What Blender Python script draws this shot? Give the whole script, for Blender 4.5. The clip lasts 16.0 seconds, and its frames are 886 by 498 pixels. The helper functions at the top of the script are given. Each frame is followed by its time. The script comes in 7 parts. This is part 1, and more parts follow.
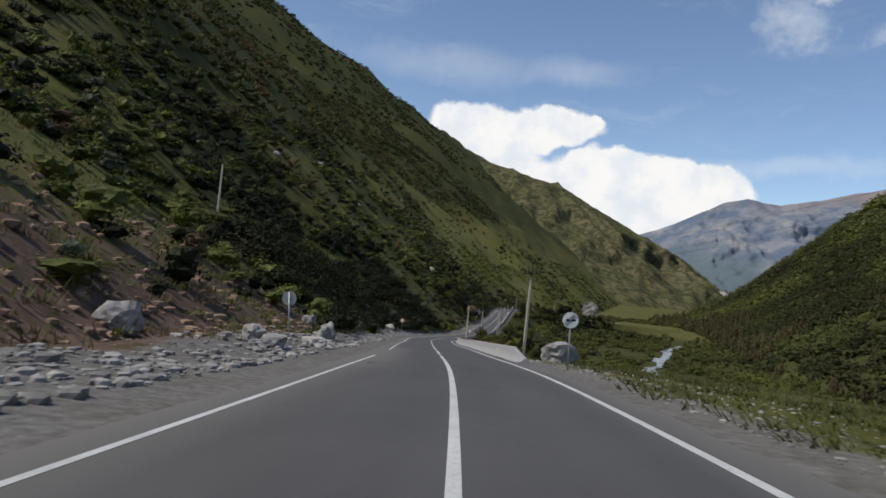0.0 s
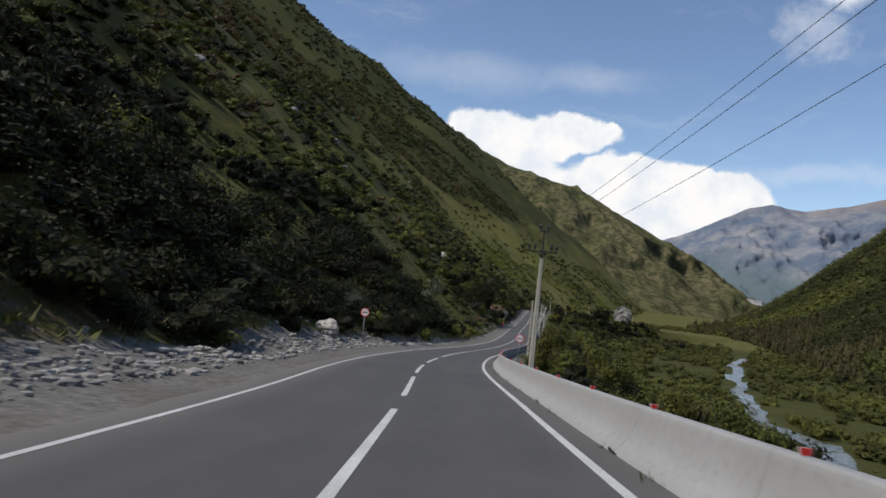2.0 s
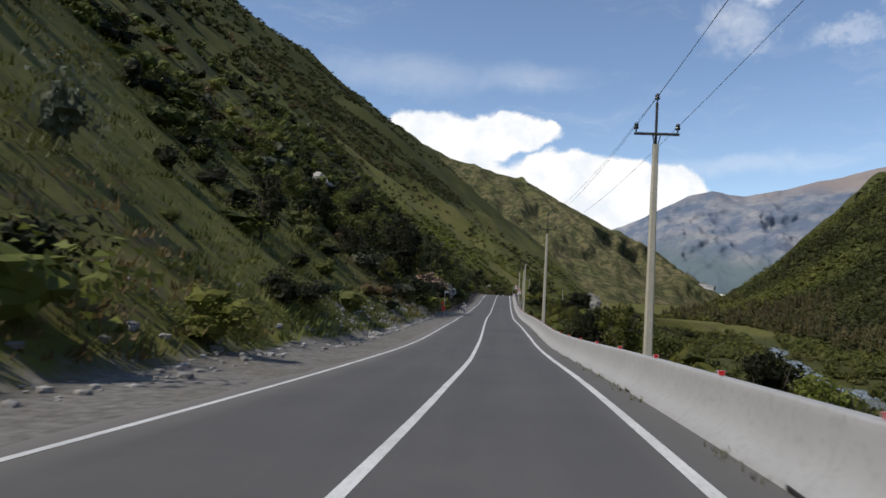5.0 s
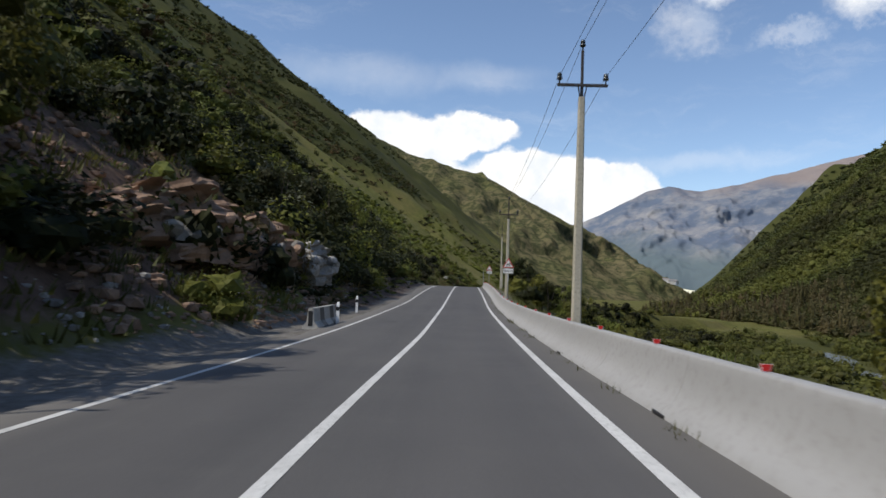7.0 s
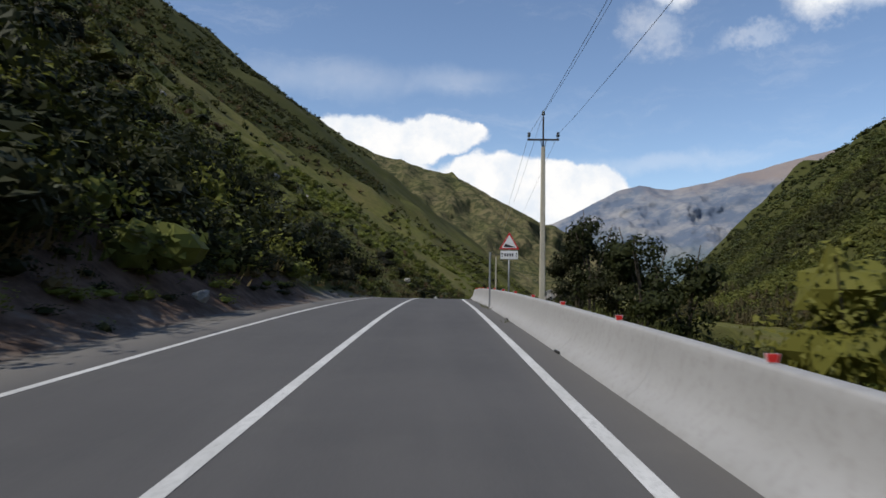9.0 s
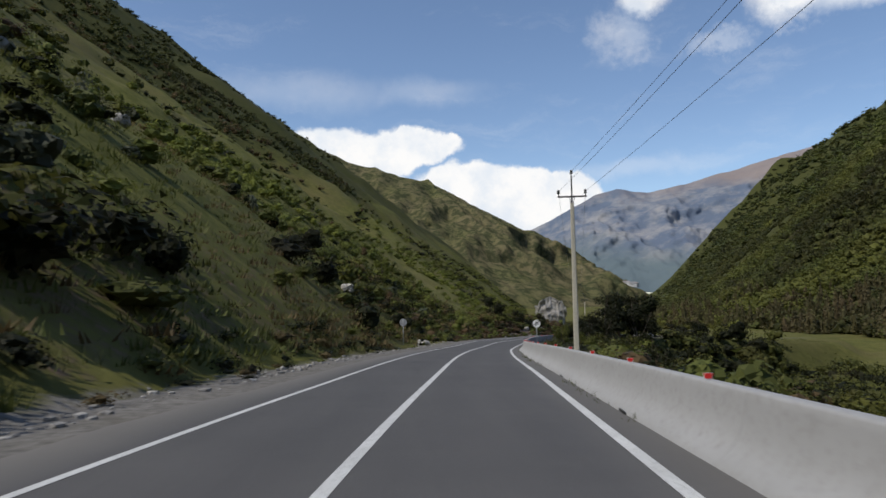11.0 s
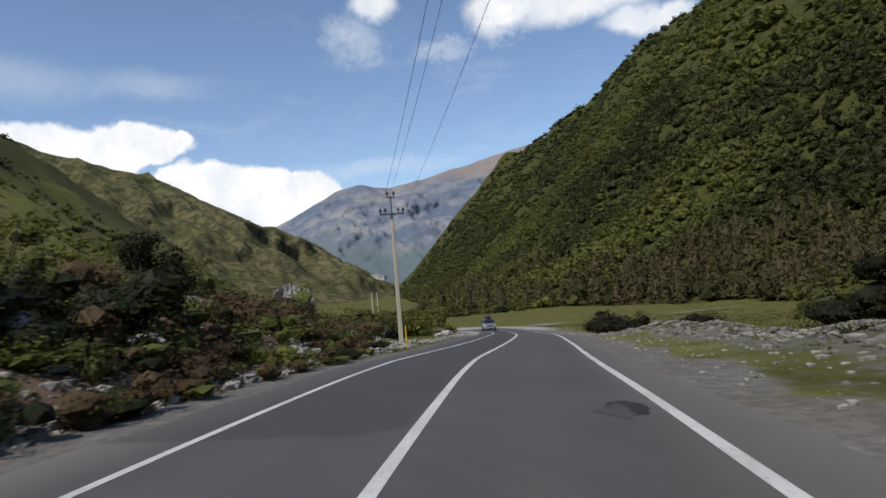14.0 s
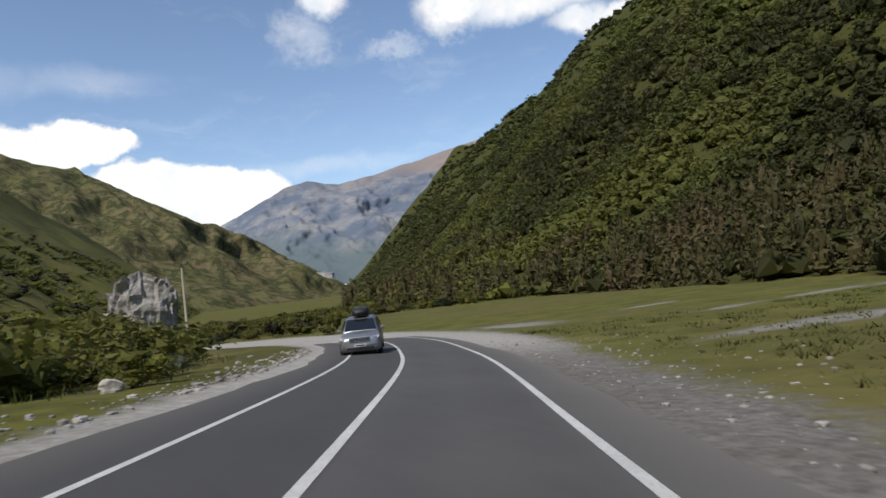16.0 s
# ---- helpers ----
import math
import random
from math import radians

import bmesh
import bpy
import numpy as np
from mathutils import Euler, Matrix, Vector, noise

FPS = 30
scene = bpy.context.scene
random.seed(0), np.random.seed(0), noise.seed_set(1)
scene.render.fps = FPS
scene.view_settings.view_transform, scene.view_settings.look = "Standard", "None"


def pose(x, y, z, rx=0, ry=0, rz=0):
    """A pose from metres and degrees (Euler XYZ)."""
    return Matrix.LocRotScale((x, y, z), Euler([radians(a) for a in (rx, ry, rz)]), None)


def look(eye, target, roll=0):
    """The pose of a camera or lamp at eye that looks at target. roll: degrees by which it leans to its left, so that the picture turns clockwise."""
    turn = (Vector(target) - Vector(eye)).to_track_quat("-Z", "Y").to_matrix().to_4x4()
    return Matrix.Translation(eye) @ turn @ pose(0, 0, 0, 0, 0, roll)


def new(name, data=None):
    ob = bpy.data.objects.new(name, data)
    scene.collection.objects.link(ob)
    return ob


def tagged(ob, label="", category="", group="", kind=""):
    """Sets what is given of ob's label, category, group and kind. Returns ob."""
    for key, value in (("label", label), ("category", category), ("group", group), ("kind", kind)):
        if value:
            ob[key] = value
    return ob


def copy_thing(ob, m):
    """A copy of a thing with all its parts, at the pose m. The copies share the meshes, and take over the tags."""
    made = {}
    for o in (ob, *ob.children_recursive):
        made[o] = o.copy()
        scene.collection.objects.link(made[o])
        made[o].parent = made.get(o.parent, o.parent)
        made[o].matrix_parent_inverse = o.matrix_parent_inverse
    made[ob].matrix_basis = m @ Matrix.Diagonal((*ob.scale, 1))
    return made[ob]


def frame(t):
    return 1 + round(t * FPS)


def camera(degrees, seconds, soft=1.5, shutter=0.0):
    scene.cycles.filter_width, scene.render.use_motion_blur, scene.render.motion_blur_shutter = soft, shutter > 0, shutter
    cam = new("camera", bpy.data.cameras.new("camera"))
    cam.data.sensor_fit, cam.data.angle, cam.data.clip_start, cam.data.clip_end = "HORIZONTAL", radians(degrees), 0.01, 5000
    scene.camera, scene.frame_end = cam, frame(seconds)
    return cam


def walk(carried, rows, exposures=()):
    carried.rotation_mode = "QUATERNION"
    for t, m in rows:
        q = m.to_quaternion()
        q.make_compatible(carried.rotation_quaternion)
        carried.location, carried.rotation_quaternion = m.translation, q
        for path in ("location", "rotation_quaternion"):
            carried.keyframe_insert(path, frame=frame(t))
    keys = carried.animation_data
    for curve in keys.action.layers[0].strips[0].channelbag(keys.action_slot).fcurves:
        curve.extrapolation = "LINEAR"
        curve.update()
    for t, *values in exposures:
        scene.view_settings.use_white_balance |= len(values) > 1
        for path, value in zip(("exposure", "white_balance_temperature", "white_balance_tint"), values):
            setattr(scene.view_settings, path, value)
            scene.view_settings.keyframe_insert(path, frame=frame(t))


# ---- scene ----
cam = camera(67.24, 16.0, 1.6, 0.08)
PATH = [
    (0.0, (-0.000, -0.000, 0.000), (-1.145, 9.930, 0.306), 5.591),
    (0.5, (-1.090, 15.777, -1.296), (-2.462, 25.677, -0.973), 5.742),
    (1.0, (-2.858, 32.231, -2.913), (-4.241, 42.129, -2.569), 6.019),
    (1.5, (-4.833, 48.952, -4.489), (-6.229, 58.847, -4.103), 5.873),
    (2.0, (-6.799, 65.656, -6.076), (-8.182, 75.553, -5.694), 5.974),
    (2.5, (-8.167, 81.409, -7.688), (-9.575, 91.301, -7.272), 5.125),
    (3.0, (-9.633, 98.060, -9.164), (-10.896, 107.974, -8.825), 5.661),
    (3.5, (-10.624, 114.669, -10.610), (-11.782, 124.596, -10.268), 5.279),
    (4.0, (-10.677, 131.300, -11.976), (-11.666, 141.243, -11.597), 4.580),
    (4.5, (-10.141, 148.111, -13.230), (-10.931, 158.070, -12.799), 3.770),
    (5.0, (-9.367, 165.262, -14.341), (-9.963, 175.233, -13.865), 3.052),
    (5.5, (-8.703, 182.913, -15.278), (-9.147, 192.890, -14.782), 2.632),
    (6.0, (-8.211, 200.866, -16.117), (-8.483, 210.850, -15.638), 2.715),
    (6.5, (-7.654, 218.570, -16.397), (-7.857, 228.556, -15.901), 2.225),
    (7.0, (-7.297, 235.239, -16.738), (-7.296, 245.226, -16.240), 2.027),
    (7.5, (-6.821, 250.999, -17.024), (-6.755, 260.985, -16.496), 1.529),
    (8.0, (-6.270, 265.864, -17.082), (-6.131, 275.849, -16.553), 1.496),
    (8.5, (-5.614, 280.781, -16.981), (-5.399, 290.763, -16.425), 0.985),
    (9.0, (-4.902, 295.915, -16.507), (-4.476, 305.891, -15.947), 0.883),
    (9.5, (-4.334, 311.259, -16.115), (-3.823, 321.228, -15.521), 0.490),
    (10.0, (-3.827, 327.059, -15.930), (-3.293, 337.024, -15.284), -0.017),
    (10.5, (-3.049, 343.375, -16.021), (-2.463, 353.334, -15.327), -0.555),
    (11.0, (-1.665, 360.263, -16.455), (-0.911, 370.209, -15.742), -1.038),
    (11.3, (-0.404, 370.696, -16.907), (0.541, 380.626, -16.207), -1.266),
    (11.5, (0.565, 377.729, -17.261), (1.677, 387.645, -16.600), -1.165),
    (12.0, (3.346, 395.962, -18.289), (4.838, 405.829, -17.645), -1.724),
    (12.5, (6.942, 414.677, -19.482), (9.619, 424.292, -18.877), -2.397),
    (13.0, (11.619, 433.120, -20.315), (15.130, 442.464, -19.717), -2.423),
    (13.5, (17.384, 449.031, -21.097), (21.594, 458.085, -20.566), -3.695),
    (14.0, (24.483, 463.173, -21.783), (28.874, 472.143, -21.274), -5.092),
    (14.5, (32.383, 476.499, -22.463), (37.197, 485.252, -21.997), -5.614),
    (15.0, (41.847, 489.990, -23.617), (46.836, 498.644, -23.162), -5.789),
    (15.5, (51.197, 503.957, -24.760), (56.198, 512.606, -24.320), -6.160),
    (16.0, (59.436, 517.203, -25.956), (64.437, 525.853, -25.551), -6.148),
]
walk(cam, [(t, look(e, g, r)) for t, e, g, r in PATH],
     [(0.0, 0.24, 6600, 10), (3.0, 0.34, 6600, 10), (5.5, 0.42, 6640, 10), (7.5, 0.46, 6640, 10), (9.0, 0.33, 6580, 10), (12.0, 0.27, 6560, 10), (13.0, 0.23, 6560, 10), (13.5, 0.29, 6560, 10), (14.5, 0.42, 6700, 10), (16.0, 0.50, 6800, 10)])

# ---- world, sun, exposure ----
SUN_AZ = radians(-117.0)      # bearing of the sun, from +y towards +x
SUN_EL = radians(52.0)


def bearing(az, el):
    a, e = radians(az), radians(el)
    return (math.sin(a) * math.cos(e), math.cos(a) * math.cos(e), math.sin(e))


def nodes_of(mat):
    nt = mat.node_tree
    nt.nodes.clear()

    def add(kind, **kw):
        n = nt.nodes.new(kind)
        for k, v in kw.items():
            if k in n.inputs:
                n.inputs[k].default_value = v
        return n
    return nt, add, nt.links.new


def make_world():
    w = bpy.data.worlds.new("sky")
    scene.world = w
    w.use_nodes = True
    nt, add, link = nodes_of(w)
    sky = add("ShaderNodeTexSky")
    sky.sky_type, sky.sun_disc = "NISHITA", False
    sky.sun_elevation, sky.sun_rotation = SUN_EL, SUN_AZ
    sky.altitude, sky.air_density, sky.dust_density = 1200, 1.0, 0.7
    co = add("ShaderNodeTexCoord")
    nrm = add("ShaderNodeVectorMath")
    nrm.operation = "NORMALIZE"
    link(co.outputs["Generated"], nrm.inputs[0])
    noise_n = add("ShaderNodeTexNoise", Scale=9.0, Detail=9.0, Roughness=0.62)
    link(nrm.outputs[0], noise_n.inputs["Vector"])
    warp = add("ShaderNodeVectorMath")
    warp.operation = "MULTIPLY_ADD"
    off = add("ShaderNodeVectorMath")
    off.operation = "SUBTRACT"
    link(noise_n.outputs["Color"], off.inputs[0])
    off.inputs[1].default_value = (0.5, 0.5, 0.5)
    link(off.outputs[0], warp.inputs[0])
    warp.inputs[1].default_value = (0.085, 0.085, 0.07)
    link(nrm.outputs[0], warp.inputs[2])

    def math_node(op, a, b=None, c=None):
        m = add("ShaderNodeMath")
        m.operation = op
        for i, v in enumerate((a, b, c)):
            if v is None:
                continue
            if isinstance(v, (int, float)):
                m.inputs[i].default_value = v
            else:
                link(v, m.inputs[i])
        return m.outputs[0]

    def lump(az, el, wide, high, source):
        """1 at the middle of an oval of the sky, 0 at its rim."""
        d = Vector(bearing(az, el))
        side = Vector((math.cos(radians(az)), -math.sin(radians(az)), 0))
        up = side.cross(d)
        outs = []
        for v, size in ((side, wide), (up, high)):
            dot = add("ShaderNodeVectorMath")
            dot.operation = "DOT_PRODUCT"
            link(source, dot.inputs[0])
            dot.inputs[1].default_value = v
            sub = math_node("SUBTRACT", dot.outputs["Value"], v.dot(d))
            outs.append(math_node("POWER", math_node("ABSOLUTE", math_node("DIVIDE", sub, math.sin(radians(size)))), 2.0))
        r = math_node("SQRT", math_node("ADD", *outs))
        return math_node("SUBTRACT", 1.0, r)

    def union(lumps, source):
        total = None
        for q in lumps:
            v = lump(*q, source)
            total = v if total is None else math_node("MAXIMUM", total, v)
        return total

    def ramp(v, lo, hi):
        m = add("ShaderNodeMapRange")
        m.interpolation_type = "SMOOTHSTEP"
        m.inputs[1].default_value, m.inputs[2].default_value = lo, hi
        link(v, m.inputs[0])
        return m.outputs[0]

    cumulus = union(((-2.5, 12.2, 6.2, 2.3), (-5.0, 12.0, 4.0, 2.9), (1.5, 12.6, 5.0, 1.7), (3.6, 13.0, 2.6, 0.8),
                     (9.5, 7.6, 8.5, 3.2), (6.5, 9.2, 3.8, 2.3), (11.0, 8.6, 4.0, 2.5), (15.0, 8.2, 3.6, 2.4),
                     (5.0, 6.5, 9.0, 4.0), (-6.0, 9.0, 8.0, 3.6)), warp.outputs[0])
    dense = ramp(cumulus, -0.04, 0.16)
    fine = add("ShaderNodeTexNoise", Scale=22.0, Detail=9.0, Roughness=0.68)
    link(nrm.outputs[0], fine.inputs["Vector"])
    off2 = add("ShaderNodeVectorMath")
    off2.operation = "SUBTRACT"
    link(fine.outputs["Color"], off2.inputs[0])
    off2.inputs[1].default_value = (0.5, 0.5, 0.5)
    torn = add("ShaderNodeVectorMath")
    torn.operation = "MULTIPLY_ADD"
    link(off2.outputs[0], torn.inputs[0])
    torn.inputs[1].default_value = (0.11, 0.11, 0.09)
    link(warp.outputs[0], torn.inputs[2])
    high = union(((39.5, 21.9, 9.5, 2.0), (33.0, 21.9, 3.4, 1.8), (44.0, 19.6, 3.4, 1.5), (47.0, 19.4, 2.6, 1.2),
                  (22.3, 23.6, 2.4, 1.4)), warp.outputs[0])
    wisp = union(((20.0, 20.9, 3.4, 2.8), (27.4, 19.4, 3.4, 1.4), (32.6, 20.8, 3.0, 1.4)), torn.outputs[0])
    high_m = math_node("ADD", math_node("MULTIPLY", ramp(high, -0.05, 0.6), 0.85), math_node("MULTIPLY", ramp(wisp, 0.0, 0.9), 0.33))
    veil_noise = add("ShaderNodeTexNoise", Scale=3.0, Detail=8.0, Roughness=0.7)
    squash = add("ShaderNodeMapping")
    squash.inputs["Scale"].default_value = (1.6, 1.6, 9.0)
    link(warp.outputs[0], squash.inputs["Vector"])
    link(squash.outputs[0], veil_noise.inputs["Vector"])
    streak = union(((-8.0, 17.4, 9.0, 1.9), (3.0, 17.3, 6.0, 1.5), (20.0, 10.5, 9.0, 0.9), (-30.0, 16.0, 12.0, 2.0)), warp.outputs[0])
    veil = math_node("ADD", math_node("MULTIPLY", ramp(veil_noise.outputs["Fac"], 0.50, 0.82), 0.16),
                     math_node("MULTIPLY", ramp(streak, -0.2, 0.9), 0.20))
    cover = math_node("MINIMUM", 1.0, math_node("ADD", math_node("ADD", dense, high_m), veil))
    shade_noise = add("ShaderNodeTexNoise", Scale=16.0, Detail=7.0, Roughness=0.6)
    link(nrm.outputs[0], shade_noise.inputs["Vector"])
    tone = add("ShaderNodeMix")
    tone.data_type = "RGBA"
    link(ramp(shade_noise.outputs["Fac"], 0.35, 0.62), tone.inputs[0])
    tone.inputs[6].default_value = (0.80, 0.86, 0.94, 1)
    tone.inputs[7].default_value = (1.0, 1.0, 1.0, 1)
    cloud_bg = add("ShaderNodeBackground", Strength=CLOUD_STRENGTH)
    link(tone.outputs[2], cloud_bg.inputs["Color"])
    tint = add("ShaderNodeMix")
    tint.data_type, tint.blend_type = "RGBA", "MULTIPLY"
    tint.inputs[0].default_value = 1.0
    link(sky.outputs[0], tint.inputs[6])
    tint.inputs[7].default_value = SKY_TINT
    sky_bg = add("ShaderNodeBackground", Strength=SKY_STRENGTH)
    link(tint.outputs[2], sky_bg.inputs["Color"])
    mixs = add("ShaderNodeMixShader")
    link(cover, mixs.inputs[0])
    link(sky_bg.outputs[0], mixs.inputs[1])
    link(cloud_bg.outputs[0], mixs.inputs[2])
    out = add("ShaderNodeOutputWorld")
    link(mixs.outputs[0], out.inputs[0])


SKY_STRENGTH, CLOUD_STRENGTH, SKY_TINT = 0.108, 0.80, (0.97, 1.0, 1.04, 1)
make_world()
sun_data = bpy.data.lights.new("sun", "SUN")
sun_data.energy, sun_data.angle, sun_data.color = 2.6, radians(0.6), (1.0, 0.95, 0.87)
sun = new("sun", sun_data)
sun.matrix_world = look(Vector(bearing(math.degrees(SUN_AZ), math.degrees(SUN_EL))) * 300, (0, 0, 0))


# ---- materials ----
def principled(name, colour, rough=0.8, metal=0.0, spec=0.3):
    m = bpy.data.materials.new(name)
    m.use_nodes = True
    nt, add, link = nodes_of(m)
    b = add("ShaderNodeBsdfPrincipled", Roughness=rough, Metallic=metal)
    b.inputs["Base Color"].default_value = (*colour, 1)
    b.inputs["Specular IOR Level"].default_value = spec
    o = add("ShaderNodeOutputMaterial")
    link(b.outputs[0], o.inputs[0])
    return m, nt, add, link, b


def mixed(add, link, fac, a, b, blend="MIX"):
    n = add("ShaderNodeMix")
    n.data_type, n.blend_type = "RGBA", blend
    for i, v in ((0, fac), (6, a), (7, b)):
        if isinstance(v, (int, float)):
            n.inputs[i].default_value = v
        elif isinstance(v, tuple):
            n.inputs[i].default_value = (*v, 1)
        else:
            link(v, n.inputs[i])
    return n.outputs[2]


def ramped(add, link, v, lo, hi, a=0.0, b=1.0):
    m = add("ShaderNodeMapRange")
    for i, q in enumerate((lo, hi, a, b)):
        m.inputs[i + 1].default_value = q
    link(v, m.inputs[0])
    return m.outputs[0]


def noise_tex(add, link, scale, detail=6.0, rough=0.6, coords=None):
    n = add("ShaderNodeTexNoise", Scale=scale, Detail=detail, Roughness=rough)
    if coords is None:
        coords = add("ShaderNodeTexCoord").outputs["Object"]
    link(coords, n.inputs["Vector"])
    return n.outputs["Fac"]


def bumped(add, link, b, height, strength=0.4, distance=0.02):
    n = add("ShaderNodeBump", Strength=strength, Distance=distance)
    link(height, n.inputs["Height"])
    link(n.outputs[0], b.inputs["Normal"])


def attr(add, name):
    n = add("ShaderNodeAttribute")
    n.attribute_name = name
    return n.outputs["Fac"]


def two_scale(name, c1, c2, c3, big, small, rough=0.85, bump=0.3, dist=0.02, spec=0.3, metal=0.0):
    m, nt, add, link, b = principled(name, c1, rough, metal, spec)
    geo = add("ShaderNodeNewGeometry").outputs["Position"]
    n1 = noise_tex(add, link, big, 5.0, 0.6, geo)
    n2 = noise_tex(add, link, small, 4.0, 0.7, geo)
    col = mixed(add, link, ramped(add, link, n1, 0.35, 0.65), c1, c2)
    col = mixed(add, link, ramped(add, link, n2, 0.5, 0.75), col, c3)
    link(col, b.inputs["Base Color"])
    bumped(add, link, b, n2, bump, dist)
    return m


def foliage(name, dark, light, dry, scale=0.06):
    """Leaves: every leaf a tone of its own, every plant and stretch of slope too, and some light let through. Broad
    cloud and gully shade is painted in.
    """
    m, nt, add, link, b = principled(name, light, 0.65, 0.0, 0.2)
    geo = add("ShaderNodeNewGeometry")
    info = add("ShaderNodeObjectInfo")
    patch = noise_tex(add, link, scale, 3.0, 0.6, geo.outputs["Position"])
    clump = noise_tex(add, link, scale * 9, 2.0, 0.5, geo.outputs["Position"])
    own = add("ShaderNodeMath")
    own.operation = "MULTIPLY_ADD"
    own.use_clamp = True
    link(geo.outputs["Random Per Island"], own.inputs[0])
    own.inputs[1].default_value = 0.55
    lift = add("ShaderNodeMath")
    lift.operation = "ADD"
    link(attr(add, "tone"), lift.inputs[0])
    lift.inputs[1].default_value = 0.22
    link(lift.outputs[0], own.inputs[2])
    col = mixed(add, link, own.outputs[0], dark, light)
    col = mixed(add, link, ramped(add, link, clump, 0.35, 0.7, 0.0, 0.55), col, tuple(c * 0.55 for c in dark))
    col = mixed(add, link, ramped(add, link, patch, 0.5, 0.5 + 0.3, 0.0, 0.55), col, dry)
    # Wide dark and light patches, painted as cloud shade and sun on the slopes.
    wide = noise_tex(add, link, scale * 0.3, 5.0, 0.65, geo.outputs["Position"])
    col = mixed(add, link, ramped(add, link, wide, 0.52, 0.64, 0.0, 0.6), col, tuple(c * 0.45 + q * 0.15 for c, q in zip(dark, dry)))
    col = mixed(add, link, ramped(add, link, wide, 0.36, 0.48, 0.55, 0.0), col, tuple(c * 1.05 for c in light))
    hue = add("ShaderNodeHueSaturation", Saturation=1.0)
    link(ramped(add, link, info.outputs["Random"], 0, 1, 0.485, 0.515), hue.inputs["Hue"])
    link(ramped(add, link, info.outputs["Random"], 0, 1, 0.8, 1.25), hue.inputs["Value"])
    link(col, hue.inputs["Color"])
    link(hue.outputs[0], b.inputs["Base Color"])
    tr = add("ShaderNodeBsdfTranslucent")
    link(hue.outputs[0], tr.inputs["Color"])
    mixs = add("ShaderNodeMixShader")
    mixs.inputs[0].default_value = 0.3
    link(b.outputs[0], mixs.inputs[1])
    link(tr.outputs[0], mixs.inputs[2])
    out = [n for n in nt.nodes if n.type == "OUTPUT_MATERIAL"][0]
    link(mixs.outputs[0], out.inputs[0])
    return m


def ground_material():
    """Grass, gravel, bare earth and stones, by the share of each that the sheet carries."""
    m, nt, add, link, b = principled("ground", (0.06, 0.08, 0.02), 0.95, 0.0, 0.1)
    pos = add("ShaderNodeNewGeometry").outputs["Position"]
    n_big = noise_tex(add, link, 0.03, 5.0, 0.6, pos)
    n_mid = noise_tex(add, link, 0.35, 6.0, 0.65, pos)
    n_small = noise_tex(add, link, 4.0, 5.0, 0.7, pos)
    n_tuft = noise_tex(add, link, 1.3, 6.0, 0.7, pos)
    grass = mixed(add, link, ramped(add, link, n_mid, 0.35, 0.65), (0.056, 0.060, 0.013), (0.135, 0.132, 0.030))
    grass = mixed(add, link, ramped(add, link, n_big, 0.42, 0.62, 0.0, 0.75), grass, (0.125, 0.102, 0.038))
    grass = mixed(add, link, ramped(add, link, n_tuft, 0.47, 0.68, 0.0, 0.6), grass, (0.030, 0.036, 0.009))
    n_wide = noise_tex(add, link, 0.045, 9.0, 0.7, pos)
    grass = mixed(add, link, ramped(add, link, n_wide, 0.47, 0.60, 0.0, 0.5), grass, (0.036, 0.040, 0.012))
    n_bush = noise_tex(add, link, 0.16, 8.0, 0.68, pos)
    grass = mixed(add, link, ramped(add, link, n_bush, 0.52, 0.62, 0.0, 0.6), grass, (0.026, 0.030, 0.009))
    grass = mixed(add, link, ramped(add, link, n_small, 0.58, 0.75, 0.0, 0.5), grass, (0.15, 0.135, 0.055))
    lush = mixed(add, link, ramped(add, link, n_mid, 0.32, 0.68), (0.098, 0.104, 0.024), (0.195, 0.188, 0.056))
    lush = mixed(add, link, ramped(add, link, n_big, 0.45, 0.66, 0.0, 0.6), lush, (0.165, 0.132, 0.060))
    lush = mixed(add, link, ramped(add, link, n_tuft, 0.5, 0.7, 0.0, 0.4), lush, (0.055, 0.062, 0.016))
    lush = mixed(add, link, ramped(add, link, n_small, 0.6, 0.78, 0.0, 0.4), lush, (0.24, 0.215, 0.11))
    grass = mixed(add, link, attr(add, "meadow"), grass, lush)
    earth = mixed(add, link, ramped(add, link, n_tuft, 0.35, 0.65), (0.070, 0.046, 0.034), (0.170, 0.115, 0.086))
    vor = add("ShaderNodeTexVoronoi", Scale=5.0)
    link(pos, vor.inputs["Vector"])
    stone = mixed(add, link, vor.outputs["Color"], (0.12, 0.114, 0.104), (0.25, 0.242, 0.226))
    gravel = mixed(add, link, ramped(add, link, n_small, 0.35, 0.7), (0.105, 0.098, 0.088), (0.225, 0.213, 0.195))
    gravel = mixed(add, link, ramped(add, link, vor.outputs["Distance"], 0.0, 0.40, 0.45, 0.0), gravel, stone)
    gravel = mixed(add, link, ramped(add, link, n_mid, 0.45, 0.7, 0.0, 0.5), gravel, (0.105, 0.092, 0.068))
    chalk = mixed(add, link, ramped(add, link, n_small, 0.35, 0.7), (0.30, 0.285, 0.255), (0.50, 0.485, 0.45))
    gravel = mixed(add, link, attr(add, "pale"), gravel, chalk)

    def weight(name, lo=0.75, hi=1.05):
        s = add("ShaderNodeMath")
        s.operation = "ADD"
        link(attr(add, name), s.inputs[0])
        link(n_tuft, s.inputs[1])
        return ramped(add, link, s.outputs[0], lo, hi)
    col = mixed(add, link, weight("earth"), grass, earth)
    col = mixed(add, link, weight("gravel"), col, gravel)
    col = mixed(add, link, ramped(add, link, attr(add, "wood"), 0.0, 1.0, 0.0, 0.85), col, (0.052, 0.056, 0.018))
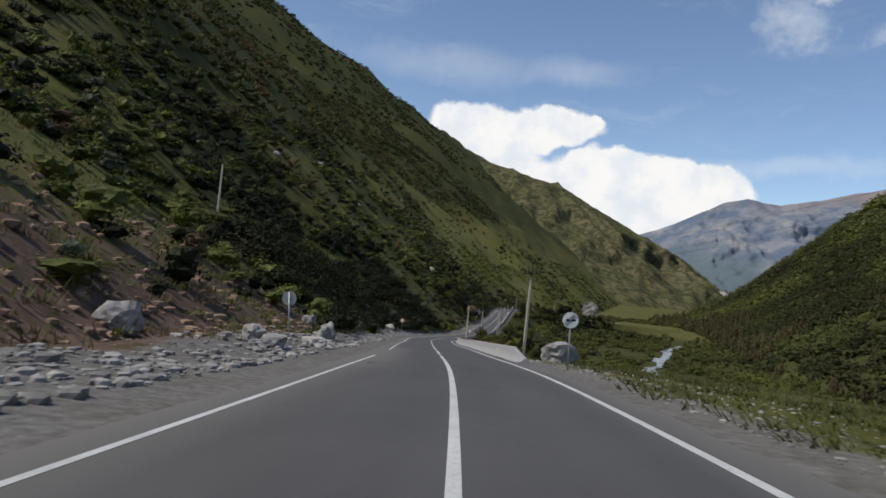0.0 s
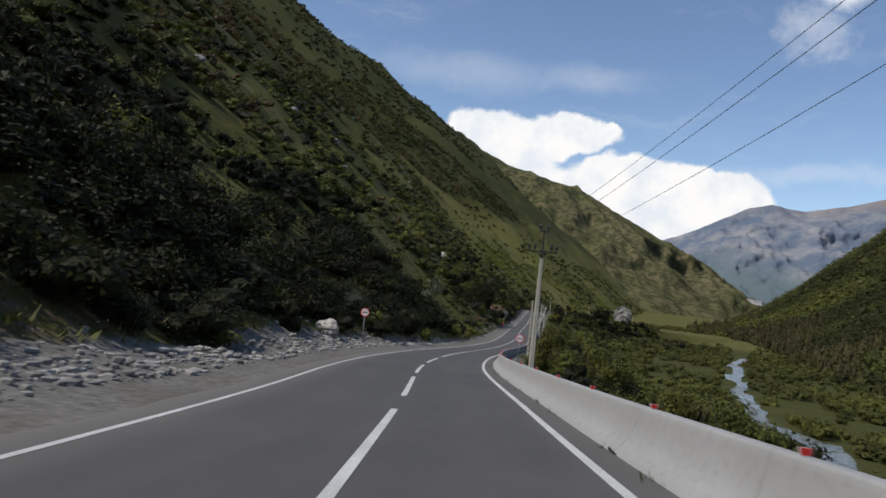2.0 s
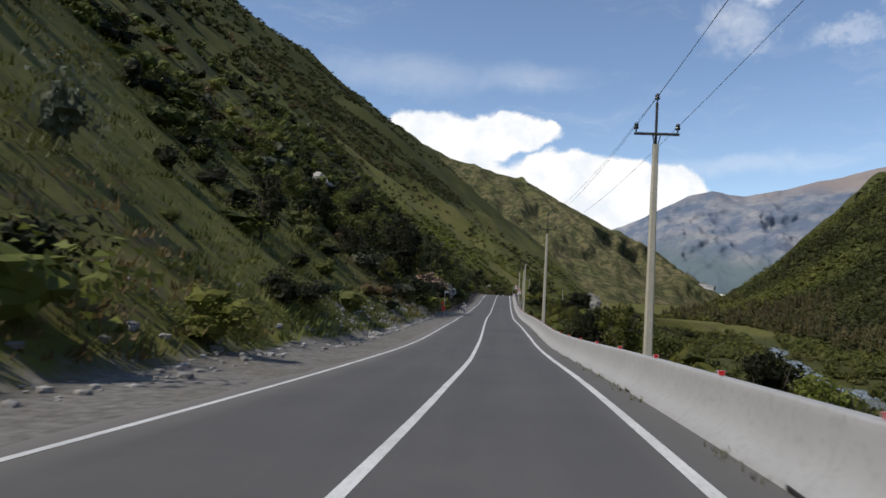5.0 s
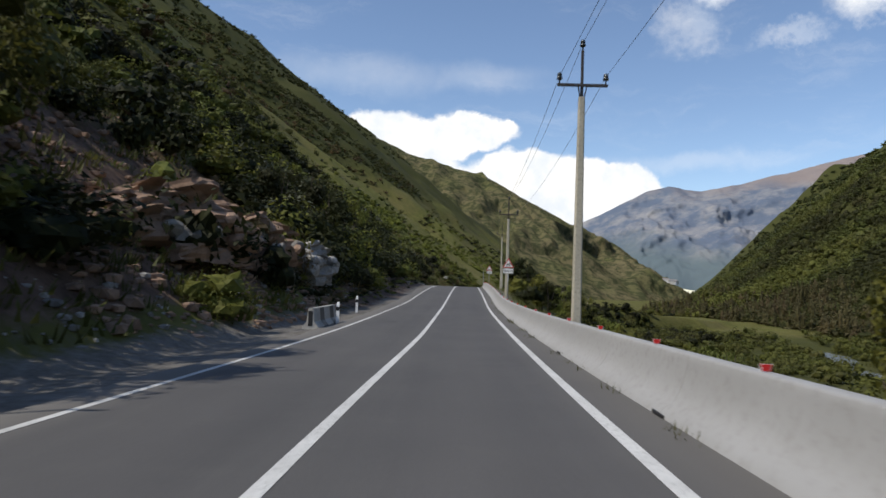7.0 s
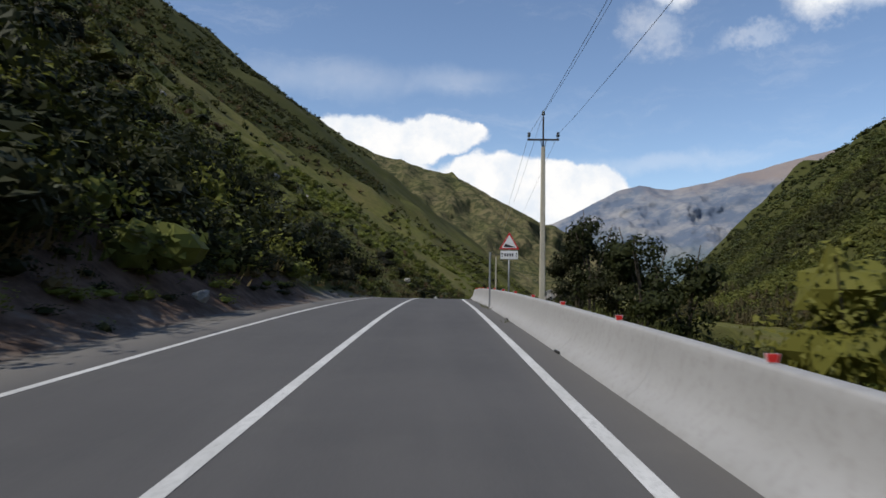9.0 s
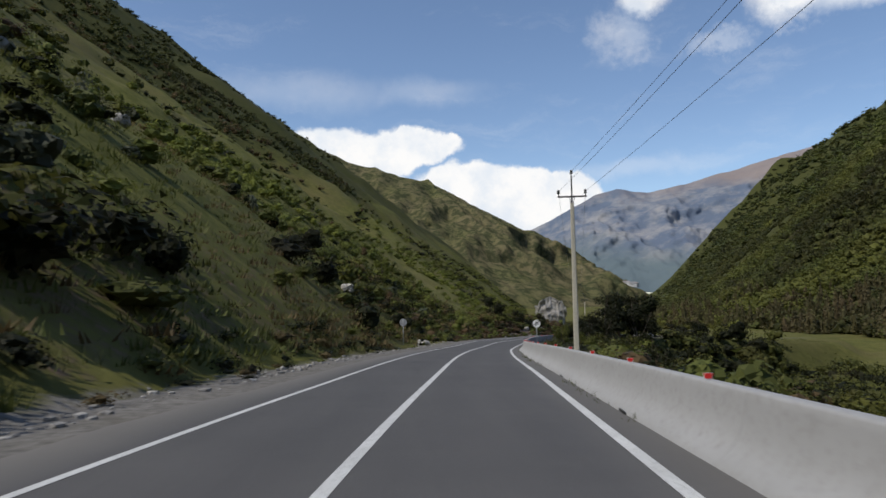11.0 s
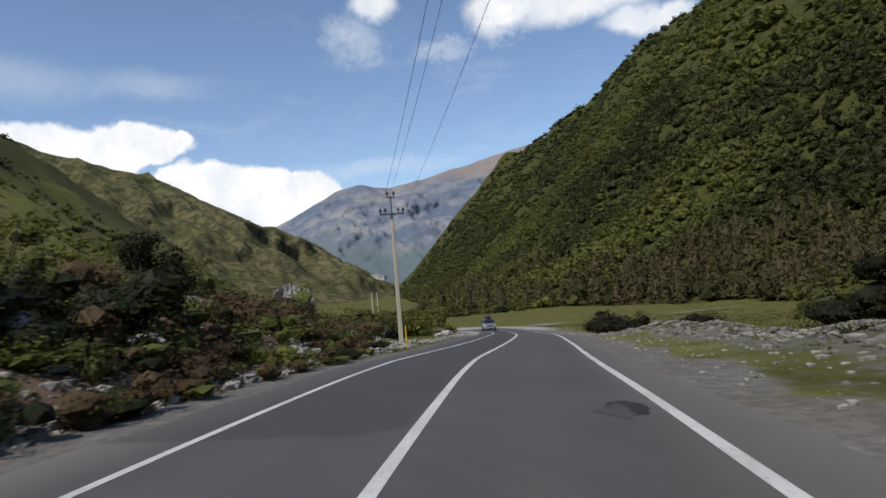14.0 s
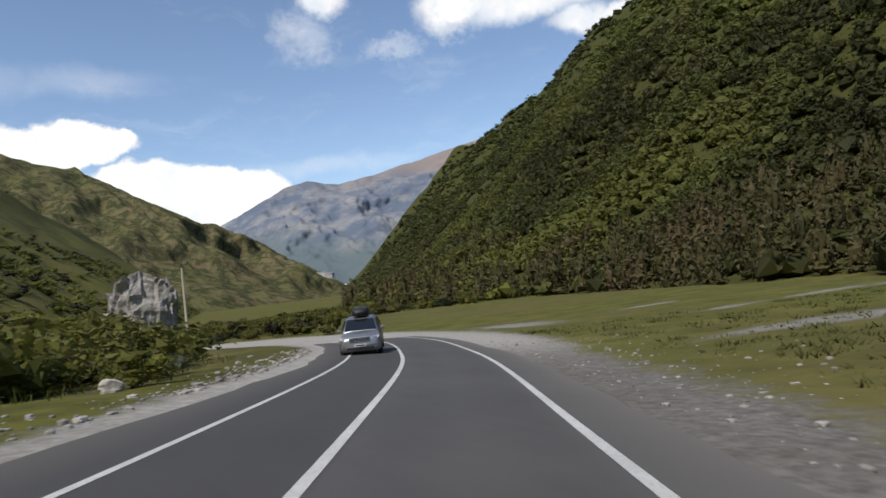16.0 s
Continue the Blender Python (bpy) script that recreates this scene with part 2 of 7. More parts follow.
    link(col, b.inputs["Base Color"])
    h = add("ShaderNodeMath")
    h.operation = "ADD"
    link(n_small, h.inputs[0])
    link(n_tuft, h.inputs[1])
    h2 = add("ShaderNodeMath")
    h2.operation = "MULTIPLY_ADD"
    link(n_bush, h2.inputs[0])
    h2.inputs[1].default_value = 5.0
    link(h.outputs[0], h2.inputs[2])
    bumped(add, link, b, h2.outputs[0], 0.5, 0.05)
    return m


def asphalt_material():
    m, nt, add, link, b = principled("asphalt", (0.06, 0.058, 0.058), 0.85, 0.0, 0.25)
    pos = add("ShaderNodeNewGeometry").outputs["Position"]
    grain = noise_tex(add, link, 45.0, 3.0, 0.8, pos)
    wide = noise_tex(add, link, 0.25, 5.0, 0.6, pos)
    patch = noise_tex(add, link, 1.1, 6.0, 0.65, pos)
    col = mixed(add, link, ramped(add, link, wide, 0.3, 0.7), (0.080, 0.078, 0.078), (0.105, 0.101, 0.099))
    col = mixed(add, link, ramped(add, link, patch, 0.55, 0.8, 0.0, 0.5), col, (0.125, 0.12, 0.112))
    col = mixed(add, link, ramped(add, link, grain, 0.35, 0.75, 0.0, 0.6), col, (0.055, 0.054, 0.054))
    lane = add("ShaderNodeMapping")
    lane.inputs["Scale"].default_value = (2.2, 0.10, 1.0)
    link(pos, lane.inputs[0])
    streak = noise_tex(add, link, 1.0, 7.0, 0.65, lane.outputs[0])
    col = mixed(add, link, ramped(add, link, streak, 0.50, 0.72, 0.0, 0.22), col, (0.120, 0.116, 0.111))
    col = mixed(add, link, ramped(add, link, streak, 0.30, 0.46, 0.25, 0.0), col, (0.064, 0.062, 0.062))
    track = attr(add, "across")
    wave = add("ShaderNodeMath")
    wave.operation = "COSINE"
    sc = add("ShaderNodeMath")
    sc.operation = "MULTIPLY"
    link(track, sc.inputs[0])
    sc.inputs[1].default_value = 4.19
    link(sc.outputs[0], wave.inputs[0])
    col = mixed(add, link, ramped(add, link, wave.outputs[0], -1, 1, 0.0, 0.16), col, (0.12, 0.115, 0.11))
    col = mixed(add, link, ramped(add, link, attr(add, "dust"), 0.0, 1.0, 0.0, 0.8), col, (0.21, 0.195, 0.17))
    col = mixed(add, link, ramped(add, link, attr(add, "fresh"), 0.4, 0.6, 0.0, 0.5), col, (0.045, 0.044, 0.046))
    link(col, b.inputs["Base Color"])
    bumped(add, link, b, grain, 0.35, 0.006)
    return m


def rock_material(name="rock", tone=(1.0, 1.0, 1.0)):
    m, nt, add, link, b = principled(name, (0.3, 0.29, 0.27), 0.9, 0.0, 0.2)
    co = add("ShaderNodeTexCoord").outputs["Object"]
    info = add("ShaderNodeObjectInfo").outputs["Random"]
    geo = add("ShaderNodeNewGeometry")
    n1 = noise_tex(add, link, 1.6, 6.0, 0.65, geo.outputs["Position"])
    n2 = noise_tex(add, link, 12.0, 5.0, 0.7, geo.outputs["Position"])
    t = tone
    col = mixed(add, link, ramped(add, link, n1, 0.3, 0.7), (0.20 * t[0], 0.19 * t[1], 0.175 * t[2]), (0.42 * t[0], 0.40 * t[1], 0.37 * t[2]))
    col = mixed(add, link, ramped(add, link, n2, 0.5, 0.8, 0.0, 0.6), col, (0.12, 0.115, 0.105))
    hue = add("ShaderNodeHueSaturation")
    link(ramped(add, link, geo.outputs["Random Per Island"], 0, 1, 0.6, 1.25), hue.inputs["Value"])
    link(col, hue.inputs["Color"])
    link(hue.outputs[0], b.inputs["Base Color"])
    bumped(add, link, b, n2, 0.6, 0.03)
    return m


def far_mountain_material():
    """Grey limestone cliffs in level beds over wooded foot slopes, the pale blue haze of the air mixed into the
    colours.
    """
    m, nt, add, link, b = principled("far_mountain", (0.2, 0.22, 0.25), 1.0, 0.0, 0.0)
    pos = add("ShaderNodeNewGeometry").outputs["Position"]
    sep = add("ShaderNodeSeparateXYZ")
    link(pos, sep.inputs[0])
    n1 = noise_tex(add, link, 0.0016, 8.0, 0.62, pos)
    mp = add("ShaderNodeMapping")
    mp.inputs["Scale"].default_value = (0.0034, 0.0034, 0.0058)
    mp.inputs["Rotation"].default_value = (0, radians(-26), 0)
    link(pos, mp.inputs[0])
    beds = add("ShaderNodeTexNoise", Scale=1.0, Detail=10.0, Roughness=0.70)
    link(mp.outputs[0], beds.inputs["Vector"])
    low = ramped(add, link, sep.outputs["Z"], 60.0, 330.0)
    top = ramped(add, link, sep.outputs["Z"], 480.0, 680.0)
    # Blue-grey haze and the cliffs' blue shade are part of these colours.
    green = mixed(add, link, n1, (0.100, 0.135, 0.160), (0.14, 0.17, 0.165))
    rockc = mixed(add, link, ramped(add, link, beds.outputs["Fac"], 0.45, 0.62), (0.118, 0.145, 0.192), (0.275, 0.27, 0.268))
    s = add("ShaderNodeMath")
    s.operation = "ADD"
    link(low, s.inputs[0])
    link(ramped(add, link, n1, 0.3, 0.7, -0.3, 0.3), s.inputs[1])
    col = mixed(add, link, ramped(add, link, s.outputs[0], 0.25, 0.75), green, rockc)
    s2 = add("ShaderNodeMath")
    s2.operation = "ADD"
    link(top, s2.inputs[0])
    link(ramped(add, link, n1, 0.3, 0.7, -0.4, 0.4), s2.inputs[1])
    col = mixed(add, link, ramped(add, link, s2.outputs[0], 0.3, 0.8, 0.0, 0.85), col, (0.25, 0.205, 0.185))
    link(col, b.inputs["Base Color"])
    bumped(add, link, b, beds.outputs["Fac"], 0.5, 40.0)
    return m


def wooded_material(name, dark, light, dry, haze=(0, 0, 0)):
    m, nt, add, link, b = principled(name, dark, 1.0, 0.0, 0.0)
    pos = add("ShaderNodeNewGeometry").outputs["Position"]
    n1 = noise_tex(add, link, 0.006, 7.0, 0.65, pos)
    n2 = noise_tex(add, link, 0.05, 5.0, 0.7, pos)
    n3 = noise_tex(add, link, 0.02, 6.0, 0.6, pos)
    col = mixed(add, link, ramped(add, link, n1, 0.38, 0.6), light, dry)
    col = mixed(add, link, ramped(add, link, n2, 0.45, 0.56, 0.0, 0.85), col, dark)
    col = mixed(add, link, ramped(add, link, n3, 0.6, 0.75, 0.0, 0.5), col, dry)
    link(col, b.inputs["Base Color"])
    bumped(add, link, b, n2, 1.0, 6.0)
    return m


MAT = {
    "ground": ground_material(),
    "asphalt": asphalt_material(),
    "paint": two_scale("road_paint", (0.62, 0.62, 0.60), (0.50, 0.50, 0.48), (0.30, 0.30, 0.29), 0.8, 18.0, 0.7, 0.2, 0.004),
    "concrete": two_scale("barrier_concrete", (0.35, 0.35, 0.348), (0.322, 0.322, 0.318), (0.27, 0.267, 0.257), 0.6, 9.0, 0.8, 0.15, 0.004),
    "old_concrete": two_scale("old_concrete", (0.42, 0.41, 0.38), (0.34, 0.33, 0.30), (0.24, 0.23, 0.21), 0.8, 9.0, 0.85, 0.3, 0.006),
    "pole_concrete": two_scale("pole_concrete", (0.50, 0.46, 0.36), (0.43, 0.40, 0.32), (0.30, 0.28, 0.23), 0.9, 12.0, 0.85, 0.3, 0.006),
    "steel": two_scale("weathered_steel", (0.075, 0.07, 0.066), (0.05, 0.046, 0.044), (0.11, 0.08, 0.06), 3.0, 30.0, 0.6, 0.2, 0.002, 0.4, 0.5),
    "galvanised": two_scale("galvanised_steel", (0.42, 0.43, 0.44), (0.34, 0.35, 0.36), (0.25, 0.25, 0.25), 2.0, 25.0, 0.45, 0.1, 0.001, 0.5, 0.6),
    "glass_brown": two_scale("insulator_glaze", (0.03, 0.035, 0.03), (0.02, 0.022, 0.02), (0.05, 0.05, 0.045), 3.0, 25.0, 0.25, 0.0, 0.001, 0.6),
    "wire": two_scale("aluminium_wire", (0.16, 0.16, 0.165), (0.12, 0.12, 0.125), (0.1, 0.1, 0.1), 1.0, 10.0, 0.5, 0.0, 0.001, 0.4, 0.6),
    "white": two_scale("white_enamel", (0.78, 0.78, 0.77), (0.74, 0.74, 0.73), (0.62, 0.61, 0.58), 1.5, 14.0, 0.45, 0.03, 0.001),
    "red": two_scale("red_film", (0.60, 0.028, 0.022), (0.52, 0.022, 0.02), (0.40, 0.03, 0.025), 2.0, 20.0, 0.4, 0.03, 0.001),
    "black": two_scale("black_film", (0.018, 0.018, 0.019), (0.024, 0.024, 0.024), (0.04, 0.04, 0.04), 2.0, 20.0, 0.5, 0.02, 0.001),
    "yellow": two_scale("yellow_paint", (0.72, 0.46, 0.03), (0.62, 0.38, 0.03), (0.40, 0.26, 0.06), 2.0, 20.0, 0.55, 0.05, 0.001),
    "tar": two_scale("tar_patch", (0.022, 0.022, 0.022), (0.032, 0.031, 0.030), (0.045, 0.043, 0.040), 3.0, 60.0, 0.85, 0.3, 0.003),
    "rock": rock_material("rock"),
    "scree": rock_material("scree", (0.68, 0.665, 0.64)),
    "pale_rock": rock_material("pale_rock", (1.35, 1.33, 1.28)),
    "red_rock": rock_material("red_rock", (0.98, 0.68, 0.51)),
    "bark": two_scale("bark", (0.10, 0.08, 0.06), (0.07, 0.055, 0.042), (0.16, 0.14, 0.115), 3.0, 25.0, 0.9, 0.6, 0.02),
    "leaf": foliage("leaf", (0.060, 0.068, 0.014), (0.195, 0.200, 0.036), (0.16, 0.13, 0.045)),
    # Near-black: the shaded bank's darkness is put into this leaf colour.
    "leaf_dark_shaded": foliage("leaf_dark_shaded", (0.007, 0.010, 0.003), (0.033, 0.038, 0.010), (0.055, 0.044, 0.019)),
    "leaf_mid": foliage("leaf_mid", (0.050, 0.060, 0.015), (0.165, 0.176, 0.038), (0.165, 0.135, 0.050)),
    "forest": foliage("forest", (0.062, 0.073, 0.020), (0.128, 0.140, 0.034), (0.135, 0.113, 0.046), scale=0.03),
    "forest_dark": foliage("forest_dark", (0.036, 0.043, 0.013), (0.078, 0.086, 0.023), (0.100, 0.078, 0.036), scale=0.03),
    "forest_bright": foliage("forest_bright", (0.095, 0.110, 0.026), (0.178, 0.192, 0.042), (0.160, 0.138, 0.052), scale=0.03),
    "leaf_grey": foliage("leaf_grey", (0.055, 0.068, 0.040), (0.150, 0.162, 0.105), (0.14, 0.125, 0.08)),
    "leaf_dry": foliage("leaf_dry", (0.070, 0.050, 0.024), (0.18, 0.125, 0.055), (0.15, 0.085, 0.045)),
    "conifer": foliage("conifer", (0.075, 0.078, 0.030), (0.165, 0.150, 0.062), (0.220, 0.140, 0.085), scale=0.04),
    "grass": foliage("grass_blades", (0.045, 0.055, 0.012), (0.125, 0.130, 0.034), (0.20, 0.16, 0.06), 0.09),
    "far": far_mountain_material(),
    "knob": wooded_material("knob_hill", (0.044, 0.052, 0.026), (0.112, 0.112, 0.048), (0.150, 0.128, 0.070)),
    "water": two_scale("river_water", (0.20, 0.22, 0.21), (0.13, 0.15, 0.15), (0.42, 0.43, 0.43), 0.3, 1.6, 0.2, 0.6, 0.08, 0.5),
}


def lacquer(name, colour, metal, rough):
    m, nt, add, link, b = principled(name, colour, rough, metal, 0.5)
    pos = add("ShaderNodeTexCoord").outputs["Object"]
    n = noise_tex(add, link, 3.0, 5.0, 0.6, pos)
    link(mixed(add, link, n, tuple(c * 0.85 for c in colour), colour), b.inputs["Base Color"])
    link(ramped(add, link, noise_tex(add, link, 9.0, 4.0, 0.6, pos), 0.3, 0.7, rough * 0.8, rough * 1.3), b.inputs["Roughness"])
    b.inputs["Coat Weight"].default_value = 0.4
    return m


MAT["silver_paint"] = lacquer("silver_paint", (0.27, 0.28, 0.30), 0.6, 0.35)
MAT["dark_glass"] = lacquer("tinted_glass", (0.012, 0.014, 0.017), 0.0, 0.06)
MAT["chrome"] = lacquer("chrome", (0.75, 0.76, 0.78), 1.0, 0.15)
MAT["tyre"] = two_scale("tyre_rubber", (0.018, 0.018, 0.018), (0.025, 0.025, 0.025), (0.045, 0.042, 0.04), 4.0, 30.0, 0.85, 0.3, 0.003)
MAT["lens"] = lacquer("lamp_lens", (0.62, 0.64, 0.66), 0.2, 0.1)
MAT["plate"] = two_scale("plate_white", (0.68, 0.68, 0.67), (0.62, 0.62, 0.61), (0.5, 0.5, 0.5), 5.0, 30.0, 0.5, 0.0, 0.001)
MAT["wall_white"] = two_scale("white_render", (0.72, 0.71, 0.68), (0.62, 0.61, 0.58), (0.50, 0.48, 0.45), 0.3, 3.0, 0.9, 0.2, 0.01)
MAT["roof_grey"] = two_scale("roof_sheet", (0.30, 0.29, 0.28), (0.24, 0.22, 0.21), (0.36, 0.28, 0.24), 0.3, 2.0, 0.7, 0.2, 0.01)


# ---- helpers for meshes ----
def mesh_obj(name, verts, faces, mat, parent=None, label="", smooth=False, uvs=None):
    me = bpy.data.meshes.new(name)
    me.from_pydata([tuple(v) for v in verts], [], [tuple(f) for f in faces])
    if mat is not None:
        me.materials.append(mat)
    if smooth:
        me.polygons.foreach_set("use_smooth", [True] * len(me.polygons))
    me.update()
    ob = new(name, me)
    if parent is not None:
        ob.parent = parent
    if label:
        ob["label"] = label
    return ob


def quad_mesh(name, v, mat):
    """A mesh of loose quads from an array of shape (n, 4, 3)."""
    n = len(v)
    me = bpy.data.meshes.new(name)
    me.vertices.add(n * 4)
    me.vertices.foreach_set("co", np.asarray(v, dtype=np.float32).ravel())
    me.loops.add(n * 4)
    me.loops.foreach_set("vertex_index", np.arange(n * 4, dtype=np.int32))
    me.polygons.add(n)
    me.polygons.foreach_set("loop_start", np.arange(0, n * 4, 4, dtype=np.int32))
    me.materials.append(mat)
    me.update(calc_edges=True)
    return me


def tri_mesh(name, v, mat):
    """A mesh of loose triangles from an array of shape (n, 3, 3)."""
    n = len(v)
    me = bpy.data.meshes.new(name)
    me.vertices.add(n * 3)
    me.vertices.foreach_set("co", np.asarray(v, dtype=np.float32).ravel())
    me.loops.add(n * 3)
    me.loops.foreach_set("vertex_index", np.arange(n * 3, dtype=np.int32))
    me.polygons.add(n)
    me.polygons.foreach_set("loop_start", np.arange(0, n * 3, 3, dtype=np.int32))
    me.materials.append(mat)
    me.update(calc_edges=True)
    return me


def part(name, bm, mat, parent=None, label="", smooth=False):
    me = bpy.data.meshes.new(name)
    bm.to_mesh(me)
    bm.free()
    me.materials.append(mat)
    if smooth:
        me.polygons.foreach_set("use_smooth", [True] * len(me.polygons))
    ob = new(name, me)
    if parent is not None:
        ob.parent = parent
    if label:
        ob["label"] = label
    return ob


def add_box(bm, size, at=(0, 0, 0), turn=None, bevel=0.0):
    m = Matrix.Translation(at) @ (turn.to_4x4() if turn is not None else Matrix()) @ Matrix.Diagonal((*size, 1))
    r = bmesh.ops.create_cube(bm, size=1.0, matrix=m)
    if bevel:
        es = list({e for v in r["verts"] for e in v.link_edges})
        bmesh.ops.bevel(bm, geom=es, offset=bevel, segments=1, affect="EDGES")


def add_rod(bm, a, b, r0, r1=None, sides=10):
    a, b = Vector(a), Vector(b)
    d = b - a
    q = d.to_track_quat("Z", "Y").to_matrix().to_4x4()
    m = Matrix.Translation((a + b) / 2) @ q
    bmesh.ops.create_cone(bm, cap_ends=True, segments=sides, radius1=r0, radius2=r0 if r1 is None else r1, depth=d.length, matrix=m)


def lathe(bm, profile, at=(0, 0, 0), sides=12):
    rings = []
    for r, z in profile:
        rings.append([bm.verts.new((at[0] + r * math.cos(2 * math.pi * i / sides), at[1] + r * math.sin(2 * math.pi * i / sides), at[2] + z)) for i in range(sides)])
    for lo, hi in zip(rings, rings[1:]):
        for i in range(sides):
            bm.faces.new((lo[i], lo[(i + 1) % sides], hi[(i + 1) % sides], hi[i]))
    bm.faces.new(rings[-1])
    bm.faces.new(rings[0][::-1])


def empty(name, at, turn=0.0):
    ob = new(name)
    ob.matrix_world = pose(*at, 0, 0, turn)
    ob.empty_display_size = 0.3
    return ob


def shallow_noise(x, y, scale, seed):
    """Smooth value noise on arrays, -1 to 1."""
    rng = np.random.RandomState(seed)
    g = rng.rand(256, 256) * 2 - 1
    u, v = x / scale + 1000.0, y / scale + 1000.0
    i, j = np.floor(u).astype(int), np.floor(v).astype(int)
    a, b = u - i, v - j
    a, b = a * a * (3 - 2 * a), b * b * (3 - 2 * b)
    i0, i1, j0, j1 = i % 256, (i + 1) % 256, j % 256, (j + 1) % 256
    return (g[i0, j0] * (1 - a) + g[i1, j0] * a) * (1 - b) + (g[i0, j1] * (1 - a) + g[i1, j1] * a) * b


def fbm(x, y, scale, seed, octaves=4, gain=0.5):
    t, amp = 0.0, 1.0
    for k in range(octaves):
        t = t + amp * shallow_noise(x, y, scale / 2 ** k, seed + k)
        amp *= gain
    return t


# ---- the road's line: a point every twenty metres, centre of the carriageway ----
ROAD = [(2.78, -39.9, 1.89), (1.44, -19.95, 0.27), (0.09, 0.01, -1.36), (-1.71, 19.92, -3.06), (-4.22, 39.76, -5.01),
        (-6.94, 59.58, -6.89), (-9.36, 79.47, -8.91), (-11.79, 99.35, -10.66), (-12.63, 119.46, -12.39), (-12.08, 139.53, -13.99),
        (-10.97, 159.52, -15.38), (-9.95, 179.48, -16.5), (-9.43, 199.46, -17.47), (-8.94, 219.46, -17.81), (-8.57, 239.46, -18.21),
        (-7.89, 259.44, -18.46), (-7.21, 279.47, -18.37), (-6.44, 299.43, -17.75)]
ROAD += [(-5.69, 319.4, -17.34), (-4.77, 339.42, -17.32), (-3.11, 359.42, -17.78), (-0.62, 379.31, -18.68), (2.16, 399.17, -19.8),
        (5.83, 418.93, -20.98), (11.11, 438.42, -21.83), (19.31, 456.95, -22.76), (29.76, 474.13, -23.63), (40.93, 490.77, -24.94), (51.88, 507.44, -26.31), (62.10, 524.62, -27.79), (71.36, 541.95, -29.02),
        (78.4, 560.4, -30.0), (80.4, 579.8, -30.8), (76.2, 598.9, -31.4), (67.0, 616.5, -31.9)]
BANK = [(-40, -2.9), (0, -2.9), (36, -2.3), (72, -1.8), (108, -0.3), (144, -1.1), (180, -1.9), (216, -1.6), (252, -1.3), (288, 0.1), (324, 0.4), (360, 0.1), (396, 0.9), (432, 1.9), (468, 1.3), (504, 2.9), (540, 4.2), (620, 2.0)]


def smooth_line(points, step):
    """Points at even steps along a smooth curve through those given."""
    p = np.array(points, dtype=float)
    ext = np.vstack([2 * p[0] - p[1], p, 2 * p[-1] - p[-2]])
    out = []
    for k in range(len(p) - 1):
        a, b, c, d = ext[k:k + 4]
        for u in np.linspace(0, 1, 40, endpoint=False):
            out.append(0.5 * (2 * b + (c - a) * u + (2 * a - 5 * b + 4 * c - d) * u ** 2 + (3 * b - a - 3 * c + d) * u ** 3))
    out.append(p[-1])
    out = np.array(out)
    s = np.concatenate([[0], np.cumsum(np.linalg.norm(np.diff(out[:, :2], axis=0), axis=1))])
    n = int(s[-1] / step)
    q = np.linspace(0, s[-1], n + 1)
    return q, np.stack([np.interp(q, s, out[:, k]) for k in range(3)], 1)


LINE_S, LINE_P = smooth_line(ROAD, 1.0)
LINE_S = LINE_S - 39.9
LINE_T = np.gradient(LINE_P, axis=0)
LINE_T /= np.linalg.norm(LINE_T[:, :2], axis=1)[:, None]
LINE_N = np.stack([LINE_T[:, 1], -LINE_T[:, 0]], 1)
LINE_B = np.tan(np.radians(np.interp(LINE_S, *zip(*BANK))))


def on_road(s, d, h=0.0):
    """The place s metres along the road, d metres right of its middle, h above its surface."""
    p = [np.interp(s, LINE_S, LINE_P[:, k]) for k in range(3)]
    n = [np.interp(s, LINE_S, LINE_N[:, k]) for k in range(2)]
    b = np.interp(s, LINE_S, LINE_B)
    return np.array([p[0] + n[0] * d, p[1] + n[1] * d, p[2] - b * d + h])


def heading(s):
    """Degrees about z from +y."""
    return math.degrees(math.atan2(-np.interp(s, LINE_S, LINE_T[:, 0]), np.interp(s, LINE_S, LINE_T[:, 1])))


def road_place(x, y):
    """Along, across and the road's height there, for arrays of places."""
    x, y = np.asarray(x, float), np.asarray(y, float)
    sh = x.shape
    x, y = x.ravel(), y.ravel()
    s, d, z = np.empty_like(x), np.empty_like(x), np.empty_like(x)
    for lo in range(0, len(x), 4000):
        c = slice(lo, lo + 4000)
        k = ((x[c, None] - LINE_P[None, :, 0]) ** 2 + (y[c, None] - LINE_P[None, :, 1]) ** 2).argmin(1)
        al = (x[c] - LINE_P[k, 0]) * LINE_T[k, 0] + (y[c] - LINE_P[k, 1]) * LINE_T[k, 1]
        s[c] = LINE_S[k] + al
        d[c] = (x[c] - LINE_P[k, 0]) * LINE_N[k, 0] + (y[c] - LINE_P[k, 1]) * LINE_N[k, 1]
        z[c] = LINE_P[k, 2] + LINE_T[k, 2] * np.clip(al, -30, 30) - LINE_B[k] * np.clip(d[c], -7, 6)
    return s.reshape(sh), d.reshape(sh), z.reshape(sh)


def step(v, lo, hi):
    u = np.clip((v - lo) / (hi - lo), 0, 1)
    return u * u * (3 - 2 * u)


# ---- the ground: valley floor, the hillside along the road, the wooded mountain across the river ----
def left_foot(y):
    return np.interp(y, [-100, 0, 35, 70, 88, 116, 160, 313, 354, 383, 431, 478, 536, 641, 876, 1476, 2576], [-9, -11, -12.6, -16.4, -18.9, -20.9, -17.9, -11.1, -9.5, -6.9, 0.7, 8.7, 22.0, 50.6, 104.6, 220.6, 435.6])


